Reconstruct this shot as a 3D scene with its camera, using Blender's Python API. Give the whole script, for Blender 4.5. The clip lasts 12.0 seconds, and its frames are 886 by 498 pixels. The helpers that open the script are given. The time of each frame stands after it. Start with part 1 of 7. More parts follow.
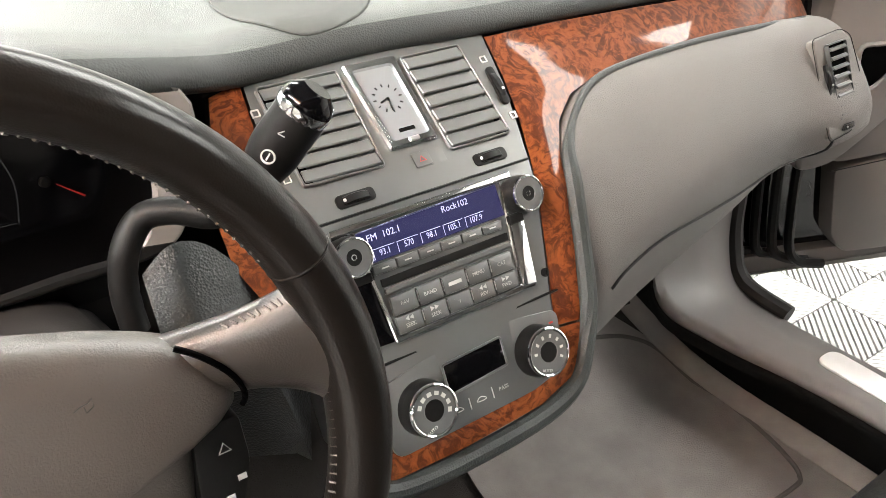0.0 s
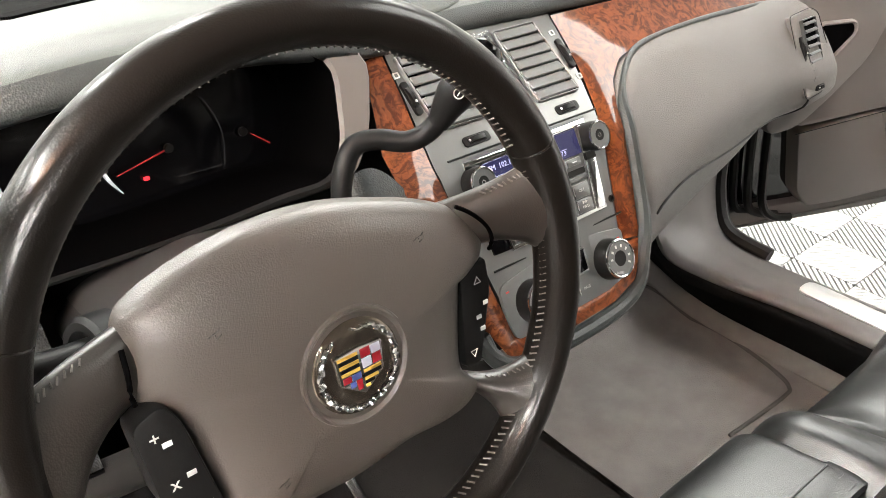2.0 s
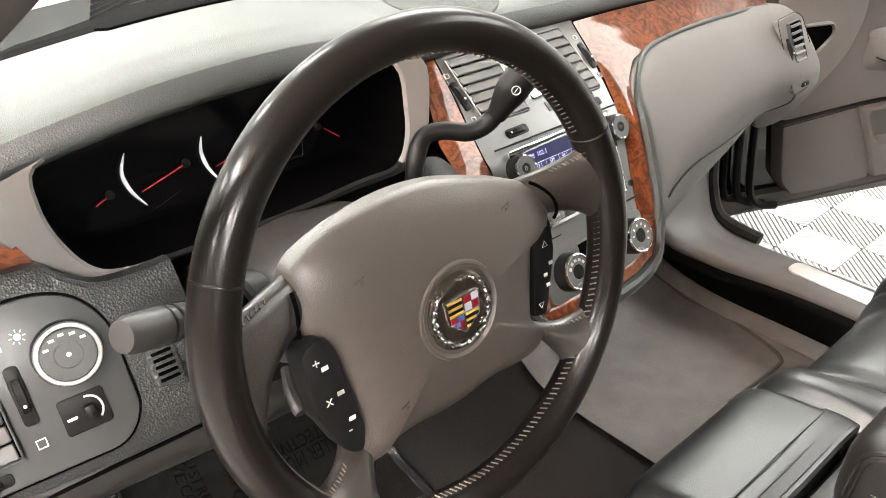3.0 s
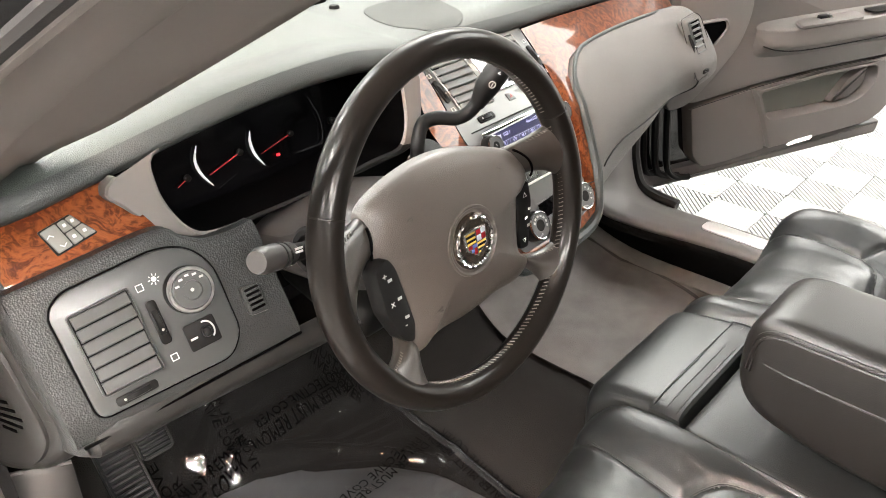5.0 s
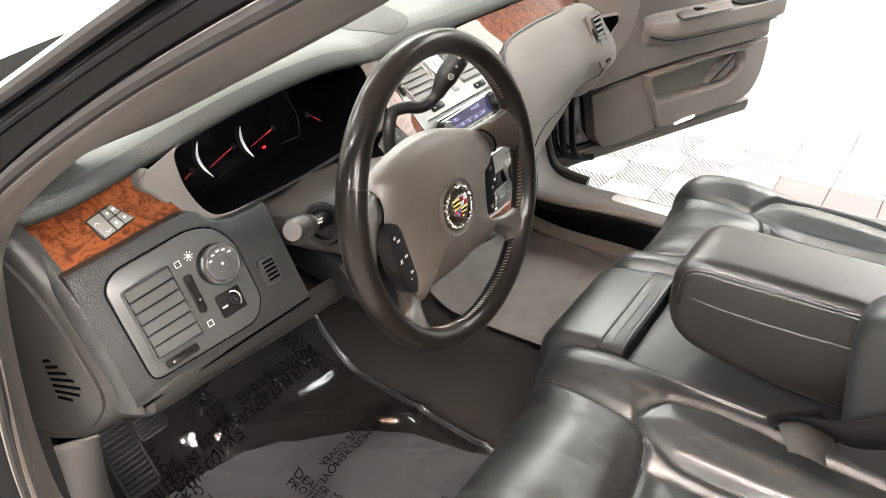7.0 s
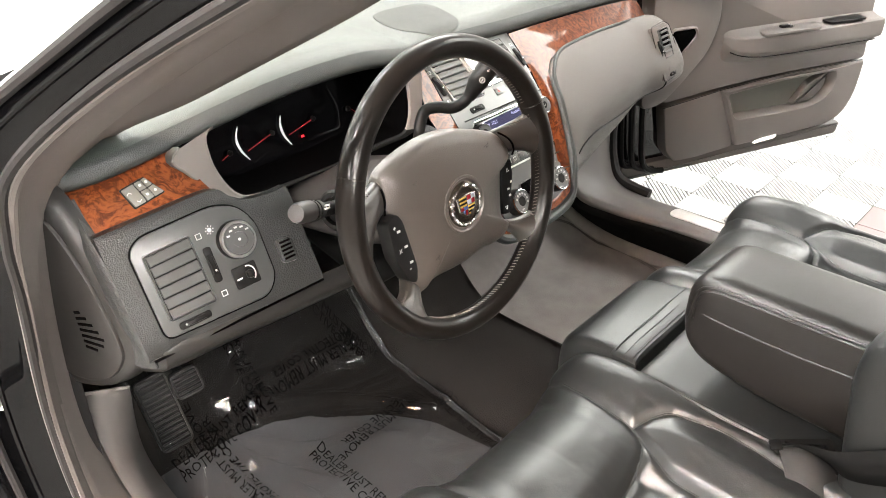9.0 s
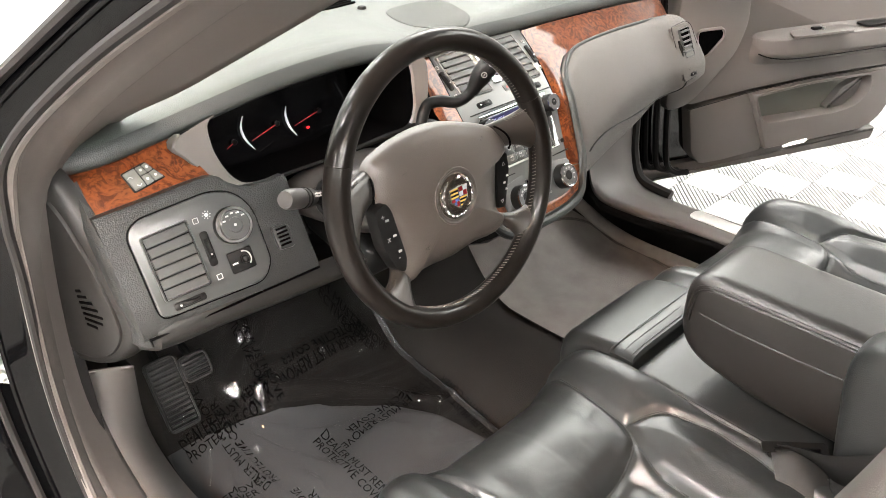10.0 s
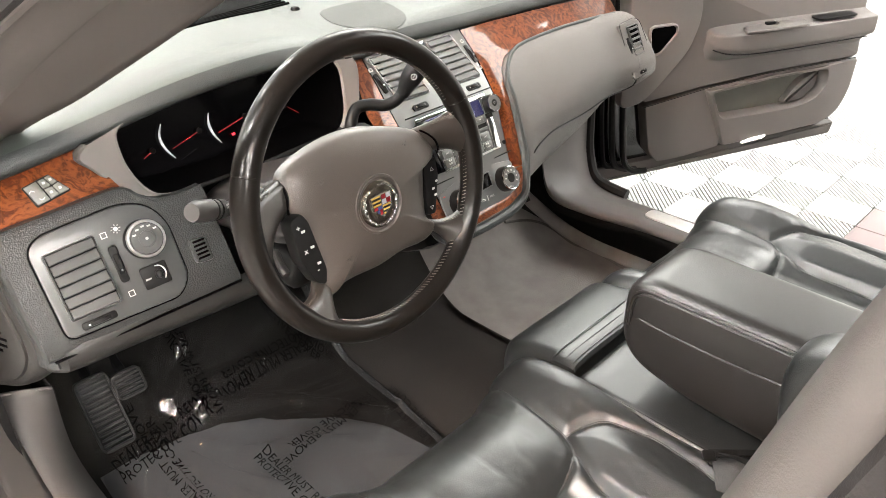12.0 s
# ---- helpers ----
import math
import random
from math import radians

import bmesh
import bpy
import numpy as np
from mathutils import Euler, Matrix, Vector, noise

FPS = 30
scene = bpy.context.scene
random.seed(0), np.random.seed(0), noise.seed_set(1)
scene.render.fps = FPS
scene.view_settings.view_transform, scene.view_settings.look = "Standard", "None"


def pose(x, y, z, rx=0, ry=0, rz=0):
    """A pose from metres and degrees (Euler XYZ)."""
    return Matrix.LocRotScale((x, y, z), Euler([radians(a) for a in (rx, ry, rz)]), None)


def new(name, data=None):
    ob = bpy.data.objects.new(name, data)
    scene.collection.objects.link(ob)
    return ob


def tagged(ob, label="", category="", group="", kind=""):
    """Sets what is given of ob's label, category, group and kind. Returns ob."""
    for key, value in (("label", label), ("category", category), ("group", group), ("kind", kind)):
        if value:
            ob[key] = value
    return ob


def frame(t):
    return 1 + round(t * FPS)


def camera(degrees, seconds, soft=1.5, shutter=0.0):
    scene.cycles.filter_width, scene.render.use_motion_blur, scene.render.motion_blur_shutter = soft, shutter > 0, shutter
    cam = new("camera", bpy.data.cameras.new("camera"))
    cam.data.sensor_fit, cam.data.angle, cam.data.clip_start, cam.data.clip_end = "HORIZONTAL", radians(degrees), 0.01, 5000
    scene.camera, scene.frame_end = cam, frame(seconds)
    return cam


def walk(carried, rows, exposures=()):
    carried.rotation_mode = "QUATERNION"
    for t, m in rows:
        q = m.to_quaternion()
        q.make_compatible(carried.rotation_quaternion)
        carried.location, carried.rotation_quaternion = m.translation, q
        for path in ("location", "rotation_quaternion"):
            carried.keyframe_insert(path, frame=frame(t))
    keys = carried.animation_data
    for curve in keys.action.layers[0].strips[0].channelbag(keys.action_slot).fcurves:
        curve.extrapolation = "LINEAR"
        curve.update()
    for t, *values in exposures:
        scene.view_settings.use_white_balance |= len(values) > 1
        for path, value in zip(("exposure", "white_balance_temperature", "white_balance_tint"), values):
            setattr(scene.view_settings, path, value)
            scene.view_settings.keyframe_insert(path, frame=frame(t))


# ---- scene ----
cam = camera(57.9, 12.0, soft=0.6)
K = 1.065  # plan units to metres
METRES, EYE, TILT, LEAN, TURN = 1.08 * K, 1.18 * K, -31.75, 0.25, -35.0
OX, OY = -0.307 * K, 0.0
ROWS = [
    (0.0, 0.0, 0.0, 0.0, -0.0, 0.0, -0.0),
    (0.5, -0.0366, -0.0489, -0.02, -0.64, 0.12, 0.58),
    (1.0, -0.0641, -0.0838, -0.0335, -1.61, 0.2, 1.26),
    (1.5, -0.1033, -0.1077, -0.0563, -2.83, 0.3, 2.0),
    (2.0, -0.1403, -0.1502, -0.0627, -3.99, 0.25, 2.57),
    (2.5, -0.183, -0.1917, -0.0721, -4.94, 0.29, 3.13),
    (3.0, -0.2166, -0.241, -0.0829, -5.62, 0.38, 3.56),
    (5.0, -0.3196, -0.4364, -0.1223, -10.75, -0.06, 6.99),
    (5.5, -0.3511, -0.4528, -0.1249, -13.54, -0.43, 8.59),
    (6.0, -0.3741, -0.4777, -0.1266, -16.1, -0.86, 9.94),
    (6.5, -0.4088, -0.5025, -0.1368, -17.95, -1.17, 10.77),
    (7.0, -0.4523, -0.5408, -0.1423, -18.69, -1.25, 10.97),
    (9.0, -0.3637, -0.6077, -0.1656, -11.36, -0.04, 6.23),
    (9.5, -0.333, -0.6202, -0.177, -9.33, 0.23, 5.18),
    (10.0, -0.3084, -0.6296, -0.1834, -8.22, 0.36, 4.71),
    (10.5, -0.2935, -0.6254, -0.185, -7.93, 0.37, 4.68),
    (11.0, -0.2745, -0.6224, -0.1813, -8.17, 0.35, 4.96),
    (11.5, -0.2568, -0.6133, -0.1809, -8.75, 0.27, 5.38),
    (12.0, -0.2404, -0.6039, -0.1777, -9.56, 0.18, 5.87),
]
walk(cam, [(t, pose(OX, OY, EYE, TILT, LEAN, TURN) @ pose(METRES * x, METRES * y, METRES * z, 90 + pitch, roll, yaw)) for t, x, y, z, yaw, pitch, roll in ROWS])

# ---- light ----
world = bpy.data.worlds.new("world")
scene.world = world
world.use_nodes = True
world.node_tree.nodes["Background"].inputs[0].default_value = (1.0, 0.98, 0.95, 1)
world.node_tree.nodes["Background"].inputs[1].default_value = 0.3
scene.view_settings.exposure = 1.77

# ---- materials ----


def mat(name, color, rough=0.5, metal=0.0, spec=0.5, grain=0.0, scale=400.0, var=0.12, var_scale=9.0, coat=0.0, rough_var=0.0, fine="noise"):
    """A principled material with large soft variation, fine relief and uneven gloss."""
    m = bpy.data.materials.new(name)
    m.use_nodes = True
    nt = m.node_tree
    n, l = nt.nodes, nt.links
    b = n["Principled BSDF"]
    b.inputs["Roughness"].default_value = rough
    b.inputs["Metallic"].default_value = metal
    b.inputs["Specular IOR Level"].default_value = spec
    b.inputs["Coat Weight"].default_value = coat
    b.inputs["Coat Roughness"].default_value = min(0.25, rough * 0.75)
    tc = n.new("ShaderNodeTexCoord")
    n1 = n.new("ShaderNodeTexNoise")
    n1.inputs["Scale"].default_value = var_scale
    n1.inputs["Detail"].default_value = 6
    l.new(tc.outputs["Object"], n1.inputs["Vector"])
    r = n.new("ShaderNodeMapRange")
    r.inputs["To Min"].default_value = 1 - var
    r.inputs["To Max"].default_value = 1 + var
    l.new(n1.outputs["Fac"], r.inputs["Value"])
    mx = n.new("ShaderNodeMix")
    mx.data_type, mx.blend_type = "RGBA", "MULTIPLY"
    mx.inputs["Factor"].default_value = 1
    mx.inputs[6].default_value = (*color, 1)
    l.new(r.outputs["Result"], mx.inputs[7])
    l.new(mx.outputs[2], b.inputs["Base Color"])
    if rough_var:
        n3 = n.new("ShaderNodeTexNoise")
        n3.inputs["Scale"].default_value = var_scale * 3
        n3.inputs["Detail"].default_value = 8
        l.new(tc.outputs["Object"], n3.inputs["Vector"])
        r3 = n.new("ShaderNodeMapRange")
        r3.inputs["To Min"].default_value = rough - rough_var
        r3.inputs["To Max"].default_value = rough + rough_var
        l.new(n3.outputs["Fac"], r3.inputs["Value"])
        l.new(r3.outputs["Result"], b.inputs["Roughness"])
    if grain:
        if fine == "voronoi":
            n2 = n.new("ShaderNodeTexVoronoi")
            out = n2.outputs["Distance"]
        else:
            n2 = n.new("ShaderNodeTexNoise")
            n2.inputs["Detail"].default_value = 3
            out = n2.outputs["Fac"]
        n2.inputs["Scale"].default_value = scale
        l.new(tc.outputs["Object"], n2.inputs["Vector"])
        bp = n.new("ShaderNodeBump")
        bp.inputs["Strength"].default_value = grain
        bp.inputs["Distance"].default_value = 0.001
        l.new(out, bp.inputs["Height"])
        l.new(bp.outputs["Normal"], b.inputs["Normal"])
    return m


def emit(name, color, strength, base=None):
    m = bpy.data.materials.new(name)
    m.use_nodes = True
    b = m.node_tree.nodes["Principled BSDF"]
    b.inputs["Base Color"].default_value = (*(base or color), 1)
    b.inputs["Roughness"].default_value = 0.18 if base else 0.5
    b.inputs["Emission Color"].default_value = (*color, 1)
    b.inputs["Emission Strength"].default_value = strength
    return m


def burl(name):
    """Polished burl walnut veneer under a clear coat."""
    m = bpy.data.materials.new(name)
    m.use_nodes = True
    nt = m.node_tree
    n, l = nt.nodes, nt.links
    b = n["Principled BSDF"]
    tc = n.new("ShaderNodeTexCoord")
    w = n.new("ShaderNodeTexNoise")
    w.inputs["Scale"].default_value = 9
    w.inputs["Detail"].default_value = 4
    l.new(tc.outputs["Object"], w.inputs["Vector"])
    add = n.new("ShaderNodeMix")
    add.data_type = "VECTOR"
    add.inputs["Factor"].default_value = 0.22
    l.new(tc.outputs["Object"], add.inputs[4])
    l.new(w.outputs["Color"], add.inputs[5])
    g = n.new("ShaderNodeTexNoise")
    g.inputs["Scale"].default_value = 85
    g.inputs["Detail"].default_value = 10
    g.inputs["Roughness"].default_value = 0.68
    g.inputs["Distortion"].default_value = 0.35
    l.new(add.outputs[1], g.inputs["Vector"])
    r = n.new("ShaderNodeValToRGB")
    e = r.color_ramp.elements
    e[0].position, e[0].color = 0.22, (0.026, 0.007, 0.003, 1)
    e[1].position, e[1].color = 0.78, (0.175, 0.055, 0.016, 1)
    k = e.new(0.44)
    k.color = (0.055, 0.0135, 0.0045, 1)
    k = e.new(0.54)
    k.color = (0.120, 0.033, 0.010, 1)
    l.new(g.outputs["Fac"], r.inputs["Fac"])
    l.new(r.outputs["Color"], b.inputs["Base Color"])
    b.inputs["Roughness"].default_value = 0.5
    b.inputs["Coat Weight"].default_value = 0.38
    b.inputs["Specular IOR Level"].default_value = 0.06
    b.inputs["Coat Roughness"].default_value = 0.025
    return m


def film_mat(name, least=0.055):
    """Thin clear plastic film: mostly see-through, with sharp glints; tinted to shade the floor."""
    m = bpy.data.materials.new(name)
    m.use_nodes = True
    nt = m.node_tree
    n, l = nt.nodes, nt.links
    n.remove(n["Principled BSDF"])
    tr, gl, fr_, mx = n.new("ShaderNodeBsdfTransparent"), n.new("ShaderNodeBsdfGlossy"), n.new("ShaderNodeLayerWeight"), n.new("ShaderNodeMixShader")
    # grey tint puts footwell shade into a film that is clear
    tr.inputs["Color"].default_value = (0.72, 0.735, 0.75, 1)
    gl.inputs["Roughness"].default_value = 0.10
    fr_.inputs["Blend"].default_value = 0.5
    pw, mr = n.new("ShaderNodeMath"), n.new("ShaderNodeMapRange")
    pw.operation = "POWER"
    pw.inputs[1].default_value = 3.0
    mr.inputs["To Min"].default_value, mr.inputs["To Max"].default_value = least, 0.9
    l.new(fr_.outputs["Facing"], pw.inputs[0])
    l.new(pw.outputs[0], mr.inputs["Value"])
    l.new(mr.outputs["Result"], mx.inputs[0])
    l.new(tr.outputs[0], mx.inputs[1])
    l.new(gl.outputs[0], mx.inputs[2])
    l.new(mx.outputs[0], n["Material Output"].inputs[0])
    return m


def glass_mat(name, tint=(0.95, 0.97, 0.96)):
    m = bpy.data.materials.new(name)
    m.use_nodes = True
    nt = m.node_tree
    n, l = nt.nodes, nt.links
    n.remove(n["Principled BSDF"])
    tr, gl, fr_, mx = n.new("ShaderNodeBsdfTransparent"), n.new("ShaderNodeBsdfGlossy"), n.new("ShaderNodeLayerWeight"), n.new("ShaderNodeMixShader")
    tr.inputs["Color"].default_value = (*tint, 1)
    gl.inputs["Roughness"].default_value = 0.0
    fr_.inputs["Blend"].default_value = 0.5
    pw, mr = n.new("ShaderNodeMath"), n.new("ShaderNodeMapRange")
    pw.operation = "POWER"
    pw.inputs[1].default_value = 5.0
    mr.inputs["To Min"].default_value, mr.inputs["To Max"].default_value = 0.05, 0.9
    l.new(fr_.outputs["Facing"], pw.inputs[0])
    l.new(pw.outputs[0], mr.inputs["Value"])
    l.new(mr.outputs["Result"], mx.inputs[0])
    l.new(tr.outputs[0], mx.inputs[1])
    l.new(gl.outputs[0], mx.inputs[2])
    l.new(mx.outputs[0], n["Material Output"].inputs[0])
    return m


def jamb_mat(name):
    """Black paint inside the door opening, its grazing reflections cut to a weak constant."""
    m = bpy.data.materials.new(name)
    m.use_nodes = True
    n, l = m.node_tree.nodes, m.node_tree.links
    n.remove(n["Principled BSDF"])
    d, g, mx, nz, mr = n.new("ShaderNodeBsdfDiffuse"), n.new("ShaderNodeBsdfGlossy"), n.new("ShaderNodeMixShader"), n.new("ShaderNodeTexNoise"), n.new("ShaderNodeMapRange")
    d.inputs["Color"].default_value = (0.0018, 0.0018, 0.002, 1)
    g.inputs["Roughness"].default_value = 0.06
    nz.inputs["Scale"].default_value = 12
    # fixed small gloss share keeps the jamb dark, as if reflecting dark surroundings
    mr.inputs["To Min"].default_value, mr.inputs["To Max"].default_value = 0.010, 0.022
    l.new(nz.outputs["Fac"], mr.inputs["Value"])
    l.new(mr.outputs["Result"], mx.inputs[0])
    l.new(d.outputs[0], mx.inputs[1])
    l.new(g.outputs[0], mx.inputs[2])
    l.new(mx.outputs[0], n["Material Output"].inputs[0])
    return m


def leather(name, color, rough):
    """Soft seat leather: fine pores, long shallow creases and worn, duller patches."""
    m = mat(name, color, rough, spec=0.6, coat=0.12, grain=0.22, scale=900, fine="voronoi", var=0.18, var_scale=6, rough_var=0.05)
    n, l = m.node_tree.nodes, m.node_tree.links
    b = n["Principled BSDF"]
    tc = n.new("ShaderNodeTexCoord")
    w = n.new("ShaderNodeTexNoise")
    w.inputs["Scale"].default_value = 12
    w.inputs["Detail"].default_value = 3
    l.new(tc.outputs["Object"], w.inputs["Vector"])
    warp = n.new("ShaderNodeMix")
    warp.data_type = "VECTOR"
    warp.inputs["Factor"].default_value = 0.08
    l.new(tc.outputs["Object"], warp.inputs[4])
    l.new(w.outputs["Color"], warp.inputs[5])
    v = n.new("ShaderNodeTexVoronoi")
    v.feature = "DISTANCE_TO_EDGE"
    v.inputs["Scale"].default_value = 42
    l.new(warp.outputs[1], v.inputs["Vector"])
    r = n.new("ShaderNodeMapRange")
    r.inputs["From Max"].default_value = 0.06
    l.new(v.outputs["Distance"], r.inputs["Value"])
    bp = n.new("ShaderNodeBump")
    bp.inputs["Strength"].default_value = 0.07
    bp.inputs["Distance"].default_value = 0.001
    l.new(r.outputs["Result"], bp.inputs["Height"])
    old = b.inputs["Normal"].links[0].from_node
    l.new(old.outputs["Normal"], bp.inputs["Normal"])
    l.new(bp.outputs["Normal"], b.inputs["Normal"])
    return m


PAD = mat("dash_pad_vinyl", (0.034, 0.040, 0.036), 0.5, grain=0.35, scale=900, fine="voronoi", var=0.06)
ROLL = mat("grained_roll_vinyl", (0.021, 0.024, 0.0235), 0.48, spec=0.35, grain=0.35, scale=600, fine="voronoi", var=0.1)
PLASTIC = mat("grey_plastic", (0.075, 0.068, 0.064), 0.55, grain=0.12, scale=1500, var=0.06)
VINYL = mat("dark_grained_vinyl", (0.0175, 0.0182, 0.0182), 0.38, spec=0.30, grain=0.5, scale=520, fine="voronoi", var=0.1)
FASCIA = mat("satin_fascia_plastic", (0.035, 0.037, 0.037), 0.34, spec=0.45, grain=0.05, scale=2000, var=0.05)
BLACKP = mat("black_plastic", (0.006, 0.006, 0.006), 0.42, spec=0.12, grain=0.1, scale=1200)
# lighter copy of the fascia plastic; light on the stack is in the colour
STACKM = mat("lit_fascia_plastic", (0.070, 0.074, 0.074), 0.32, spec=0.5, grain=0.05, scale=2000, var=0.05)
GLOVE = mat("glovebox_vinyl", (0.084, 0.078, 0.073), 0.55, grain=0.5, scale=900, fine="voronoi", var=0.07)
BEZEL = mat("matt_grey_bezel", (0.098, 0.089, 0.083), 0.6, var=0.05)
WHEEL = mat("wheel_leather", (0.0062, 0.0052, 0.0045), 0.30, spec=0.10, coat=0.16, grain=0.09, scale=900, fine="voronoi", var=0.10, rough_var=0.03)
WHEEL.node_tree.nodes["Principled BSDF"].inputs["Coat Roughness"].default_value = 0.14
# lighter copy of the worn wheel leather; the spokes' sheen is in the colour
SPOKE = mat("lit_spoke_leather", (0.0195, 0.0165, 0.0142), 0.34, spec=0.5, grain=0.09, scale=900, fine="voronoi", var=0.14, rough_var=0.05)
HUB = mat("airbag_cover_vinyl", (0.051, 0.0435, 0.038), 0.40, spec=0.6, grain=0.30, scale=900, var=0.08, rough_var=0.06)
ARML = mat("armrest_leather", (0.0108, 0.0092, 0.0082), 0.34, spec=0.55, grain=0.2, scale=900, fine="voronoi", var=0.2, var_scale=5)
DOORP = mat("door_panel_plastic", (0.122, 0.110, 0.104), 0.55, grain=0.15, scale=1400, var=0.06)
# near-black: the screen strip's own colour, and shade in the sill recess
PITCH = mat("black_strip_and_recess_shade", (0.004, 0.004, 0.004), 0.95, spec=0.05, grain=0.6, scale=600)
LEATHER = leather("seat_leather", (0.0130, 0.0140, 0.0140), 0.37)
CARPET = mat("grey_carpet", (0.142, 0.131, 0.124), 0.95, spec=0.1, grain=1.0, scale=420, var=0.30, var_scale=22)
# the same carpet darkened: footwell and tunnel shade is in these two colours
CARPET_DIM = mat("shaded_carpet", (0.0095, 0.009, 0.009), 0.95, spec=0.1, grain=1.0, scale=700, var=0.3, var_scale=12)
CARPET_DIM_FLOOR = mat("shaded_floor_carpet", (0.015, 0.0135, 0.0125), 0.95, spec=0.1, grain=1.0, scale=500, var=0.3, var_scale=14)
CHROME = mat("chrome", (0.75, 0.76, 0.77), 0.08, metal=1.0, var=0.03)
SATIN = mat("satin_metal", (0.62, 0.62, 0.61), 0.28, metal=1.0, var=0.05)
WOOD = burl("burl_walnut")
GLOSS = mat("black_paint", (0.004, 0.004, 0.005), 0.08, coat=1.0, var=0.05)
JAMB = jamb_mat("black_jamb_paint")
SCREEN = mat("dark_screen", (0.0016, 0.0016, 0.0020), 0.10, spec=0.16, var=0.02)
WELL = mat("gauge_well", (0.0010, 0.0010, 0.0011), 0.6, spec=0.01, var=0.05)
SEAL = mat("rubber_seal", (0.010, 0.009, 0.009), 0.6, spec=0.2, grain=0.2, scale=900)
TRIM = mat("pillar_trim", (0.088, 0.078, 0.072), 0.6, grain=0.15, scale=1200, var=0.05)
# darker copy of TRIM that offsets the strong warm light on this side
PILLARB = mat("pillar_trim_dimmed", (0.036, 0.032, 0.030), 0.55, grain=0.15, scale=1200, var=0.05)
KICK = mat("kick_panel_plastic", (0.066, 0.061, 0.058), 0.7, grain=0.15, scale=1000, var=0.12)
SILLM = mat("sill_plastic", (0.090, 0.081, 0.077), 0.55, grain=0.2, scale=1100, var=0.06)
PRINT = mat("white_print", (0.42, 0.42, 0.41), 0.6, var=0.03)
INK = mat("black_ink", (0.003, 0.003, 0.003), 0.8, spec=0.03, var=0.03)
RED = mat("red_print", (0.35, 0.02, 0.015), 0.5, var=0.03)
GOLD = mat("gold_enamel", (0.55, 0.36, 0.08), 0.25, metal=0.4, var=0.05)
BLUE = mat("blue_enamel", (0.05, 0.07, 0.22), 0.2, var=0.05)
BUTTON = mat("pale_button_plastic", (0.11, 0.11, 0.10), 0.5, var=0.05)
FILM = film_mat("clear_film")
FILMH = film_mat("doubled_film", 0.11)
FILMH.node_tree.nodes["Glossy BSDF"].inputs["Roughness"].default_value = 0.42
GLASS = glass_mat("windscreen_glass")
TILEM = mat("white_tile_plastic", (0.27, 0.27, 0.262), 0.45, var=0.06, var_scale=3)
TILEB = mat("tile_gap", (0.10, 0.10, 0.097), 0.8, var=0.1)
TILEP = mat("mauve_tile_plastic", (0.15, 0.115, 0.115), 0.5, var=0.05)
WALLD = mat("fill_cut_wall", (0.16, 0.15, 0.14), 0.7, var=0.05, var_scale=1)
CEILM = mat("fill_cut_ceiling", (0.10, 0.10, 0.10), 0.8, var=0.05, var_scale=1)
WALLM = mat("white_wall_paint", (0.82, 0.82, 0.80), 0.7, var=0.03, var_scale=1)
LAMPM = emit("lamp_diffuser", (1.0, 0.985, 0.94), 34.0)
LAMPB = emit("sheen_fill_diffuser", (1.0, 0.985, 0.94), 6.5)
LAMPS = emit("side_fill_diffuser", (1.0, 0.955, 0.90), 72.0)
LAMPW = emit("warm_glint_diffuser", (1.0, 0.52, 0.28), 24.0)
GAUGE = emit("gauge_backlight", (0.55, 0.56, 0.56), 0.16)
TICK = emit("tick_light", (0.2, 0.2, 0.2), 0.03, (0.01, 0.01, 0.01))
NEEDLE = emit("needle_light", (0.5, 0.02, 0.02), 0.07)
GLOW = emit("lcd_glow", (0.62, 0.62, 0.95), 0.42, (0.02, 0.02, 0.03))
REDGLOW = emit("red_warning_light", (1.0, 0.02, 0.03), 0.7)

# ---- building helpers ----


def part(name, bm, material, parent=None, label="", smooth=35, category="", kind="", group=""):
    bm.normal_update()
    bm.transform(Matrix.Scale(K, 4))
    me = bpy.data.meshes.new(name)
    bm.to_mesh(me)
    bm.free()
    if smooth:
        me.shade_smooth()
        me.set_sharp_from_angle(angle=radians(smooth))
    me.materials.append(material)
    ob = new(name, me)
    if parent is not None:
        ob.parent = parent
        ob.matrix_parent_inverse = parent.matrix_world.inverted() if parent.type == "EMPTY" else Matrix()
    return tagged(ob, label, category, group, kind)


def thing(name, base, label, category, group=""):
    e = new(name)
    e.empty_display_size = 0.05
    e.matrix_basis = Matrix.Translation(Vector(base) * K)
    e.matrix_world = e.matrix_basis
    return tagged(e, label, category, group)


def axes(origin, normal, u=(1, 0, 0)):
    """A frame on a surface: x along u, z along the normal."""
    n = Vector(normal).normalized()
    u = Vector(u)
    u = (u - n * u.dot(n)).normalized()
    v = n.cross(u)
    m = Matrix((u, v, n)).transposed().to_4x4()
    m.translation = Vector(origin)
    return m


def loft(rows, closed=False, ring=False, cap=False, bm=None):
    """A skin through rows of points. closed: each row is a ring. ring: the last row joins the first."""
    bm = bm or bmesh.new()
    vs = [[bm.verts.new(p) for p in r] for r in rows]
    nr, nc = len(rows), len(rows[0])
    for i in range(nr if ring else nr - 1):
        for j in range(nc if closed else nc - 1):
            a, b = vs[i], vs[(i + 1) % nr]
            q = (a[j], a[(j + 1) % nc], b[(j + 1) % nc], b[j])
            bm.faces.new(q)
    if cap and closed:
        bm.faces.new(vs[0][::-1])
        bm.faces.new(vs[-1])
    bmesh.ops.recalc_face_normals(bm, faces=bm.faces)
    return bm


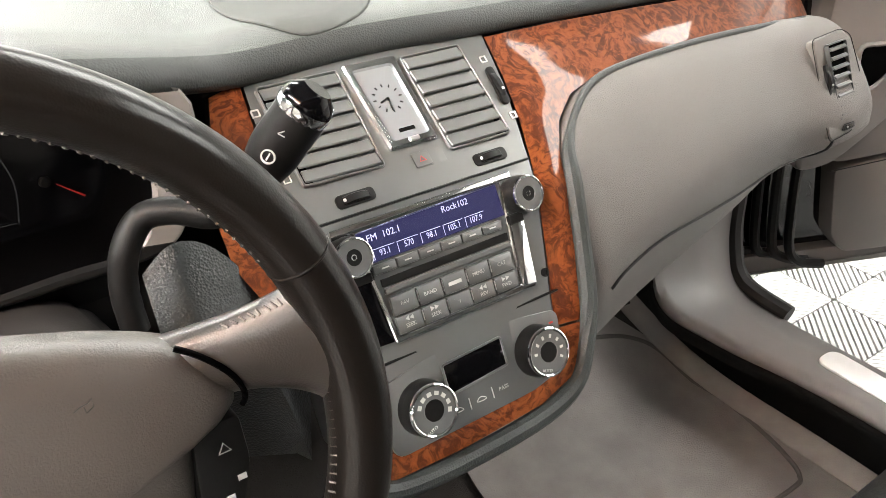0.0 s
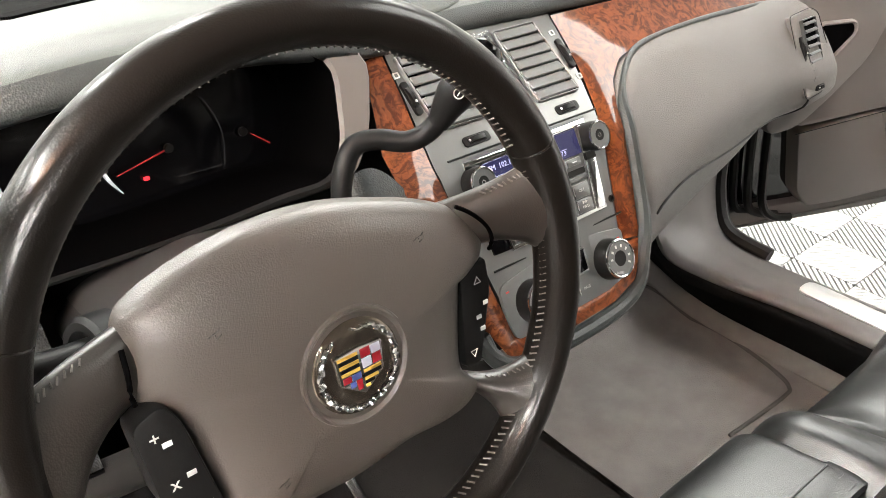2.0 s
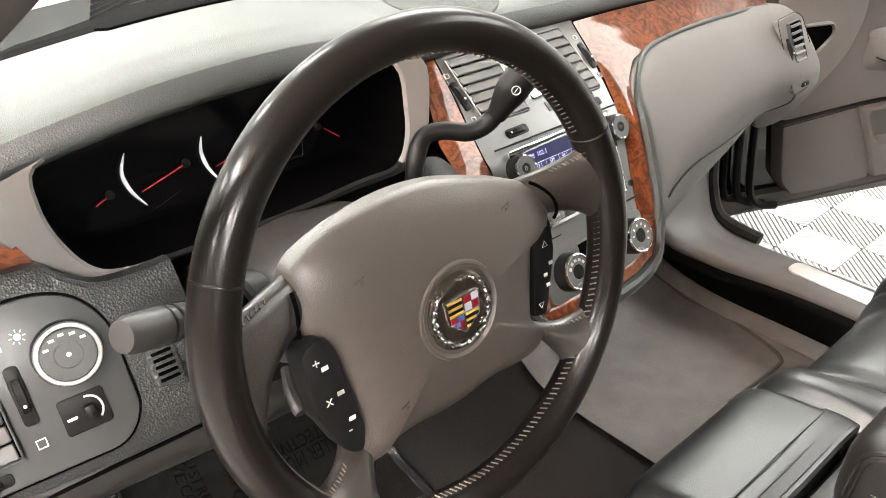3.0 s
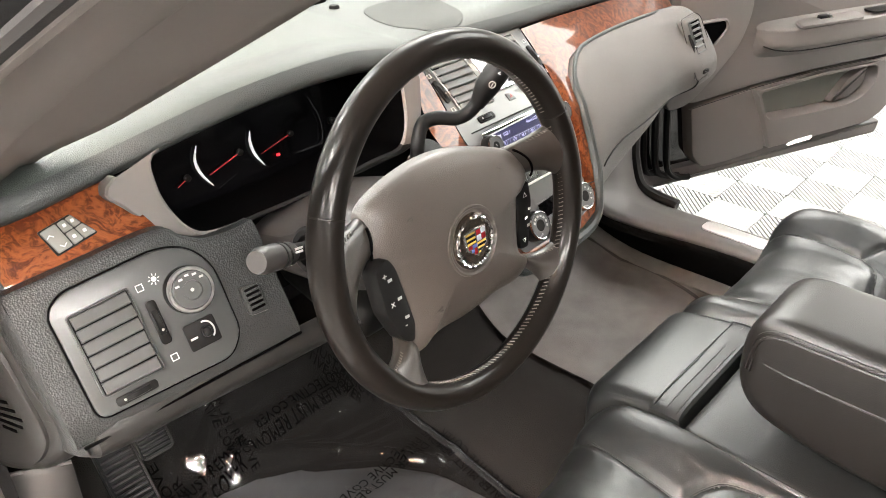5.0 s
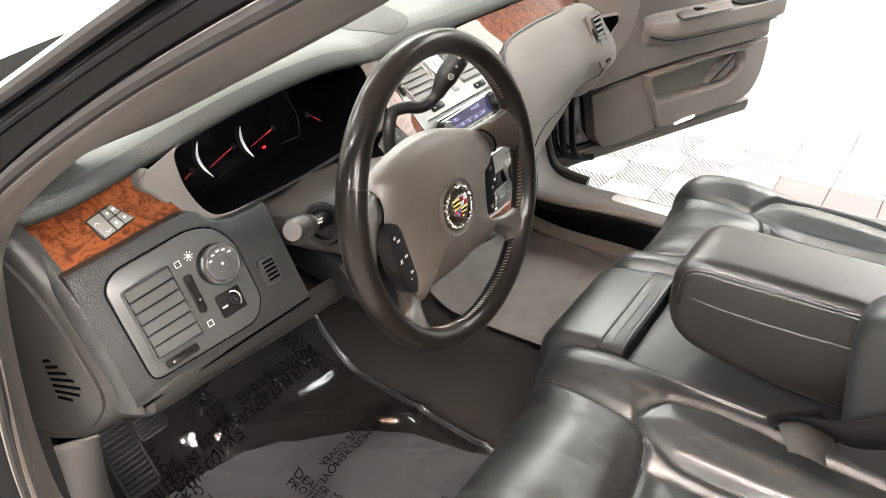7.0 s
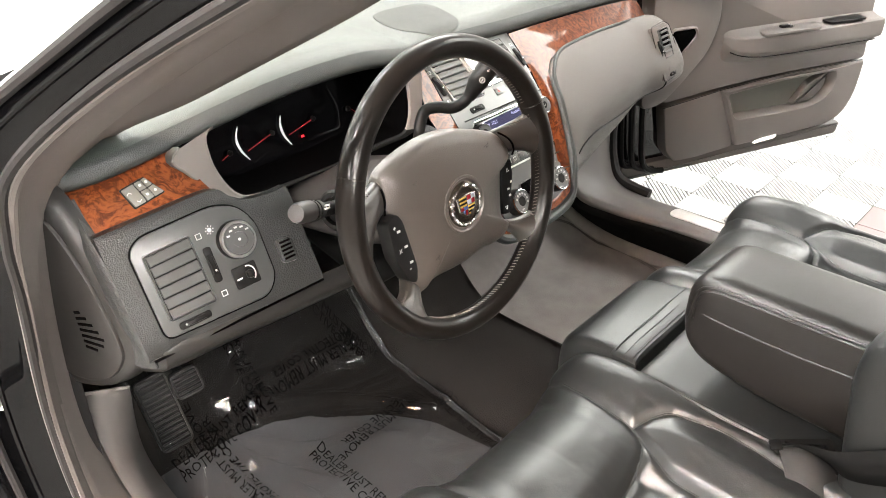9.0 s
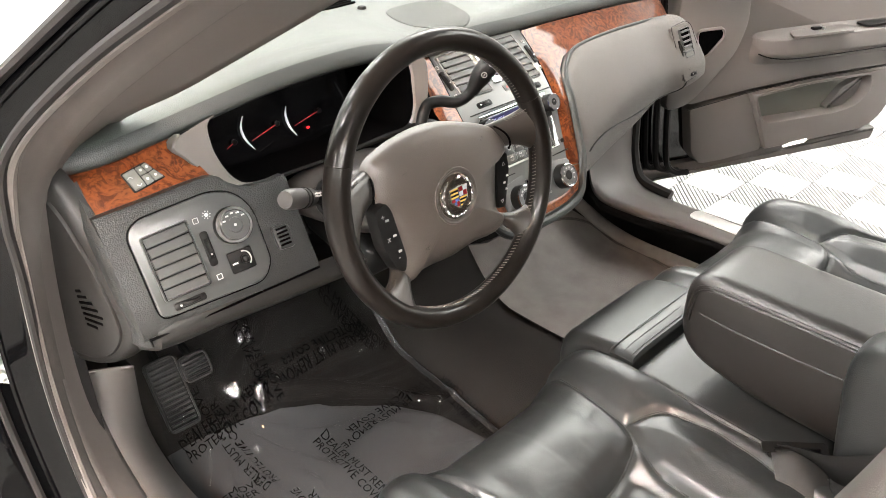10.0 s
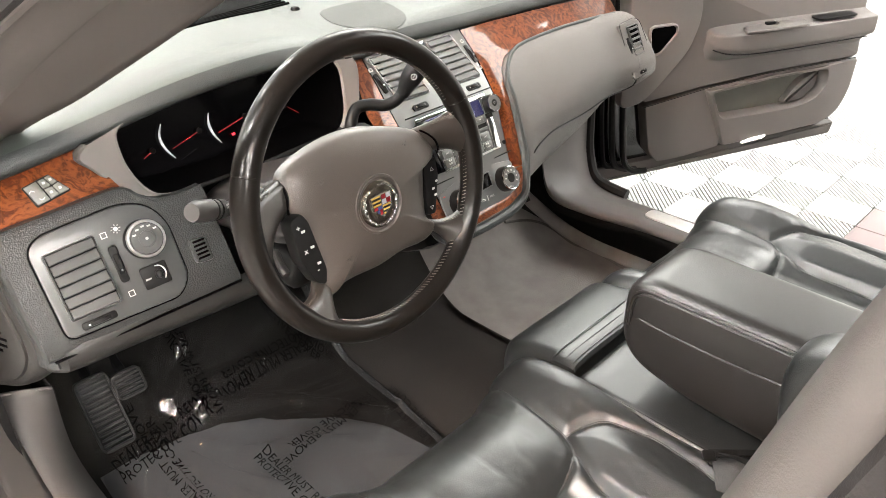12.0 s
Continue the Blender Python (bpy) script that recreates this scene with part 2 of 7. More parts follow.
def spline(pts, n=8, closed=False):
    """Catmull-Rom through the points (tuples of any length)."""
    P = [Vector(p) for p in pts]
    out = []
    m = len(P)
    for i in range(m if closed else m - 1):
        g = (lambda k: P[k % m]) if closed else (lambda k: P[max(0, min(m - 1, k))])
        p0, p1, p2, p3 = g(i - 1), g(i), g(i + 1), g(i + 2)
        for j in range(n):
            t = j / n
            out.append(0.5 * ((2 * p1) + (p2 - p0) * t + (2 * p0 - 5 * p1 + 4 * p2 - p3) * t * t + (3 * p1 - p0 - 3 * p2 + p3) * t ** 3))
    if not closed:
        out.append(P[-1])
    return out


def tube(pts, r, seg=12, flat=1.0, up=(0, 0, 1), bm=None, closed=False):
    """A round bar along the points; r a number or one for each point."""
    P = [Vector(p) for p in pts]
    m = len(P)
    rows = []
    for i, p in enumerate(P):
        a = P[(i - 1) % m] if closed else P[max(0, i - 1)]
        b = P[(i + 1) % m] if closed else P[min(m - 1, i + 1)]
        t = (b - a).normalized()
        s = t.cross(Vector(up))
        s = s.normalized() if s.length > 1e-4 else t.cross(Vector((0, 1, 0))).normalized()
        w = s.cross(t)
        rr = r[i] if isinstance(r, (list, tuple)) else r
        rows.append([p + s * (rr * math.cos(k * math.tau / seg)) + w * (rr * flat * math.sin(k * math.tau / seg)) for k in range(seg)])
    return loft(rows, closed=True, ring=closed, cap=not closed, bm=bm)


def roundpoly(pts, r, seg=5):
    """A polygon with rounded corners; r a number or one for each corner."""
    P = [Vector(p[:2]) for p in pts]
    out = []
    for i, p in enumerate(P):
        rr = r[i] if isinstance(r, (list, tuple)) else r
        a, b = P[i - 1] - p, P[(i + 1) % len(P)] - p
        rr = min(rr, a.length * 0.49, b.length * 0.49)
        if rr < 1e-5:
            out.append(p)
            continue
        s, e = p + a.normalized() * rr, p + b.normalized() * rr
        for k in range(seg + 1):
            t = k / seg
            out.append(s * (1 - t) ** 2 + p * 2 * t * (1 - t) + e * t * t)
    return out


def area2(poly):
    return sum(poly[i - 1].x * poly[i].y - poly[i].x * poly[i - 1].y for i in range(len(poly))) / 2


def inset(poly, d):
    """The polygon moved inwards by d."""
    out = []
    n = len(poly)
    s = 1 if area2(poly) > 0 else -1
    for i in range(n):
        a, b = poly[i] - poly[i - 1], poly[(i + 1) % n] - poly[i]
        t = (a.normalized() + b.normalized())
        t = t.normalized() if t.length > 1e-6 else Vector((1, 0))
        out.append(poly[i] + Vector((-t.y, t.x)) * d * s)
    return out


def slab(m, poly, depth, top=0.0, bevel=0.0, bm=None):
    """A plate on the frame m: the outline from depth under top up to top, with a rounded upper edge."""
    bm = bm or bmesh.new()
    rows = [(poly, top - depth)]
    if bevel:
        rows += [(poly, top - bevel), (inset(poly, bevel * 0.3), top - bevel * 0.3), (inset(poly, bevel), top)]
    else:
        rows += [(poly, top)]
    vs = [[bm.verts.new(m @ Vector((p.x, p.y, z))) for p in pl] for pl, z in rows]
    n = len(poly)
    fs = []
    for i in range(len(vs) - 1):
        for j in range(n):
            fs.append(bm.faces.new((vs[i][j], vs[i][(j + 1) % n], vs[i + 1][(j + 1) % n], vs[i + 1][j])))
    fs.append(bm.faces.new(vs[-1]))
    fs.append(bm.faces.new(vs[0][::-1]))
    bmesh.ops.recalc_face_normals(bm, faces=fs)
    return bm


def hoop(m, outer, inner, z0, z1, bevel=0.001, bm=None):
    """A flat ring between two outlines of as many points."""
    bm = bm or bmesh.new()
    rows = [(outer, z0), (outer, z1 - bevel), (inset(outer, bevel), z1), (inset(inner, -bevel), z1), (inner, z1 - bevel), (inner, z0)]
    return loft([[m @ Vector((p.x, p.y, z)) for p in pl] for pl, z in rows], closed=True, bm=bm)


def rect(x0, y0, x1, y1):
    return [(x0, y0), (x1, y0), (x1, y1), (x0, y1)]


def circle(cx, cy, r, n=32, ry=None):
    return [Vector((cx + r * math.cos(k * math.tau / n), cy + (ry or r) * math.sin(k * math.tau / n))) for k in range(n)]


def turned(m, prof, n=40, bm=None):
    """A turned body: (radius, height) along the frame's z."""
    bm = bm or bmesh.new()
    rows = [[m @ Vector((r * math.cos(k * math.tau / n), r * math.sin(k * math.tau / n), z)) for k in range(n)] for r, z in prof]
    return loft(rows, closed=True, cap=True, bm=bm)


def rbox(m, c, s, r=0.003, seg=2, bm=None):
    """A box with rounded edges, on the frame m."""
    bm = bm or bmesh.new()
    g = bmesh.ops.create_cube(bm, size=1.0)
    vs = g["verts"]
    bmesh.ops.scale(bm, vec=Vector(s), verts=vs)
    if r:
        es = list({e for v in vs for e in v.link_edges})
        g = bmesh.ops.bevel(bm, geom=es, offset=min(r, min(s) * 0.45), segments=seg, affect="EDGES", profile=0.5)
        vs = list({v for f in g["faces"] for v in f.verts} | {v for v in vs if v.is_valid})
    bmesh.ops.transform(bm, matrix=m @ Matrix.Translation(Vector(c)), verts=vs)
    return bm


def pillow(m, c, s, e1=0.45, e2=0.35, nu=40, nv=24, wrinkle=0.0, bm=None):
    """A stuffed cushion: a superellipsoid of size s about c, with slight creases."""
    bm = bm or bmesh.new()
    f = lambda w, e: math.copysign(abs(w) ** e, w)
    rows = []
    for i in range(nv + 1):
        a = -math.pi / 2 + math.pi * i / nv
        a = max(-1.5607, min(1.5607, a))
        row = []
        for j in range(nu):
            b = math.tau * j / nu
            p = Vector((f(math.cos(a), e1) * f(math.cos(b), e2) * s[0] / 2, f(math.cos(a), e1) * f(math.sin(b), e2) * s[1] / 2, f(math.sin(a), e1) * s[2] / 2))
            if wrinkle:
                q = p * 16 + Vector(c) * 7
                p = p * (1 + wrinkle * noise.noise(q)) + Vector((0, 0, wrinkle * 0.06 * noise.noise(q * 2.3)))
            row.append(m @ (p + Vector(c)))
        rows.append(row)
    return loft(rows, closed=True, cap=True, bm=bm)


I4 = Matrix()

# ---- the hall ----
bm = bmesh.new()
bmesh.ops.create_grid(bm, x_segments=1, y_segments=1, size=7.5, matrix=Matrix.Translation((0, 0, -0.012)))
ground = part("ground", bm, TILEB, label="white plastic interlocking tile floor of a showroom", kind="structure", category="floor", smooth=0)
# unseen south and west walls are dark to cut fill on the driver's side
for nm, c, s, mt, lb in (("wall_north", (0, 6.6, 1.7), (13.4, 0.2, 3.6), WALLM, "plain white showroom wall"), ("wall_south", (0, -6.6, 1.7), (13.4, 0.2, 3.6), WALLD, "unseen dark wall, added to cut fill light"), ("wall_west", (-6.6, 0, 1.7), (0.2, 13.0, 3.6), WALLD, "unseen dark wall, added to cut fill light"), ("wall_east", (6.6, 0, 1.7), (0.2, 13.0, 3.6), WALLM, "plain white showroom wall")):
    part(nm, rbox(I4, c, s, 0), mt, label=lb, kind="structure", category="wall", smooth=0)
# unseen ceiling, kept dark for contrast between lamps and bounce
part("ceiling", rbox(I4, (0, 0, 3.6), (13.4, 13.4, 0.12), 0), CEILM, label="unseen dark ceiling, added to cut fill light", kind="structure", category="ceiling", smooth=0)


def added_ceiling_light(x, y, lamp=None, label="unseen long white ceiling light, added for the cabin", wide=0.30):
    t = thing("added_ceiling_light", (x, y, 3.5), label, "ceiling light", "ceiling lights")
    part("frame", rbox(I4, (x, y, 3.52), (wide + 0.04, 2.5, 0.04), 0.005), WALLM, t)
    part("diffuser", rbox(I4, (x, y, 3.49), (wide, 2.4, 0.02), 0.004), lamp or LAMPM, t, "glowing diffuser")


# unseen tubes, added to light the dash through the windscreen
for x, y in ((-1.2, 4.4), (0.4, 4.4), (-3.6, 4.4)):
    added_ceiling_light(x, y)
# two unseen broad panels, added for pale sheen on wood and leather
added_ceiling_light(3.75, -0.9, LAMPB, "unseen broad luminous panel, added for sheen", 2.6)
added_ceiling_light(3.1, 3.0, LAMPB, "unseen broad luminous panel, added for sheen", 3.2)
# unseen side lamps, added to brighten hub, fascia and footwell
for x, y in ((-3.0, -1.7), (-2.7, 0.9), (-5.0, 0.6), (-1.4, -4.7), (-2.4, -4.7), (-3.4, -4.6)):
    added_ceiling_light(x, y, LAMPS)
# unseen warm lamp, added for orange glints on wheel and seat
added_ceiling_light(-2.4, -1.0, LAMPW, "unseen warm orange ceiling light, added for glints")

# ---- the car's shell ----
car_floor_rows = []
for i in range(41):
    y = -0.75 + i * 1.75 / 40
    row = []
    for j in range(53):
        x = -0.72 + j * 1.36 / 52
        rise = max(0.0, y - 0.56)
        z = 0.325 + rise * 0.95 * min(1, rise * 5 + 0.2)
        z += 0.045 * math.exp(-(x / 0.13) ** 4)
        z += 0.006 * noise.noise(Vector((x * 6, y * 6, 3)))
        row.append((x, y, z))
    car_floor_rows.append(row)
part("car_floor", loft(car_floor_rows), CARPET_DIM_FLOOR, label="carpeted car floor with a low tunnel, darkened for footwell shade", kind="structure", category="carpet")


def shell_strip(name, lines, material, label, n=6, category="pillar"):
    """A skin through several lines that run along an opening."""
    rows = [spline(l, n) for l in lines]
    ob = part(name, loft(rows), material, label=label, kind="structure", category=category, smooth=60)
    sol = ob.modifiers.new("thick", "SOLIDIFY")
    sol.thickness, sol.offset = 0.003, 0
    return ob


# driver's door opening: lines from the roof down the windscreen pillar and the hinge pillar to the sill
SEAL_L = [(-0.66, -0.45, 1.415), (-0.675, -0.15, 1.385), (-0.71, 0.07, 1.276), (-0.745, 0.27, 1.165), (-0.775, 0.42, 1.055), (-0.785, 0.455, 0.975), (-0.787, 0.463, 0.90), (-0.79, 0.49, 0.725), (-0.79, 0.47, 0.575), (-0.79, 0.39, 0.49), (-0.79, 0.20, 0.455), (-0.79, -0.20, 0.45)]
TRIM_L = [(-0.50, -0.45, 1.40), (-0.517, -0.12, 1.372), (-0.547, 0.12, 1.245), (-0.566, 0.214, 1.190), (-0.600, 0.395, 1.088), (-0.636, 0.57, 0.990), (-0.715, 0.545, 0.90), (-0.735, 0.55, 0.70), (-0.73, 0.53, 0.56), (-0.72, 0.42, 0.475), (-0.70, 0.20, 0.44), (-0.70, -0.20, 0.435)]
OUT_L = [(-0.66, -0.40, 1.45), (-0.675, -0.12, 1.425), (-0.712, 0.10, 1.312), (-0.750, 0.30, 1.198), (-0.785, 0.50, 1.075), (-0.81, 0.57, 0.98), (-0.82, 0.585, 0.90), (-0.83, 0.61, 0.725), (-0.83, 0.60, 0.575), (-0.83, 0.50, 0.44), (-0.83, 0.22, 0.41), (-0.83, -0.20, 0.40)]


def between(f, lift):
    """A line between the inner trim edge and the seal, raised towards the opening."""
    return [tuple(a + (b - a) * f + o * lift for a, b, o in zip(p, q, (-0.5, -0.55, 0.65))) for p, q in zip(TRIM_L, SEAL_L)]


def beyond(f, lift):
    return [tuple(a + (b - a) * f + o * lift for a, b, o in zip(p, q, (-0.7, -0.3, 0.3))) for p, q in zip(SEAL_L, OUT_L)]


off = lambda l, d: [tuple(a + b for a, b in zip(p, d)) for p in l]
shell_strip("a_pillar_trim", [between(-0.02, -0.012), TRIM_L, between(0.20, 0.010), between(0.38, 0.016), between(0.46, 0.020), between(0.53, 0.017), between(0.565, -0.002), between(0.605, -0.004), between(0.64, 0.014), between(0.72, 0.022), between(0.82, 0.020), between(0.91, 0.008)], TRIM, "warm grey plastic pillar trim along the door opening")
part("door_seal", tube(spline(between(0.95, 0.004), 8), 0.0075, 10, up=(1, 0, 0)), TRIM, label="soft grey door seal along the opening", kind="structure", category="door seal")
part("door_seal_lip", tube(spline(between(1.02, 0.0), 8), 0.0055, 8, up=(1, 0, 0)), SEAL, label="dark rubber lip of the door seal", kind="structure", category="door seal")
shell_strip("door_jamb", [beyond(0.0, -0.006), beyond(0.25, -0.004), beyond(0.45, 0.004), beyond(0.52, 0.006), beyond(0.60, -0.004), beyond(0.95, -0.006)], JAMB, "glossy black painted door jamb and pillar")
part("jamb_ridge", tube(spline(beyond(0.52, 0.007), 8), 0.003, 8, up=(1, 0, 0)), JAMB, label="raised black flange on the jamb", kind="structure", category="flange")
part("outer_seal", tube(spline(beyond(0.92, 0.0), 8), 0.006, 8, up=(1, 0, 0)), SEAL, label="black outer weatherstrip", kind="structure", category="door seal")
part("screen_moulding", tube(spline(beyond(1.03, 0.0)[1:6], 8), 0.0034, 8), SATIN, label="bright windscreen moulding", kind="structure", category="moulding")

KL = [(-0.724, 0.580, 0.662), (-0.732, 0.545, 0.57), (-0.728, 0.46, 0.495), (-0.722, 0.30, 0.462), (-0.71, -0.20, 0.45)]
KR = [(-0.665, 0.564, 0.648), (-0.661, 0.582, 0.52), (-0.650, 0.535, 0.440), (-0.636, 0.44, 0.400), (-0.63, 0.20, 0.385)]
KD = [(-0.665, 0.66, 0.645), (-0.660, 0.68, 0.52), (-0.645, 0.58, 0.40), (-0.634, 0.42, 0.33), (-0.63, 0.20, 0.31)]
shell_strip("kick_panel", [KL, [tuple((a + b) / 2 + o for a, b, o in zip(p, q, (-0.004, -0.006, 0.008))) for p, q in zip(KL, KR)], KR], KICK, "pale grey plastic kick panel beside the pedals", category="panel")
shell_strip("kick_panel_side", [KR, KD], CARPET_DIM, "carpet beside the pedals, darkened for shade", category="carpet")
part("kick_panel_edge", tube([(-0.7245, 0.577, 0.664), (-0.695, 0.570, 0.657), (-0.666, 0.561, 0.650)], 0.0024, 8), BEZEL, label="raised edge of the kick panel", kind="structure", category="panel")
part("footwell_side", rbox(I4, (-0.745, 0.85, 0.62), (0.03, 0.62, 0.72), 0), CARPET_DIM, label="carpeted side of the driver footwell, darkened for shade", kind="structure", category="carpet")
part("footwell_side_right", rbox(I4, (0.625, 0.93, 0.62), (0.03, 0.50, 0.72), 0), CARPET_DIM, label="carpeted side of the passenger footwell, darkened for shade", kind="structure", category="carpet")

FEN = [(-0.86, 0.60, 1.03), (-0.90, 0.64, 0.98), (-0.91, 0.66, 0.90), (-0.92, 0.69, 0.725), (-0.92, 0.68, 0.575), (-0.90, 0.60, 0.40), (-0.88, 0.40, 0.36)]
FEN2 = off(FEN, (-0.10, 0.10, -0.01))
shell_strip("fender_edge", [beyond(0.95, -0.006)[4:11], FEN, FEN2, off(FEN2, (0.0, 0.35, -0.02))], JAMB, "glossy black front wing behind the hinge pillar", category="wing")
hinge = thing("door_hinge", (-0.81, 0.57, 0.74), "bright metal door hinge on the black pillar", "hinge")
HM = axes((-0.815, 0.575, 0.735), (-0.75, -0.65, 0.1), (0.65, -0.75, 0))
part("hinge_plate", slab(HM, roundpoly(rect(-0.022, -0.030, 0.022, 0.030), 0.008), 0.006, 0.004, 0.001), SATIN, hinge, "worn metal plate")
for dy in (-0.017, 0.017):
    part("hinge_bolt", turned(HM @ Matrix.Translation((0, dy, 0.003)), [(0.009, 0), (0.009, 0.005), (0.006, 0.008), (0.001, 0.008)], 6), SATIN, hinge, "hexagonal bolt head")
part("hinge_arm", tube(spline([(-0.83, 0.575, 0.735), (-0.87, 0.54, 0.73), (-0.92, 0.53, 0.72)], 5), 0.010, 10), BLACKP, hinge, "black hinge arm")

# rear pillar of the driver's opening
BP = [(-0.66, -0.43, 1.40), (-0.705, -0.372, 1.30), (-0.72, -0.336, 1.18), (-0.725, -0.300, 1.02), (-0.735, -0.290, 0.7), (-0.75, -0.30, 0.44)]
shell_strip("b_pillar_trim", [off(BP, (0.10, -0.10, 0)), off(BP, (0.025, -0.006, 0)), BP, off(BP, (-0.022, -0.004, 0)), off(BP, (-0.034, -0.018, 0))], PILLARB, "warm grey plastic centre pillar trim, darkened against the warm lamp")
part("door_seal_rear", tube(spline(off(BP, (-0.040, -0.026, 0)), 8), 0.009, 10, up=(1, 0, 0)), SEAL, label="dark rubber seal on the centre pillar", kind="structure", category="door seal")
shell_strip("b_pillar_panel", [off(BP, (-0.045, -0.03, 0)), off(BP, (-0.06, -0.05, 0)), off(BP, (-0.07, -0.22, 0))], JAMB, "glossy black painted centre pillar")

# roof, back and front of the cabin
roof_rows = []
for i in range(13):
    x = -0.62 + i * 1.24 / 12
    b = 1 - (x / 0.62) ** 2
    roof_rows.append([(x, 0.02 - 0.06 * (1 - b), 1.355 + 0.035 * b), (x, -0.25, 1.385 + 0.04 * b), (x, -1.0, 1.38 + 0.05 * b), (x, -1.7, 1.30 + 0.03 * b)])
ob = part("car_roof", loft(roof_rows), TRIM, label="grey fabric car headliner", kind="structure", category="headliner")
sol = ob.modifiers.new("thick", "SOLIDIFY")
sol.thickness, sol.offset = 0.03, 1
# unseen rear panels, added to cut bounced light; open above for window light
for sx, nm in ((-1, "rear_side_left"), (1, "rear_side_right")):
    part(nm, rbox(I4, (sx * 0.70, -1.14, 0.655), (0.05, 1.18, 0.55), 0.01), VINYL, label="unseen rear door panel under the side window, cutting bounce", kind="structure", category="wall")
part("rear_bulkhead", rbox(I4, (0, -1.74, 0.66), (1.5, 0.06, 0.68), 0.02), VINYL, label="unseen rear cabin wall, cutting bounce", kind="structure", category="wall")
glass_rows = []
for i in range(13):
    x = -0.70 + i * 1.40 / 12
    b = 1 - (x / 0.70) ** 2
    k = 0.62 / 0.70
    glass_rows.append([(x, 0.66 + 0.24 * b, 0.985), (x * (0.5 + k / 2), 0.33 + 0.17 * b, 1.175 + 0.02 * b), (x * k, 0.0 + 0.06 * b, 1.365 + 0.03 * b)])
ob = part("windscreen", loft(glass_rows), GLASS, label="clear laminated windscreen", kind="structure", category="windscreen")
ob.visible_shadow = False
cowl = []
for i in range(13):
    x = -0.76 + i * 1.52 / 12
    b = 1 - (x / 0.80) ** 2
    cowl.append([(x, 0.60 + 0.20 * b, 0.962), (x, 0.66 + 0.22 * b, 0.965), (x, 0.78 + 0.24 * b, 0.955), (x, 1.4, 0.90), (x, 2.0, 0.80)])
part("bonnet", loft(cowl), GLOSS, label="glossy black bonnet beyond the windscreen", kind="structure", category="bonnet")
frit = []
for i in range(25):
    x = -0.74 + i * 1.48 / 24
    b = 1 - (x / 0.75) ** 2
    back = 0.60 + 0.23 * b
    frit.append([(x, back - 0.012, 0.985), (x, back + 0.006, 1.004), (x, back + 0.022, 1.006), (x, back + 0.05, 0.998), (x, back + 0.12, 0.988), (x, back + 0.26, 0.976)])
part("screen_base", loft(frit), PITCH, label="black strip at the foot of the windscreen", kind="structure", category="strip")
part("firewall", rbox(I4, (0, 1.02, 0.62), (1.5, 0.04, 0.66), 0.01), CARPET_DIM, label="carpeted firewall, darkened for shade", kind="structure", category="wall")

# passenger's sill, kick panel and opening
SR = [(0.686, -0.60, 0.45), (0.686, -0.20, 0.445), (0.684, 0.30, 0.445), (0.674, 0.50, 0.447), (0.668, 0.585, 0.465), (0.680, 0.625, 0.52), (0.690, 0.640, 0.60), (0.700, 0.650, 0.75), (0.71, 0.64, 0.92)]
SI = [(0.584, -0.60, 0.46), (0.584, -0.20, 0.455), (0.583, 0.32, 0.455), (0.552, 0.52, 0.458), (0.526, 0.615, 0.485), (0.55, 0.665, 0.56), (0.56, 0.69, 0.64), (0.57, 0.70, 0.75), (0.58, 0.69, 0.92)]
SB = [(0.600, -0.60, 0.335), (0.600, -0.20, 0.335), (0.600, 0.30, 0.335), (0.590, 0.56, 0.345), (0.545, 0.70, 0.43), (0.52, 0.80, 0.50), (0.50, 0.84, 0.6), (0.50, 0.86, 0.75), (0.50, 0.86, 0.92)]
SM = [tuple(p + (q - p) * 0.5 + o for p, q, o in zip(a_, b_, (0.012, 0, 0))) for a_, b_ in zip(SB, SI)]
shell_strip("sill_carpet_low", [off(SB, (-0.035, 0, 0.006)), off(SB, (-0.012, 0, 0.006)), off(SB, (0.002, 0, 0.018))], CARPET, "grey carpet turned up at the footwell side", category="carpet")
# shade under the sill lip is in this strip's colour
shell_strip("sill_carpet", [off(SB, (0.003, 0, 0.012)), SM, off(SI, (-0.012, 0, -0.030)), off(SI, (-0.010, 0, -0.012))], PITCH, "carpeted side of the footwell, blackened for the recess shade", category="carpet")
shell_strip("sill_cover", [off(SI, (-0.008, 0, -0.014)), off(SI, (-0.006, 0, -0.002)), off(SI, (0.008, 0, 0.004)), [tuple((a + b) / 2 + o for a, b, o in zip(p, q, (0, 0, 0.003))) for p, q in zip(SI, SR)], SR], SILLM, "grey plastic sill cover and kick panel", category="sill")
part("passenger_seal", tube(spline(off(SR, (0.012, 0.006, 0.002))[3:], 8), 0.016, 10, up=(1, 0, 0)), SEAL, label="dark rubber door seal on the passenger opening", kind="structure", category="door seal")
shell_strip("passenger_jamb", [off(SR, (0.004, 0.003, -0.010)), off(SR, (0.020, 0.03, -0.05)), off(SR, (0.03, 0.06, -0.12)), off(SR, (0.035, 0.07, -0.24))], JAMB, "glossy black painted passenger door jamb", category="jamb")
m = axes((0.634, 0.28, 0.4565), (0.02, 0, 1))
# pale, half-metal base carries the bright reflection from outside
part("sill_plate", slab(m, roundpoly(rect(-0.022, -0.5, 0.022, 0.135), 0.018), 0.004, 0.003, 0.001), mat("sill_plate_lit_metal", (0.78, 0.77, 0.76), 0.42, metal=0.55, var=0.04), label="brushed metal sill plate on the door sill", kind="structure", category="sill plate")
BR = [(0.66, -0.20, 0.45), (0.665, -0.30, 0.47), (0.67, -0.35, 0.56), (0.67, -0.37, 0.75), (0.64, -0.38, 1.0), (0.58, -0.40, 1.36)]
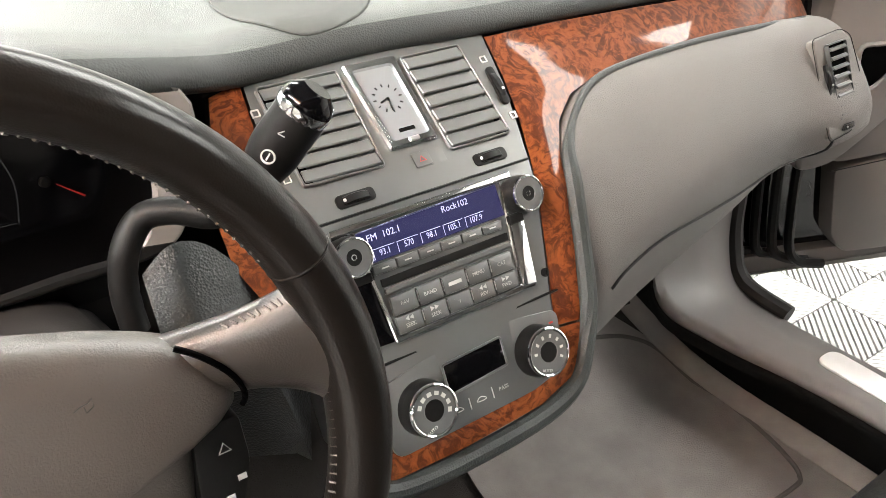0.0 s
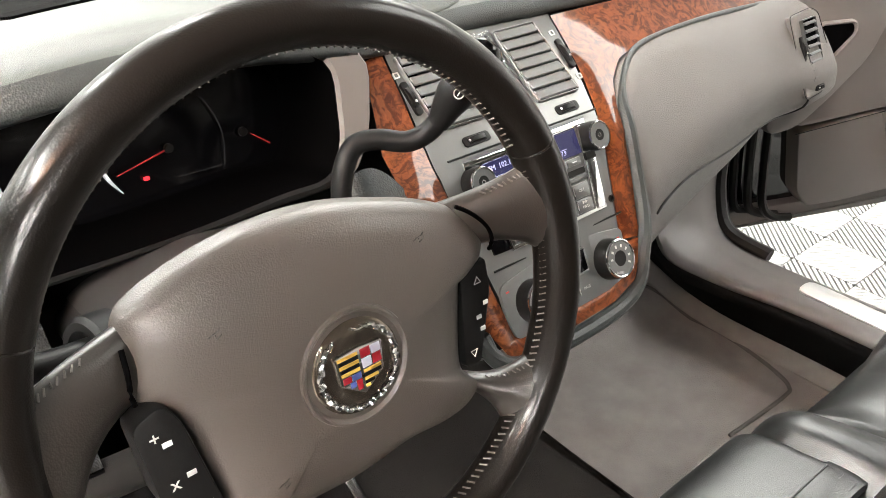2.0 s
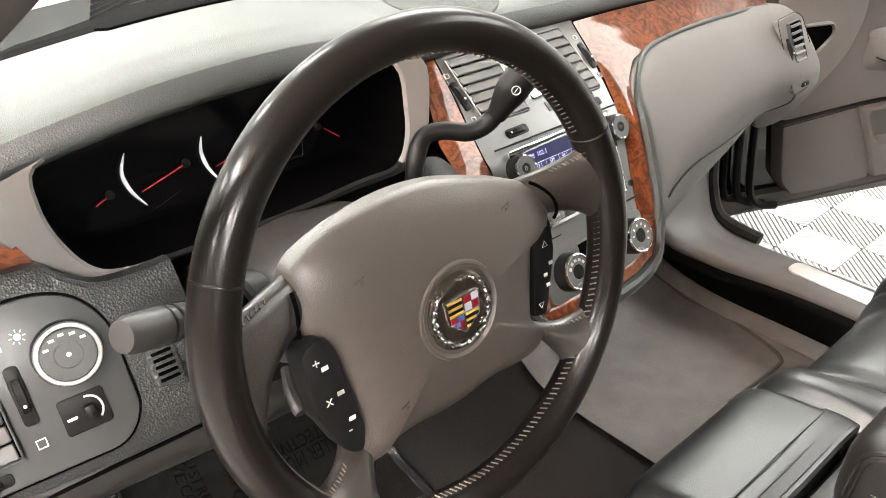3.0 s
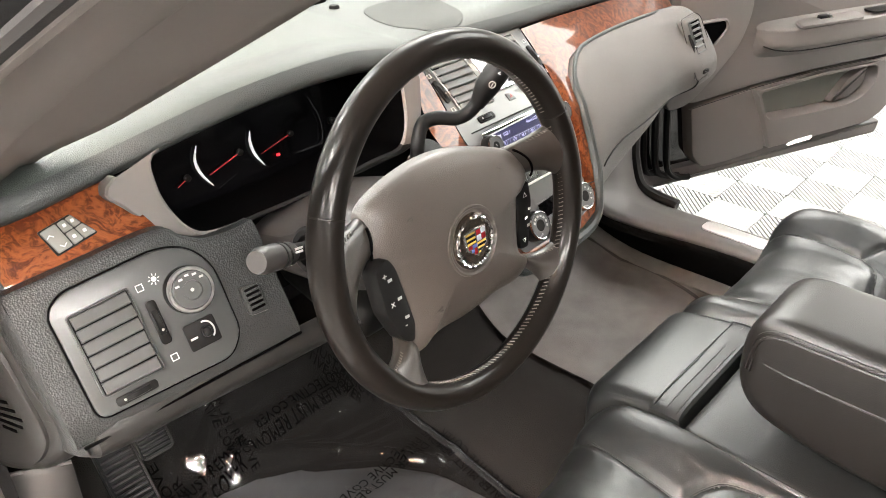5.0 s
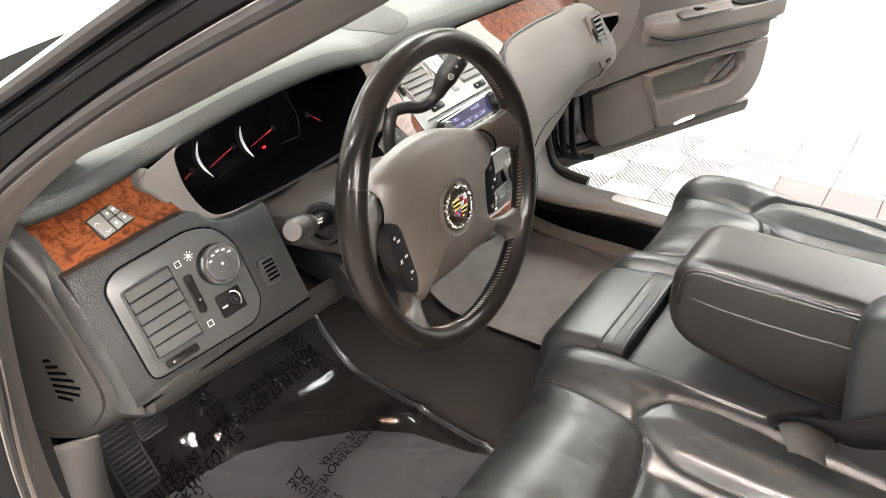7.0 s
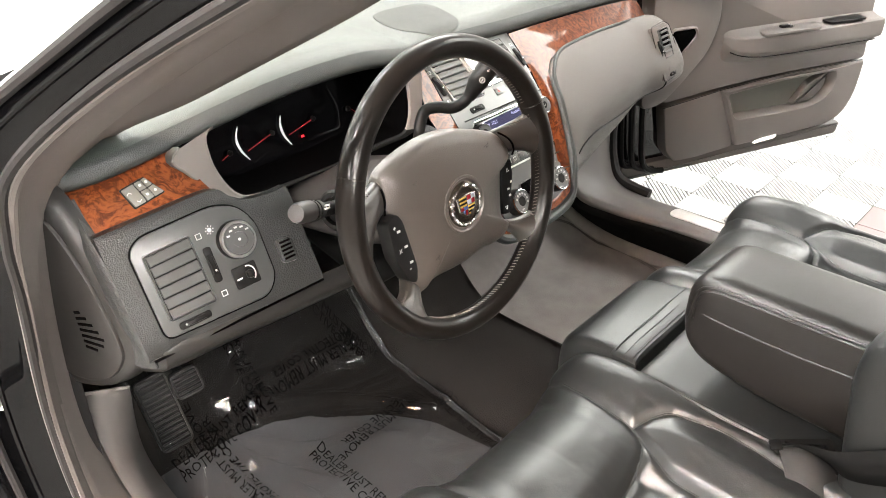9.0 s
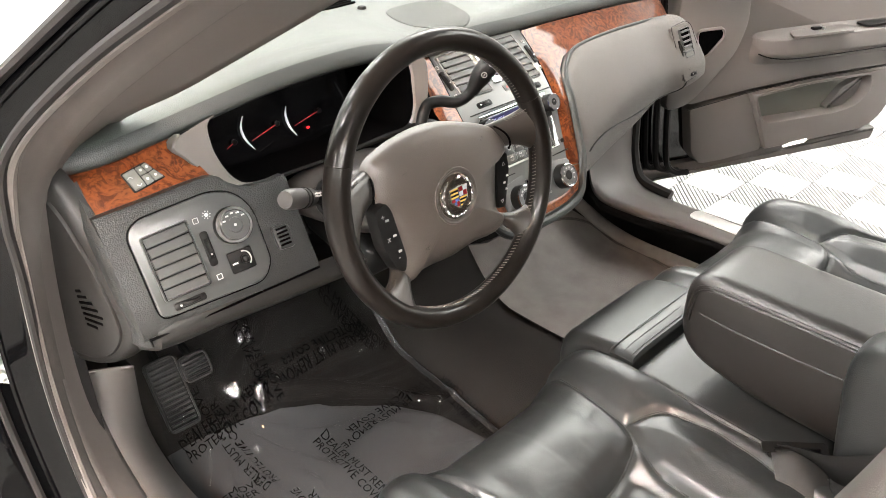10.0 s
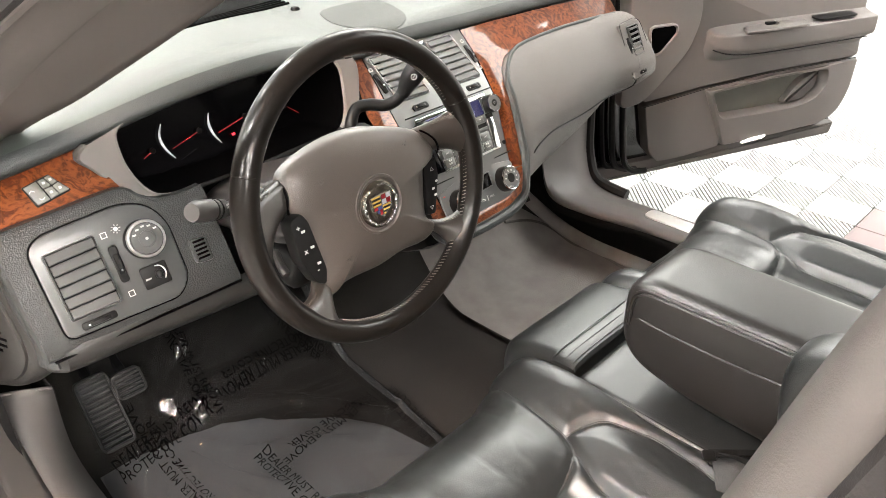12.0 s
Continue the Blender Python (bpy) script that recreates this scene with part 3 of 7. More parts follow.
shell_strip("passenger_b_pillar", [off(BR, (-0.06, -0.12, 0)), off(BR, (-0.03, -0.02, 0)), BR, off(BR, (0.04, -0.03, 0))], TRIM, "grey plastic centre pillar trim on the passenger side")
part("passenger_seal_rear", tube(spline(off(BR, (0.015, 0.01, 0)), 8), 0.014, 10, up=(1, 0, 0)), SEAL, label="dark rubber seal on the passenger centre pillar", kind="structure", category="door seal")
AR = [(0.60, -0.12, 1.36), (0.665, 0.10, 1.232), (0.70, 0.214, 1.147), (0.722, 0.375, 1.06), (0.735, 0.55, 0.985), (0.73, 0.64, 0.92)]
shell_strip("passenger_a_pillar", [AR, off(AR, (0.04, 0.0, 0.02)), off(AR, (0.08, 0.04, 0.0))], TRIM, "warm grey plastic windscreen pillar trim")
from mathutils.bvhtree import BVHTree


# ---- dashboard ----
dash = thing("dashboard", (0, 0.55, 0.70), "dark grey dashboard with burl wood trim and a hooded cluster", "dashboard")
EDGE = [(-0.715, 0.545, 0.962), (-0.66, 0.520, 0.968), (-0.575, 0.508, 0.983), (-0.50, 0.498, 0.998), (-0.43, 0.490, 1.010), (-0.35, 0.487, 1.015), (-0.27, 0.490, 1.012), (-0.20, 0.502, 0.998), (-0.15, 0.522, 0.984), (-0.10, 0.540, 0.974), (0.0, 0.545, 0.975), (0.112, 0.543, 0.972), (0.30, 0.552, 0.965), (0.50, 0.568, 0.950), (0.62, 0.580, 0.936), (0.66, 0.60, 0.925)]
edge = spline(EDGE, 5)
rows = []
for p in edge:
    hood = math.exp(-((p.x + 0.36) / 0.17) ** 4)
    top = max(p.z + 0.030, 1.006 + 0.014 * hood - 0.03 * max(0, (abs(p.x) - 0.5)) / 0.2)
    back = 0.60 + 0.23 * (1 - (p.x / 0.75) ** 2)
    prof = [(p.y + 0.045, p.z - 0.012), (p.y + 0.012, p.z - 0.004), (p.y - 0.001, p.z + 0.004), (p.y + 0.001, p.z + 0.016), (p.y + 0.012, p.z + 0.026), (p.y + 0.035, min(top, p.z + 0.036)), (p.y + 0.07, top), ((p.y + 0.07 + back) / 2, (top + 1.012) / 2 + 0.001), (back - 0.02, 1.010 - 0.05 * max(0, abs(p.x) - 0.5)), (back + 0.015, 1.002 - 0.05 * max(0, abs(p.x) - 0.5))]
    rows.append(spline([(p.x, y, z) for y, z in prof], 4))
pad_bm = loft(rows)
padtree = BVHTree.FromBMesh(pad_bm)
pad_bm.free()
part("top_pad", loft([r[15:] for r in rows]), PAD, dash, "grey-green finely grained soft pad")
part("pad_roll", loft([r[:16] for r in rows]), ROLL, dash, "darker coarsely grained rolled front edge")

# defroster slots and centre speaker on the pad
def on_pad(x, y, up):
    h = padtree.ray_cast(Vector((x, y, 1.3)), Vector((0, 0, -1)))[0]
    return Vector((x, y, (h.z if h else 1.0) + up))


gpoly = [Vector(p[:2]) for p in spline([(-0.086, 0.600, 0), (-0.066, 0.564, 0), (-0.040, 0.552, 0), (0.010, 0.566, 0), (0.043, 0.615, 0), (0.050, 0.690, 0), (-0.052, 0.700, 0), (-0.084, 0.655, 0)], 5, True)]
rings = [[on_pad(c.x, c.y, u) for c in [Vector((-0.02, 0.63)).lerp(p, f) for p in gpoly]] for f, u in ((1.0, -0.003), (1.0, 0.0008), (0.985, 0.0016), (0.75, 0.0016), (0.5, 0.0016), (0.25, 0.0016), (0.02, 0.0016))]
part("speaker_grille", loft(rings, closed=True), mat("speaker_mesh", (0.030, 0.034, 0.031), 0.7, grain=0.8, scale=1400), dash, "fine mesh speaker grille")
for k in range(4):
    pts = [on_pad(x, 0.748 + (x + 0.37) * 0.085 + k * 0.0115 - 0.03 * max(0, -0.30 - x), 0.0004) for x in [-0.37 + 0.02 * q for q in range(16)]]
    part("defroster_slot", tube(pts, 0.0030, 6), WELL, dash)
vent_sensor = turned(axes(on_pad(-0.085, 0.735, 0), (0, 0, 1)), [(0.008, -0.002), (0.008, 0.002), (0.006, 0.005), (0.001, 0.006)], 20)
part("light_sensor", vent_sensor, BLACKP, dash, "small domed light sensor")

# body under the pad that carries the fascia panels
cols = []
for x in (-0.70, -0.60, -0.48, -0.40, -0.30, -0.20, -0.12):
    cols.append([(x, 0.60, 0.965), (x, 0.60, 0.90), (x, 0.50, 0.865), (x, 0.47, 0.80), (x, 0.50, 0.755), (x, 0.62, 0.72), (x, 0.80, 0.72)])
part("driver_carrier", loft(cols), BLACKP, dash)

KNEE = mat("knee_panel_plastic", (0.014, 0.0135, 0.013), 0.40, spec=0.25, grain=0.2, scale=1300, var=0.06)
# left lower fascia
FD = axes((-0.58, 0.423, 0.88), (-0.114, -1, 0.486))
top = [(-0.122, 0.068), (-0.06, 0.070), (0.02, 0.072), (0.040, 0.058), (0.060, 0.046), (0.090, 0.043), (0.113, 0.044)]
bot = [(-0.120, -0.080), (-0.06, -0.080), (-0.02, -0.079), (0.02, -0.080), (0.050, -0.082), (0.082, -0.083), (0.116, -0.081)]
rows = []
for a, b in zip(spline([(*p, 0) for p in top], 4), spline([(*p, 0) for p in bot], 4)):
    r = [a + Vector((0, 0.004, -0.02)), a + Vector((0, 0.001, -0.003)), a + Vector((0, -0.004, 0))]
    r += [a.lerp(b, t) for t in (0.2, 0.4, 0.6, 0.8)]
    r += [b + Vector((0, 0.004, 0)), b + Vector((0, -0.001, -0.003)), b + Vector((0, -0.004, -0.012))]
    rows.append([FD @ p for p in r])
part("lower_fascia", loft(rows), VINYL, dash, "dark grained vinyl lower fascia")
bol = []
for x, y0, z0 in ((-0.700, 0.450, 0.800), (-0.692, 0.415, 0.804), (-0.682, 0.401, 0.805), (-0.66, 0.396, 0.806), (-0.60, 0.392, 0.806), (-0.50, 0.384, 0.803), (-0.44, 0.380, 0.802), (-0.40, 0.384, 0.796), (-0.33, 0.392, 0.786)):
    d = 0.0 if x > -0.69 else 0.01
    bol.append([(x, y0 + 0.006, z0 + 0.008), (x, y0 - 0.002, z0 - 0.002), (x, y0 - 0.004, z0 - 0.018), (x, y0 + 0.010, z0 - 0.034), (x, y0 + 0.05, z0 - 0.05), (x, y0 + 0.14, z0 - 0.062), (x, y0 + 0.30, z0 - 0.06)])
part("knee_bolster", loft([spline(r, 4) for r in bol]), KNEE, dash, "smooth grey knee panel")

# rounded left end of the dashboard with the side demister
EL = [(-0.696, 0.515, 0.962), (-0.698, 0.480, 0.930), (-0.697, 0.448, 0.895), (-0.695, 0.424, 0.850), (-0.691, 0.408, 0.815), (-0.688, 0.406, 0.785)]
prof = [(0.006, 0.004), (-0.002, -0.002), (-0.006, 0.002), (-0.010, 0.012), (-0.012, 0.03)]
rows = [[(x + dx * (1.0 if i < 5 else 1.25), y + dy * (1.0 if i < 5 else 1.3), z - (0.0 if i < 5 else 0.25 * max(0, dy - 0.0))) for i, (x, y, z) in enumerate(EL)] for dx, dy in prof]
part("end_roll", loft([spline(r, 5) for r in rows]), VINYL, dash, "grained vinyl rounded dash end")
FE = axes((-0.7235, 0.503, 0.83), (-0.955, -0.29, 0.02), (0, -1, 0))
collar = [Vector(p[:2]) for p in spline([(-0.030, 0.150, 0), (0.012, 0.118, 0), (0.046, 0.064, 0), (0.074, 0.024, 0), (0.094, -0.010, 0), (0.084, -0.048, 0), (0.050, -0.086, 0), (0.010, -0.112, 0), (-0.035, -0.124, 0), (-0.075, -0.11, 0), (-0.095, -0.05, 0), (-0.095, 0.08, 0)], 5, True)]
cap_o = [Vector(p[:2]) for p in spline([(-0.035, 0.125, 0), (-0.004, 0.110, 0), (0.029, 0.060, 0), (0.048, 0.019, 0), (0.062, -0.025, 0), (0.056, -0.052, 0), (0.030, -0.082, 0), (-0.009, -0.098, 0), (-0.050, -0.092, 0), (-0.075, -0.05, 0), (-0.075, 0.06, 0)], 5, True)]
part("end_collar", loft([[FE @ Vector((p.x, p.y, z)) for p in pl] for pl, z in ((collar, -0.026), (collar, -0.020), (inset(collar, 0.003), -0.010), (inset(collar, 0.010), -0.002), (inset(collar, 0.020), 0.001), (inset(collar, 0.034), 0.001))], closed=True, cap=True), KNEE, dash, "smooth dark collar at the dash end", smooth=60)
endcap = part("end_cap", slab(FE, cap_o, 0.012, 0.0055, 0.005), KNEE, dash, "plain dark grey end cap")
for k in range(7):
    w = (0.010, 0.017, 0.024, 0.030, 0.035, 0.031, 0.019)[k]
    mm = FE @ Matrix.Translation((0.000 + 0.001 * k, 0.006 - k * 0.0076, 0.0058)) @ Matrix.Rotation(radians(18 - 3 * k), 4, "Z")
    # black bars stand in for the shade in the open slots
    part("demister_slot", rbox(mm, (w / 2, 0, 0), (w, 0.0040, 0.0014), 0.0006, 1), WELL, endcap)

# wood veneer panels
def veneer(rows, name="wood_panel", label="glossy red-brown burl walnut veneer"):
    return part(name, loft([spline(r, 5) for r in rows]), WOOD, dash, label, smooth=60)


veneer([
    [(-0.692, 0.540, 0.962), (-0.692, 0.520, 0.958), (-0.691, 0.502, 0.945), (-0.690, 0.486, 0.925), (-0.690, 0.492, 0.918)],
    [(-0.650, 0.534, 0.971), (-0.650, 0.514, 0.967), (-0.650, 0.496, 0.951), (-0.650, 0.479, 0.926), (-0.650, 0.487, 0.919)],
    [(-0.610, 0.530, 0.979), (-0.607, 0.510, 0.974), (-0.602, 0.492, 0.957), (-0.598, 0.474, 0.930), (-0.598, 0.482, 0.922)],
    [(-0.577, 0.526, 0.985), (-0.573, 0.506, 0.980), (-0.562, 0.489, 0.961), (-0.548, 0.469, 0.934), (-0.547, 0.478, 0.926)],
])
FWD = axes((-0.62, 0.494, 0.951), (-0.113, -0.753, 0.648))
seatmem = part("memory_switch", slab(FWD, roundpoly([(-0.026, 0.013), (0.006, 0.018), (0.021, -0.008), (-0.020, -0.014)], 0.002), 0.006, 0.004, 0.001), BLACKP, dash, "cluster of five grey memory buttons")
for q in ([(-0.0245, 0.011), (-0.0095, 0.0135), (-0.0045, -0.0105), (-0.0185, -0.0125)], [(-0.008, 0.0135), (-0.001, 0.0145), (0.003, 0.004), (-0.006, 0.003)], [(0.000, 0.0145), (0.006, 0.016), (0.011, 0.006), (0.004, 0.0045)], [(-0.0055, 0.002), (0.003, 0.003), (0.0065, -0.0085), (-0.003, -0.0105)], [(0.004, 0.003), (0.0115, 0.005), (0.019, -0.007), (0.0075, -0.0085)]):
    part("button", slab(FWD, roundpoly([(x, y) for x, y in q], 0.0015), 0.004, 0.0065, 0.0008), BUTTON, seatmem)

for x, y, r in ((-0.0185, 0.004, 1), (-0.0115, -0.0075, -1)):
    part("chevron_mark", tube([FWD @ Vector((x - 0.003, y - 0.0012 * r, 0.0067)), FWD @ Vector((x, y + 0.0014 * r, 0.0067)), FWD @ Vector((x + 0.003, y - 0.0012 * r, 0.0067))], 0.0005, 5), PRINT, seatmem)
for x, y in ((-0.003, 0.009), (0.005, 0.0105), (0.0, -0.0035), (0.0105, -0.002)):
    part("icon_mark", rbox(FWD, (x, y, 0.0067), (0.003, 0.003, 0.0004), 0, 1), PRINT, seatmem)

# driver's vent panel with light switch
vp = part("vent_panel", slab(FD, roundpoly([(-0.094, -0.066), (0.040, -0.070), (0.056, -0.050), (0.056, 0.020), (0.040, 0.046), (0.012, 0.056), (-0.080, 0.052), (-0.096, 0.040)], [0.012, 0.02, 0.01, 0.02, 0.02, 0.02, 0.016, 0.01]), 0.006, 0.003, 0.0015), FASCIA, dash, "satin dark panel round the vent and light switch")


po_ = roundpoly([(-0.094, -0.066), (0.040, -0.070), (0.056, -0.050), (0.056, 0.020), (0.040, 0.046), (0.012, 0.056), (-0.080, 0.052), (-0.096, 0.040)], [0.012, 0.02, 0.01, 0.02, 0.02, 0.02, 0.016, 0.01])
part("panel_gap", tube([FD @ Vector((p.x, p.y, 0.0006)) for p in inset(po_, -0.0008)], 0.0011, 6, closed=True), WELL, vp)
part("fascia_gap", tube([FD @ Vector((x, -0.0835, -0.002)) for x in (-0.115, -0.05, 0.02, 0.09, 0.116)], 0.0016, 6), WELL, dash)


def air_vent(m, quad, n, parent, tilt=35, fill=0.86, face=None):
    """A vent: black backing for the throat's shade, frame and tilted slats between four corners (bl, br, tr, tl)."""
    # shallow near-black plate stands in for shade between the slats
    vent = part("air_vent", slab(m, roundpoly(quad, 0.002), 0.004, 0.0018, 0), WELL, parent, "air vent with horizontal slats")
    q = roundpoly(quad, 0.002)
    out = inset(q, -0.0016)
    part("vent_frame", hoop(m, out, q, 0.0, 0.0058, 0.0006), face or FASCIA, vent)
    bl, br, tr, tl = [Vector(p) for p in quad]
    for k in range(n):
        f = (k + 0.5) / n
        a, b = bl.lerp(tl, f), br.lerp(tr, f)
        h = (tl - bl).length / n
        c = (a + b) / 2
        d = b - a
        mm = m @ Matrix.Translation((c.x, c.y, 0.0052)) @ Matrix.Rotation(math.atan2(d.y, d.x), 4, "Z") @ Matrix.Rotation(radians(tilt), 4, "X")
        part("slat", rbox(mm, (0, 0, 0), (d.length - 0.002, h * fill, 0.0022), 0.0008, 1), face or FASCIA, vent)
    return vent


air_vent(FD @ Matrix.Translation((0, 0, 0.003)), [(-0.082, -0.047), (-0.027, -0.047), (-0.028, 0.033), (-0.083, 0.030)], 6, vp, tilt=-14, fill=0.92)


def thumbwheel(m, c, size, parent, along="y"):
    """A ribbed thumb wheel in its slot."""
    w, h = size
    slot = part("wheel_slot", slab(m, roundpoly(rect(c[0] - w / 2, c[1] - h / 2, c[0] + w / 2, c[1] + h / 2), min(w, h) * 0.4), 0.004, 0.0042, 0.0004), BLACKP, parent)
    big = max(w, h) * 0.92
    r = big * 0.62
    mm = m @ Matrix.Translation((c[0], c[1], 0.0075 - r))
    mm = mm @ (Matrix.Rotation(radians(90), 4, "Y") if along == "y" else Matrix.Rotation(radians(90), 4, "X"))
    t = min(w, h) * 0.6
    n = 44
    rows = []
    for z in (-t / 2, -t * 0.4, t * 0.4, t / 2):
        rr = r * (0.96 if abs(z) > t * 0.45 else 1)
        rows.append([mm @ Vector(((rr + (0.0005 if k % 2 else 0)) * math.cos(k * math.tau / n), (rr + (0.0005 if k % 2 else 0)) * math.sin(k * math.tau / n), z)) for k in range(n)])
    part("thumb_wheel", loft(rows, closed=True, cap=True), BLACKP, slot, "ribbed thumb wheel")
    part("mark", rbox(m, (c[0] + (0 if along == "y" else -w * 0.3), c[1] - (h * 0.16 if along == "y" else 0), 0.0078 if along == "y" else 0.0055), (0.0025, 0.0025, 0.0016), 0.0006, 1), PRINT, slot)
    return slot


thumbwheel(FD, (-0.013, -0.008), (0.010, 0.044), vp)
thumbwheel(FD, (-0.056, -0.0585), (0.040, 0.009), vp, "x")
KN = FD @ Matrix.Translation((0.0235, 0.009, 0))
ls = part("light_switch", turned(KN, [(0.0232, 0.0), (0.0228, 0.009), (0.0222, 0.0125)]), BLACKP, vp, "chrome ringed rotary light switch")
part("knob_rim", turned(KN, [(0.0222, 0.010), (0.0224, 0.0150), (0.0215, 0.0168), (0.0192, 0.0168), (0.0186, 0.0150)]), SATIN, ls, "bright chrome ring")
part("knob_body", turned(KN, [(0.0188, 0.012), (0.0186, 0.0185), (0.0175, 0.0195), (0.0095, 0.0195), (0.0090, 0.0180), (0.001, 0.0180)]), FASCIA, ls)
for a in range(5):
    an = radians(35 + a * 28)
    part("mark", rbox(KN, (0.0148 * math.cos(an), 0.0148 * math.sin(an), 0.0197), (0.004, 0.002, 0.0006), 0, 1), PRINT, ls)
part("centre_mark", slab(KN, circle(0, 0, 0.0018, 10), 0.0006, 0.0186), PRINT, ls)
dim = part("dimmer_switch", slab(FD, roundpoly(rect(0.004, -0.049, 0.036, -0.022), 0.003), 0.004, 0.0048, 0.0008), BLACKP, vp, "small dimmer switch with a white arc")
part("dimmer_knob", rbox(FD, (0.023, -0.035, 0.009), (0.008, 0.010, 0.010), 0.003), BLACKP, dim)
arc = [FD @ Vector((0.023 + 0.009 * math.cos(radians(a)), -0.035 + 0.010 * math.sin(radians(a)), 0.0052)) for a in range(-50, 95, 12)]
part("arc_mark", tube(arc, 0.0009, 5), PRINT, dim)
part("pointer_mark", rbox(FD, (0.0105, -0.037, 0.005), (0.007, 0.002, 0.0008), 0, 1), PRINT, dim)
for cx, cy in ((-0.016, 0.0285), (-0.0125, -0.0445)):
    sq = roundpoly(rect(cx - 0.0035, cy - 0.0035, cx + 0.0035, cy + 0.0035), 0.0002, 1)
    part("symbol", hoop(FD, sq, inset(sq, 0.0009), 0.0, 0.0035, 0), PRINT, vp)
part("sun_symbol", slab(FD, circle(-0.001, 0.031, 0.0025, 12), 0.002, 0.0036), PRINT, vp)
for a in range(8):
    mm = FD @ Matrix.Translation((-0.001, 0.031, 0.0034)) @ Matrix.Rotation(a * math.tau / 8, 4, "Z")
    part("sun_ray", rbox(mm, (0.0045, 0, 0), (0.002, 0.0009, 0.0006), 0, 1), PRINT, vp)
sg = part("sensor_grille", slab(FD, roundpoly([(0.070, -0.043), (0.093, -0.045), (0.093, -0.014), (0.070, -0.011)], 0.006), 0.006, 0.0045, 0.002), VINYL, dash, "small slotted sensor grille")
for k in range(5):
    part("slot", rbox(FD, (0.0815, -0.017 - k * 0.0052, 0.0042), (0.015, 0.0026, 0.0024), 0.0005, 1), WELL, sg)

# hooded instrument cluster
FC = axes((-0.35, 0.472, 0.915), (0, -0.966, 0.258))
OPEN = [(-0.176, 0.085), (-0.182, 0.060), (-0.178, 0.034), (-0.164, 0.006), (-0.142, -0.006), (-0.09, -0.009), (0.0, -0.010), (0.085, -0.006), (0.128, -0.005), (0.146, 0.014), (0.153, 0.045), (0.150, 0.088), (0.090, 0.106), (0.0, 0.104), (-0.08, 0.101), (-0.135, 0.093)]
OUT = [(-0.230, 0.072), (-0.220, 0.048), (-0.199, 0.020), (-0.172, -0.004), (-0.145, -0.0125), (-0.09, -0.0145), (0.0, -0.0150), (0.088, -0.0150), (0.147, -0.012), (0.170, 0.008), (0.184, 0.042), (0.184, 0.088), (0.110, 0.112), (0.0, 0.112), (-0.085, 0.109), (-0.165, 0.104)]
o = [Vector(p[:2]) for p in spline([(*p, 0) for p in OPEN], 4, True)]
w = [Vector(p[:2]) for p in spline([(*p, 0) for p in OUT], 4, True)]
inner2 = inset(o, 0.002)
deep = inset(o, 0.012)
rows = [(w, -0.02), (w, -0.001), (inset(w, 0.002), 0.001), (inset(o, -0.003), 0.001), (o, -0.002)]
side_k = [63] + list(range(0, 20))
right_k = list(range(33, 45))
low_k = list(range(19, 34))
part("cluster_right_cheek", loft([[FC @ Vector((pl[k].x, pl[k].y, z)) for k in right_k] for pl, z in rows]), BEZEL, dash, "matt warm grey right cheek of the cluster")
part("cluster_lower_lip", loft([[FC @ Vector((pl[k].x, pl[k].y, z)) for k in low_k] for pl, z in rows]), BLACKP, dash, "black lower lip of the cluster")
part("cluster_bezel", loft([[FC @ Vector((pl[k].x, pl[k].y, z)) for k in side_k] for pl, z in rows]), BEZEL, dash, "matt warm grey cluster surround")
ic = part("gauge_housing", loft([[FC @ Vector((p.x, p.y, z)) for p in pl] for pl, z in ((o, -0.002), (inner2, -0.02), (deep, -0.085), (inset(deep, 0.008), -0.088))], closed=True), WELL, dash, "dark instrument cluster with red needles")
part("gauge_face", slab(FC, inset(o, 0.010), 0.004, -0.084), SCREEN, ic, "black glossy gauge face")
for line, fat in ((((-0.090, 0.066), (-0.097, 0.050), (-0.094, 0.033), (-0.084, 0.017)), 0.0015), (((-0.0195, 0.0615), (-0.0235, 0.048), (-0.0210, 0.032), (-0.0125, 0.0168)), 0.0015), (((0.0718, 0.0761), (0.0795, 0.056), (0.0815, 0.038), (0.077, 0.016)), 0.0)):
    pts = spline([FC @ Vector((x, y, -0.080)) for x, y in line], 5)
    rad = [0.0004 + fat * math.sin(math.pi * k / (len(pts) - 1)) for k in range(len(pts))]
    part("gauge_arc", tube(pts, rad, 8), GAUGE if fat else TICK, ic, "curved bright gauge rim")
for x0, y0, x1, y1 in ((-0.085, 0.030, -0.0402, 0.0422), (-0.0135, 0.0315, 0.033, 0.042), (-0.126, 0.0297, -0.112, 0.0355), (0.1064, 0.0353, 0.1221, 0.0225)):
    part("needle", tube([FC @ Vector((x1, y1, -0.079)), FC @ Vector((x0, y0, -0.079))], [0.0008, 0.0004], 6), NEEDLE, ic, "thin red needle")
part("tick_line", tube([FC @ Vector((-0.078, 0.012, -0.080)), FC @ Vector((-0.052, 0.020, -0.080))], 0.0003, 5), TICK, ic)
part("tick_line", tube([FC @ Vector((0.0338, 0.0168, -0.080)), FC @ Vector((0.0755, 0.0159, -0.080))], 0.0003, 5), TICK, ic)
for x0, y0 in ((-0.0402, 0.0422), (0.033, 0.042), (0.1000, 0.0385), (-0.112, 0.0355)):
    part("needle_hub", turned(FC @ Matrix.Translation((x0, y0, -0.081)), [(0.0042, 0.0), (0.0040, 0.003), (0.0028, 0.004), (0.0004, 0.004)], 18), BLACKP, ic, "black needle hub")
part("warning_light", slab(FC, roundpoly(rect(0.0065, 0.0216, 0.0112, 0.0246), 0.0005), 0.001, -0.0795), REDGLOW, ic, "lit red warning light")

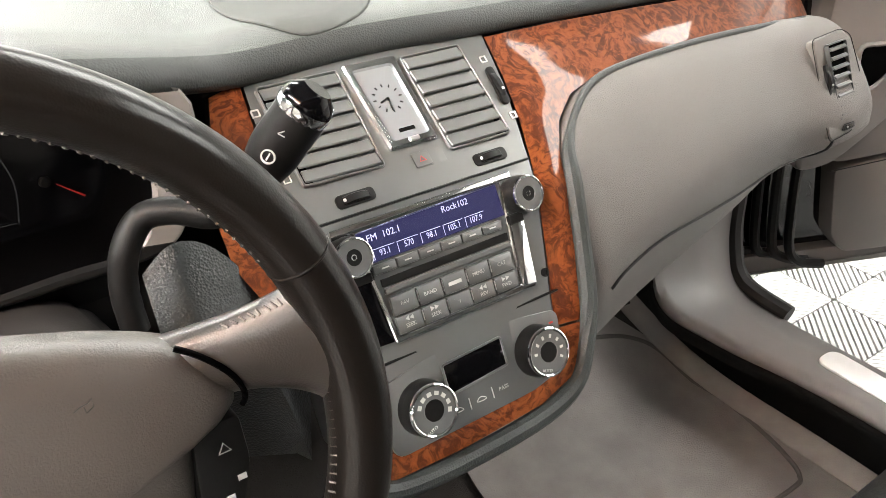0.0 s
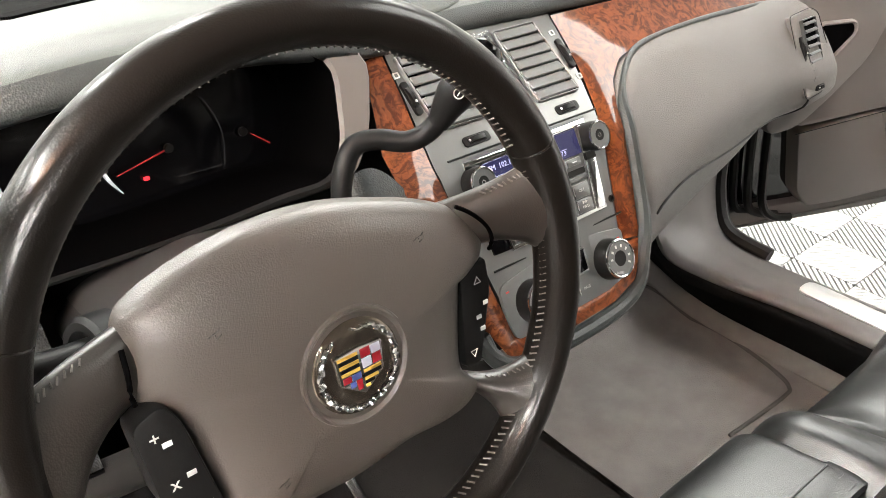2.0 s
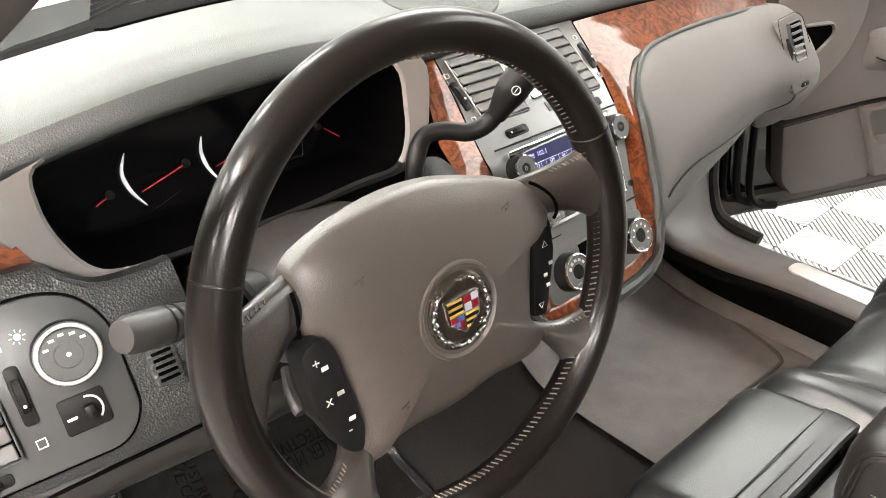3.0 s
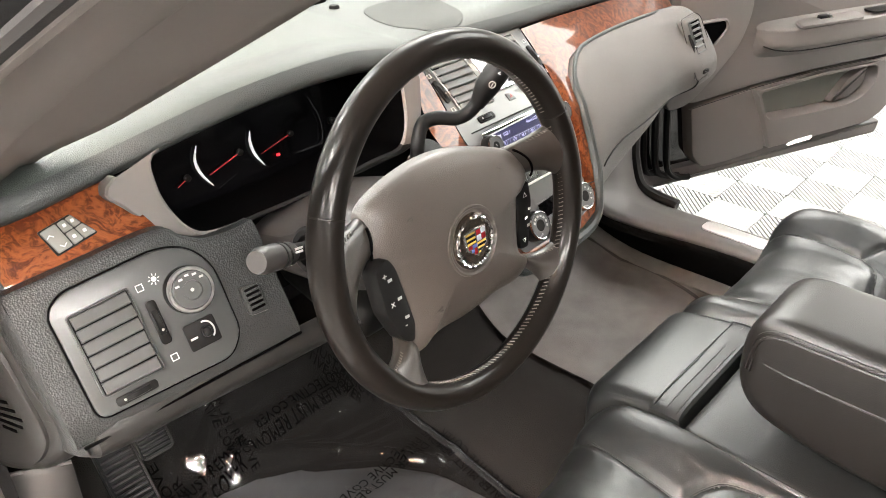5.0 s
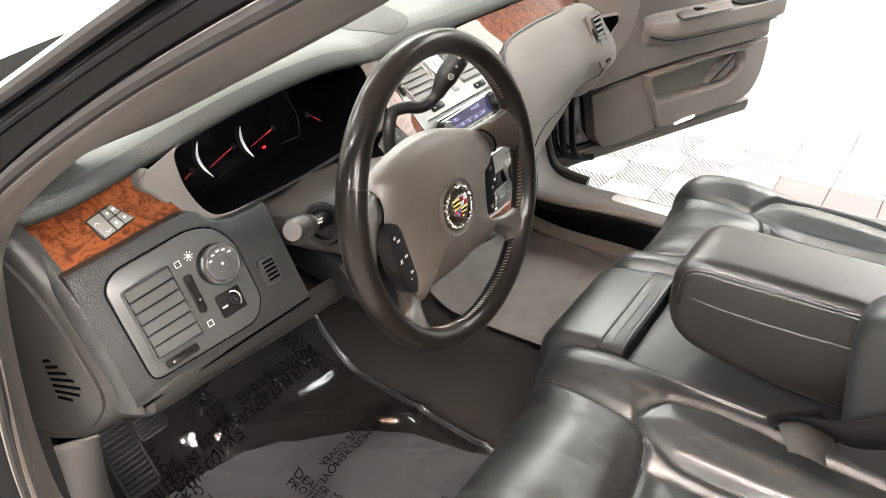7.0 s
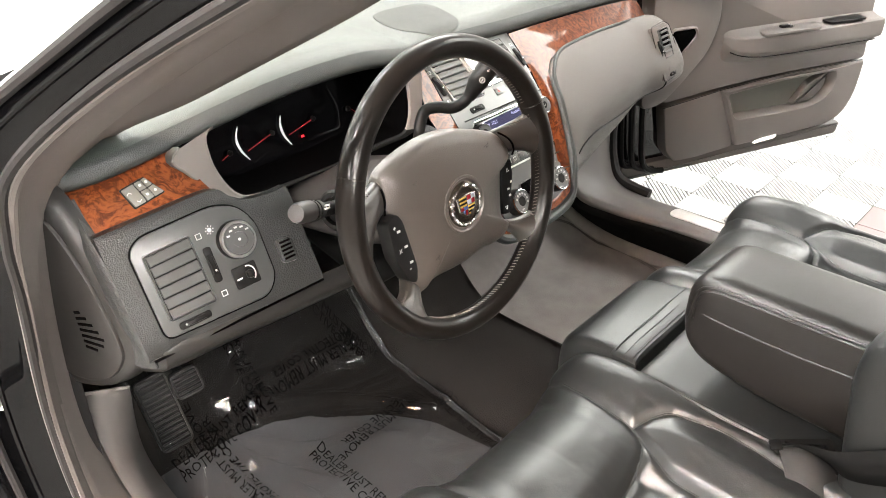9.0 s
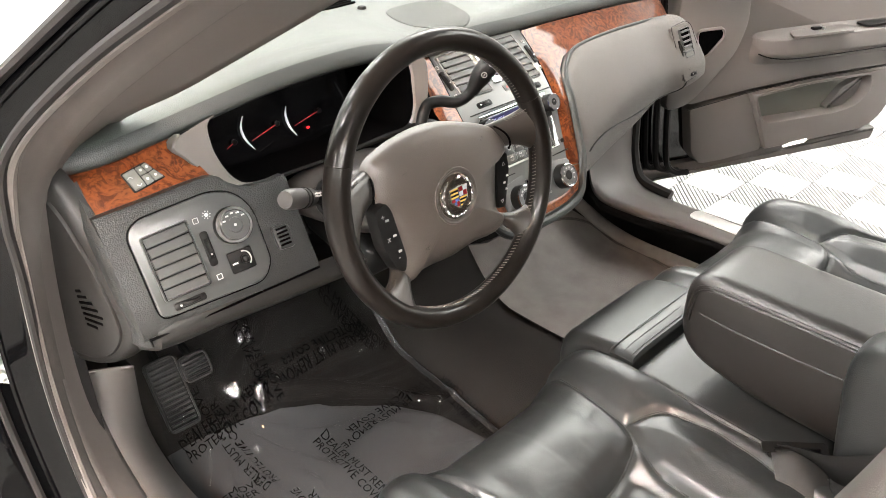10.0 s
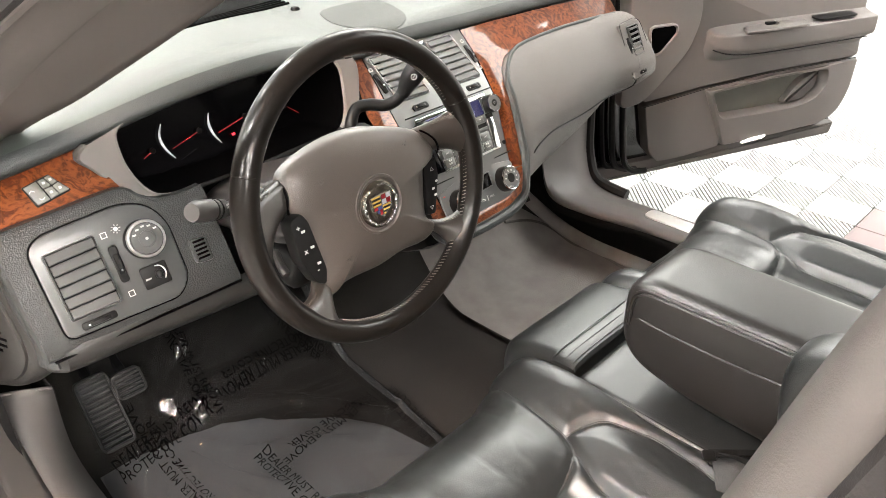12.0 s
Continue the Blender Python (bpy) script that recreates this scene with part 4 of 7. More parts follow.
# ---- centre stack ----
FL = axes((-0.010, 0.4335, 0.876), (0, -0.8854, 0.4647))
FU = axes((0, 0.448, 0.893), (0, -0.6377, 0.7702))
PR = [(0.36, 0.727), (0.3755, 0.7655), (0.4335, 0.876), (0.440, 0.887), (0.4485, 0.8945), (0.474, 0.9155), (0.505, 0.9415), (0.543, 0.9725), (0.556, 0.9765)]


def at(y):
    """Height of the stack's face at depth y."""
    for (y0, z0), (y1, z1) in zip(PR, PR[1:]):
        if y <= y1:
            return z0 + (z1 - z0) * (y - y0) / (y1 - y0)
    return PR[-1][1]


def lean(p):
    """The lower stack sits a little towards the driver."""
    x, y, z = p
    return (x - 0.010 * min(1, max(0, (0.935 - z) / 0.045)) * min(1, max(0, (0.30 - x) / 0.15)), y, z)


part("centre_panel", loft([[lean(p) for p in [(-wd, y, z), (-wd / 2, y - 0.002, z + 0.001), (0, y - 0.003, z + 0.0015), (wd / 2, y - 0.002, z + 0.001), (wd2, y, z)]] for (y, z), wd, wd2 in zip(PR, (0.080, 0.088, 0.112, 0.113, 0.114, 0.114, 0.112, 0.106, 0.10), (0.070, 0.078, 0.098, 0.099, 0.101, 0.104, 0.108, 0.113, 0.113))]), STACKM, dash, "satin dark grey centre stack panel", smooth=25)
part("stack_body", rbox(axes((-0.010, 0.49, 0.80), (0, -0.885, 0.465)), (0, 0.0, -0.045), (0.17, 0.30, 0.10), 0.02), BLACKP, dash)

# veneer that frames the stack and sweeps towards the passenger
veneer([[lean(r[0]), tuple((a + b) / 2 for a, b in zip(lean(r[1]), r[1])), r[2]] for r in [
    [(-0.108, 0.545, 0.974), (-0.120, 0.543, 0.974), (-0.134, 0.540, 0.972)],
    [(-0.114, 0.507, 0.944), (-0.132, 0.506, 0.944), (-0.150, 0.502, 0.942)],
    [(-0.116, 0.476, 0.917), (-0.140, 0.474, 0.917), (-0.165, 0.470, 0.914)],
    [(-0.116, 0.450, 0.896), (-0.142, 0.446, 0.897), (-0.168, 0.440, 0.893)],
    [(-0.113, 0.433, 0.876), (-0.135, 0.428, 0.878), (-0.158, 0.422, 0.873)],
    [(-0.104, 0.405, 0.822), (-0.122, 0.399, 0.824), (-0.142, 0.394, 0.819)],
    [(-0.092, 0.378, 0.770), (-0.110, 0.372, 0.772), (-0.132, 0.368, 0.767)],
    [(-0.086, 0.366, 0.745), (-0.102, 0.359, 0.744), (-0.118, 0.355, 0.742)],
]])
veneer([[lean(p) for p in r] for r in [
    [(-0.108, 0.366, 0.748), (-0.106, 0.358, 0.741), (-0.102, 0.354, 0.732)],
    [(-0.086, 0.368, 0.746), (-0.088, 0.358, 0.740), (-0.088, 0.353, 0.731)],
    [(-0.03, 0.366, 0.744), (-0.03, 0.357, 0.738), (-0.03, 0.352, 0.729)],
    [(0.04, 0.367, 0.746), (0.043, 0.358, 0.740), (0.046, 0.353, 0.731)],
    [(0.068, 0.369, 0.750), (0.078, 0.361, 0.746), (0.084, 0.358, 0.740)],
    [(0.074, 0.374, 0.762), (0.088, 0.370, 0.762), (0.098, 0.368, 0.760)],
    [(0.080, 0.381, 0.775), (0.095, 0.377, 0.776), (0.106, 0.376, 0.775)],
]])
veneer([[lean(p) for p in r] for r in [
    [(0.081, 0.382, 0.777), (0.095, 0.378, 0.778), (0.106, 0.377, 0.776)],
    [(0.092, 0.410, 0.830), (0.105, 0.404, 0.832), (0.116, 0.402, 0.829)],
    [(0.099, 0.434, 0.877), (0.112, 0.428, 0.880), (0.124, 0.426, 0.876)],
    [(0.103, 0.450, 0.896), (0.118, 0.446, 0.898), (0.132, 0.446, 0.895)],
    [(0.108, 0.478, 0.919), (0.124, 0.472, 0.917), (0.145, 0.468, 0.913)],
    [(0.111, 0.510, 0.946), (0.135, 0.497, 0.936), (0.168, 0.484, 0.926)],
    [(0.113, 0.540, 0.972), (0.165, 0.517, 0.950), (0.215, 0.497, 0.933)],
    [(0.20, 0.547, 0.969), (0.235, 0.525, 0.950), (0.275, 0.506, 0.932)],
    [(0.32, 0.553, 0.963), (0.34, 0.533, 0.946), (0.36, 0.518, 0.930)],
    [(0.46, 0.563, 0.953), (0.47, 0.548, 0.938), (0.48, 0.532, 0.921)],
    [(0.60, 0.578, 0.938), (0.605, 0.566, 0.922), (0.61, 0.553, 0.906)],
    [(0.645, 0.592, 0.927), (0.65, 0.580, 0.912), (0.65, 0.568, 0.897)],
]])
# pad lip under the veneer of the stack
lip = spline([(-0.135, 0.37, 0.76)] + [lean(p) for p in [(-0.118, 0.357, 0.738), (-0.09, 0.352, 0.722), (-0.03, 0.350, 0.718), (0.045, 0.351, 0.720), (0.085, 0.356, 0.732), (0.104, 0.368, 0.757), (0.116, 0.380, 0.785), (0.124, 0.402, 0.828), (0.132, 0.426, 0.874), (0.143, 0.448, 0.898), (0.165, 0.470, 0.916), (0.20, 0.490, 0.928), (0.25, 0.503, 0.930), (0.36, 0.517, 0.927), (0.48, 0.531, 0.918), (0.61, 0.549, 0.903)]], 5)
part("stack_lip", tube(lip, [0.0085 if k < 45 else max(0.0036, 0.0085 - 0.0006 * (k - 45)) for k in range(len(lip))], 10), ROLL, dash, "grained dark pad lip round the stack")

# ---- glove box side ----
gl = []
for x, top, mid, low in (
        (0.128, (0.432, 0.884), (0.402, 0.810), (0.415, 0.715)), (0.145, (0.452, 0.905), (0.398, 0.815), (0.405, 0.715)), (0.175, (0.474, 0.922), (0.405, 0.822), (0.412, 0.718)), (0.22, (0.494, 0.930), (0.415, 0.830), (0.424, 0.722)), (0.30, (0.510, 0.931), (0.428, 0.836), (0.443, 0.728)), (0.40, (0.523, 0.926), (0.445, 0.836), (0.464, 0.735)), (0.50, (0.535, 0.918), (0.462, 0.834), (0.475, 0.762)), (0.58, (0.528, 0.910), (0.457, 0.832), (0.455, 0.776)), (0.638, (0.533, 0.902), (0.461, 0.831), (0.458, 0.782)), (0.652, (0.545, 0.898), (0.473, 0.829), (0.472, 0.785)), (0.662, (0.568, 0.893), (0.502, 0.828), (0.56, 0.785)), (0.666, (0.62, 0.885), (0.59, 0.83), (0.64, 0.80))):
    gl.append(spline([lean(p) for p in [(x, top[0] + 0.03, top[1] - 0.004), (x, top[0] + 0.004, top[1]), (x, (top[0] * 2 + mid[0]) / 3 - 0.006, (top[1] * 2 + mid[1]) / 3 + 0.008), (x, mid[0] - 0.002, mid[1]), (x, (mid[0] + low[0]) / 2 - 0.008, (mid[1] + low[1]) / 2 - 0.004), (x, low[0], low[1]), (x, low[0] + 0.05, low[1] - 0.012), (x, low[0] + 0.22, low[1] + 0.01)]], 4))
gb = loft([list(r) for r in zip(*[spline(c, 5) for c in zip(*gl)])])
gtree = BVHTree.FromBMesh(gb)
part("glove_box", gb, GLOVE, dash, "grey grained vinyl glove box lid")


def on_glove(x, z):
    h = gtree.ray_cast(Vector((x, 0.2, z)), Vector((0, 1, 0)))[0]
    return (x, (h.y if h else 0.5) - 0.0004, z)


seam = [on_glove(p.x, p.y) for p in spline([(0.15, 0.776, 0), (0.178, 0.785, 0), (0.246, 0.789, 0), (0.366, 0.775, 0), (0.479, 0.770, 0), (0.540, 0.767, 0), (0.560, 0.775, 0), (0.566, 0.790, 0)], 6)]
part("glove_box_seam", tube(seam, 0.0018, 6), BLACKP, dash)
FP = axes((0.587, 0.4725, 0.852), (0.02, -0.91, 0.41), (1, 0.06, 0))
pv = part("passenger_vent_panel", slab(FP, roundpoly([(-0.036, -0.062), (0.008, -0.060), (0.032, -0.042), (0.044, 0.0), (0.036, 0.046), (0.018, 0.056), (-0.038, 0.054)], 0.008), 0.012, 0.0012, 0.0012), GLOVE, dash, "rounded grey end panel with an outlet")
part("panel_gap", tube([FP @ Vector((p.x, p.y, 0.0002)) for p in roundpoly([(-0.038, -0.064), (0.009, -0.062), (0.034, -0.043), (0.046, 0.0), (0.038, 0.048), (0.019, 0.058), (-0.040, 0.056)], 0.008)], 0.0006, 6, closed=True), BLACKP, pv)
FPV = FP @ Matrix.Translation((0, 0, 0.0006))
air_vent(FPV, [(-0.016, -0.042), (0.016, -0.042), (0.017, 0.044), (-0.018, 0.044)], 8, pv, tilt=-38, fill=0.46)
thumbwheel(FPV, (-0.0255, 0.006), (0.006, 0.036), pv)
thumbwheel(FPV, (0.0, -0.0535), (0.022, 0.008), pv, "x")

# ---- stack fittings ----
air_vent(FU, [(-0.097, 0.036), (-0.033, 0.034), (-0.034, 0.118), (-0.099, 0.118)], 7, dash, tilt=-11, fill=0.90, face=STACKM)
air_vent(FU, [(0.028, 0.031), (0.086, 0.031), (0.081, 0.117), (0.025, 0.117)], 7, dash, tilt=-11, fill=0.90, face=STACKM)
for sx in (-1, 1):
    thumbwheel(FU, (0.1 * sx if sx > 0 else -0.106, 0.074), (0.008, 0.036), dash)
    thumbwheel(FU, ((0.058, 0.0155) if sx > 0 else (-0.065, 0.0160)), (0.032, 0.0105), dash, "x")
    for v in (0.101, 0.045):
        cx = 0.101 if sx > 0 else -0.1065
        sq = roundpoly(rect(cx - 0.003, v - 0.003, cx + 0.003, v + 0.003), 0.0002, 1)
        part("symbol", hoop(FU, sq, inset(sq, 0.0008), 0.0, 0.0022, 0), PRINT, dash)
hz = part("hazard_panel", slab(FU, roundpoly(rect(-0.022, 0.0225, 0.021, 0.0365), 0.0015), 0.004, 0.0035, 0.0008), STACKM, dash, "hazard button panel")
part("hazard_button", slab(FU, roundpoly(rect(-0.008, 0.0235, 0.007, 0.0360), 0.001), 0.003, 0.0052, 0.0006), STACKM, hz)
tri3 = [Vector((-0.0035, 0.0275)), Vector((0.0025, 0.0275)), Vector((-0.0005, 0.0325))]
part("triangle_mark", hoop(FU, tri3, inset(tri3, 0.0009), 0.004, 0.0056, 0), RED, hz)

clock = thing("clock", FU @ Vector((0, 0.08, 0)), "analog clock in a bright chrome frame on the centre stack", "clock")
co = roundpoly([(-0.0225, 0.0425), (0.0205, 0.0425), (0.0195, 0.121), (-0.0285, 0.121)], 0.002)
ci = roundpoly([(-0.0165, 0.050), (0.0150, 0.050), (0.0125, 0.113), (-0.0215, 0.113)], 0.002)
part("chrome_frame", loft([[FU @ Vector((p.x, p.y, z)) for p in pl] for pl, z in ((co, 0.0), (co, 0.006), (inset(co, 0.0015), 0.008), (inset(ci, -0.0015), 0.0075), (ci, 0.003))], closed=True), CHROME, clock, "polished chrome frame")
face = part("clock_face", slab(FU, inset(ci, -0.0005), 0.003, 0.0046), mat("silver_dial", (0.15, 0.16, 0.17), 0.14, spec=0.6), clock, "pale silver dial")
for k in range(12):
    a = k * math.tau / 12
    mm = FU @ Matrix.Translation((-0.003, 0.086, 0.0049)) @ Matrix.Rotation(a, 4, "Z")
    part("hour_mark", rbox(mm, (0.0115, 0, 0), (0.0025, 0.0009, 0.0006), 0, 1), BLACKP, face)
for an, ln in ((200, 0.008), (265, 0.011)):
    a = radians(an)
    part("clock_arm", tube([FU @ Vector((-0.003, 0.086, 0.0056)), FU @ Vector((-0.003 + ln * math.cos(a), 0.086 + ln * math.sin(a), 0.0056))], 0.0007, 5), BLACKP, face)
part("mark_bar", rbox(FU, (0.0, 0.057, 0.0049), (0.014, 0.003, 0.0006), 0, 1), INK, face)
part("adjuster", rbox(FU, (0.0, 0.0465, 0.008), (0.010, 0.004, 0.002), 0.0008, 1), SATIN, clock)

# radio
radio = thing("radio", FL @ Vector((0, -0.03, 0)), "car radio with chrome surround and lit blue display", "radio")
ro = roundpoly([(-0.062, -0.072), (0.0715, -0.072), (0.0740, 0.0215), (-0.072, 0.0165)], 0.002)
ri = roundpoly([(-0.0585, -0.067), (0.0555, -0.067), (0.0610, 0.0165), (-0.0690, 0.0135)], 0.001)
part("chrome_surround", hoop(FL, ro, ri, 0.0, 0.005, 0.001), CHROME, radio, "polished chrome surround")
part("top_strip", slab(FL, roundpoly([(-0.089, 0.0145), (-0.072, 0.0150), (0.060, 0.0170), (0.073, 0.0170), (0.073, 0.0225), (-0.088, 0.0215)], 0.001), 0.004, 0.0056, 0.001), CHROME, radio, "bright top strip")
part("right_plate", slab(FL, roundpoly([(0.0570, -0.069), (0.0710, -0.070), (0.0745, -0.016), (0.0615, -0.013)], 0.001), 0.005, 0.0060, 0.001), CHROME, radio, "mirror bright side plate")
part("left_plate", slab(FL, roundpoly([(-0.0830, -0.069), (-0.0620, -0.070), (-0.0655, -0.022), (-0.0870, -0.022)], 0.001), 0.003, 0.0030, 0.0008), SCREEN, radio, "dark glossy side plate")
body = part("radio_body", slab(FL, ri, 0.004, 0.0026), STACKM, radio)
disp = part("display", slab(FL, [Vector(p) for p in [(-0.0645, -0.0100), (0.0590, -0.0095), (0.0575, 0.0158), (-0.0685, 0.0135)]], 0.002, 0.0036), emit("lcd_panel", (0.10, 0.10, 0.30), 0.10, (0.006, 0.006, 0.012)), radio, "dark blue lit display")


def lettering(body_text, m, size, material, parent, z=0.0, name="lettering", align="CENTER", label="", sx=1.0):
    """Raised letters of the built-in font on the frame m."""
    cu = bpy.data.curves.new(name, "FONT")
    cu.body, cu.size, cu.align_x, cu.align_y, cu.resolution_u = body_text, size, align, "CENTER", 2
    cu.extrude = size * 0.015
    tmp = bpy.data.objects.new(name, cu)
    scene.collection.objects.link(tmp)
    me = bpy.data.meshes.new_from_object(tmp.evaluated_get(bpy.context.evaluated_depsgraph_get()))
    bpy.data.objects.remove(tmp)
    bmx = bmesh.new()
    bmx.from_mesh(me)
    bpy.data.meshes.remove(me)
    bmx.transform(m @ Matrix.Translation((0, 0, z)) @ Matrix.Diagonal((sx, 1, 1, 1)))
    return part(name, bmx, material, parent, label, smooth=0)


def on(m, x, y, rot=0):
    return m @ Matrix.Translation((x, y, 0)) @ Matrix.Rotation(radians(rot), 4, "Z")


lettering("FM  102.1", on(FL, -0.062, 0.0078), 0.0072, GLOW, disp, 0.0040, align="LEFT")
lettering("Rock102", on(FL, 0.004, 0.0105), 0.0070, GLOW, disp, 0.0040, align="LEFT")
for k, s in enumerate(("93.1", "570", "98.1", "105.1", "107.9")):
    x = -0.050 + k * 0.0205
    lettering(s, on(FL, x, -0.0045), 0.0066, GLOW, disp, 0.0040, sx=0.85)
    fr4 = [FL @ Vector((x + dx, dy, 0.0040)) for dx, dy in ((-0.0095, -0.0085), (-0.0095, -0.0008), (0.0085, -0.0008))]
    part("preset_frame", tube(fr4, 0.0003, 4), GLOW, disp)
part("page_symbol", slab(FL, [Vector(p) for p in [(-0.0638, -0.0085), (-0.0605, -0.0085), (-0.0605, -0.002), (-0.0620, -0.0005), (-0.0638, -0.0005)]], 0.0006, 0.0042), GLOW, disp)
for k in range(6):
    x = -0.0545 + k * 0.0196
    b_ = part("preset_button", slab(FL, roundpoly(rect(x - 0.0094, -0.0190, x + 0.0094, -0.0118), 0.001), 0.004, 0.0058, 0.0008), STACKM, radio)
    part("mark", rbox(FL, (x, -0.0155, 0.0060), (0.006, 0.0009, 0.0005), 0, 1), PRINT, b_)
part("disc_slot", rbox(FL, (-0.0015, -0.0262, 0.003), (0.117, 0.0060, 0.0014), 0.0004, 1), BLACKP, radio, "dark disc slot")
part("slot_lip", rbox(FL, (-0.0015, -0.0325, 0.004), (0.117, 0.0050, 0.003), 0.001, 1), STACKM, radio)
part("eject_button", rbox(FL, (0.0665, -0.0145, 0.0058), (0.015, 0.008, 0.004), 0.001, 1), BLACKP, radio)
part("tune_button", rbox(FL, (-0.074, -0.0185, 0.003), (0.020, 0.008, 0.004), 0.001, 1), BLACKP, radio)
for row, (y0, y1, names) in enumerate((((-0.0520), (-0.0375), ("FAV", "BAND", "", "MENU", "CAT")), ((-0.0665), (-0.0535), ("SEEK", "SEEK", "i", "REV", "FWD")))):
    for k, s in enumerate(names):
        x = -0.0470 + k * 0.0225
        b_ = part("radio_button", slab(FL, roundpoly(rect(x - 0.0108, y0, x + 0.0108, y1), 0.001), 0.004, 0.0052, 0.0008), STACKM, radio)
        if s:
            lettering(s, on(FL, x, (y0 + y1) / 2 - (0.0018 if row and s != "i" else 0)), 0.0042, PRINT, b_, 0.0053)
        else:
            part("mark", rbox(FL, (x, (y0 + y1) / 2, 0.0054), (0.012, 0.0028, 0.0004), 0, 1), PRINT, b_)
        if row and s != "i":
            sg_ = -1 if k in (0, 3) else 1
            for d in (-0.002, 0.0018):
                t3 = [Vector((x + d - sg_ * 0.0016, y0 + 0.0080)), Vector((x + d + sg_ * 0.0016, y0 + 0.0098)), Vector((x + d - sg_ * 0.0016, y0 + 0.0116))]
                part("arrow_mark", slab(FL, t3, 0.0004, 0.0056), PRINT, b_)
        if k:
            part("divider", rbox(FL, (x - 0.0112, (y0 + y1) / 2 + 0.001, 0.0056), (0.0007, (y1 - y0) * 0.62, 0.001), 0.0002, 1), SATIN, radio)


def knob(m, x, y, r, h, parent, name="knob", label="round ribbed knob with a bright rim"):
    mm = on(m, x, y)
    k_ = part(name, turned(mm, [(r * 1.05, 0.0), (r * 1.04, h * 0.5), (r, h * 0.86), (r * 0.97, h * 0.95), (r * 0.9, h * 0.95)]), BLACKP, parent, label)
    part("knob_rim", turned(mm, [(r * 0.985, h * 0.90), (r * 0.975, h * 1.0), (r * 0.92, h * 1.03), (r * 0.87, h * 1.0), (r * 0.86, h * 0.9)]), CHROME, k_)
    part("knob_face", turned(mm, [(r * 0.87, h * 0.9), (r * 0.86, h * 0.97), (r * 0.42, h * 0.97), (r * 0.38, h * 0.93), (0.0005, h * 0.90)]), STACKM, k_)
    return k_


for x, y in ((-0.0795, 0.0), (0.0785, 0.002)):
    k_ = knob(FL, x, y, 0.0148, 0.016, radio)
    sq = circle(x, y, 0.0022, 14)
    part("mark", hoop(FL, sq, inset(sq, 0.0007), 0.0145, 0.0152, 0), PRINT, k_)
part("aux_socket", turned(on(FL, 0.0845, -0.066), [(0.0038, 0.0), (0.0038, 0.002), (0.0026, 0.002), (0.0024, 0.0005)]), BLACKP, radio, "small round auxiliary socket")

# climate panel
clim = thing("climate_panel", FL @ Vector((0, -0.12, 0)), "climate control panel with two round knobs", "climate control")
part("panel", slab(FL, roundpoly([(-0.086, -0.153), (0.070, -0.153), (0.081, -0.130), (0.085, -0.098), (0.036, -0.090), (-0.036, -0.090), (-0.090, -0.099), (-0.091, -0.13)], 0.008), 0.004, 0.0025, 0.0008), STACKM, clim, "satin dark panel")
for v, w0 in ((-0.0835, 0.1), (0.027, 0.105)):
    part("panel_gap", tube([FL @ Vector((-w0 + (0.004 if v > 0 else 0.012), v, 0.0012)), FL @ Vector((w0 - 0.008, v, 0.0012))], 0.0012, 6), BLACKP, dash)
dsp = roundpoly([(-0.031, -0.1245), (0.0235, -0.1215), (0.0235, -0.1000), (-0.031, -0.1020)], 0.001)
dd = part("temperature_display", slab(FL, dsp, 0.003, 0.0035, 0.0003), SCREEN, clim, "dark unlit display")
part("display_frame", hoop(FL, inset(dsp, -0.0018), dsp, 0.001, 0.0045, 0.0006), STACKM, dd)
for x, y in ((-0.0555, -0.1245), (0.0550, -0.1225)):
    k_ = knob(FL, x, y, 0.0205, 0.020, clim, label="large round climate knob")
    for a in range(7):
        an = radians(150 - a * 28) if x < 0 else radians(170 - a * 34)
        part("mark", rbox(on(FL, x + 0.0128 * math.cos(an), y + 0.0128 * math.sin(an), math.degrees(an)), (0, 0, 0.0196), (0.003, 0.0036 if x < 0 else 0.002, 0.0005), 0, 1), PRINT, k_)
    lettering("AUTO", on(FL, x - 0.006, y - 0.0135, 20 if x < 0 else -20), 0.0036, PRINT, k_, 0.0197)
for k, x in enumerate((-0.028, -0.006, 0.016)):
    if k == 2:
        lettering("PASS", on(FL, x, -0.1385), 0.0046, PRINT, clim, 0.0028)
    else:
        p_ = spline([(-0.0045, -0.001, 0), (-0.003, 0.001, 0), (0, 0.0018, 0), (0.003, 0.0006, 0), (0.0045, -0.0012, 0), (0, -0.0016, 0), (-0.0045, -0.001, 0)], 3)
        part("car_symbol", tube([on(FL, x, -0.139) @ (q + Vector((0, 0, 0.0028))) for q in p_], 0.0004, 4), PRINT, clim)
    if k:
        part("divider", rbox(FL, (x - 0.011, -0.1385, 0.003), (0.0007, 0.009, 0.001), 0.0002, 1), SATIN, clim)
for x, y in ((-0.082, -0.106), (0.076, -0.1065)):
    part("red_mark", rbox(FL, (x, y, 0.0026), (0.004, 0.0016, 0.0005), 0, 1), RED, clim)

# ---- steering wheel ----
WM = axes((-0.3513, 0.2496, 0.9384), (0, -0.976, 0.2176))
sw = thing("steering_wheel", (-0.3513, 0.2496, 0.9384), "dark leather four-spoke steering wheel with an emblem on the hub", "steering wheel")
RIM = 0.1688


rows = []
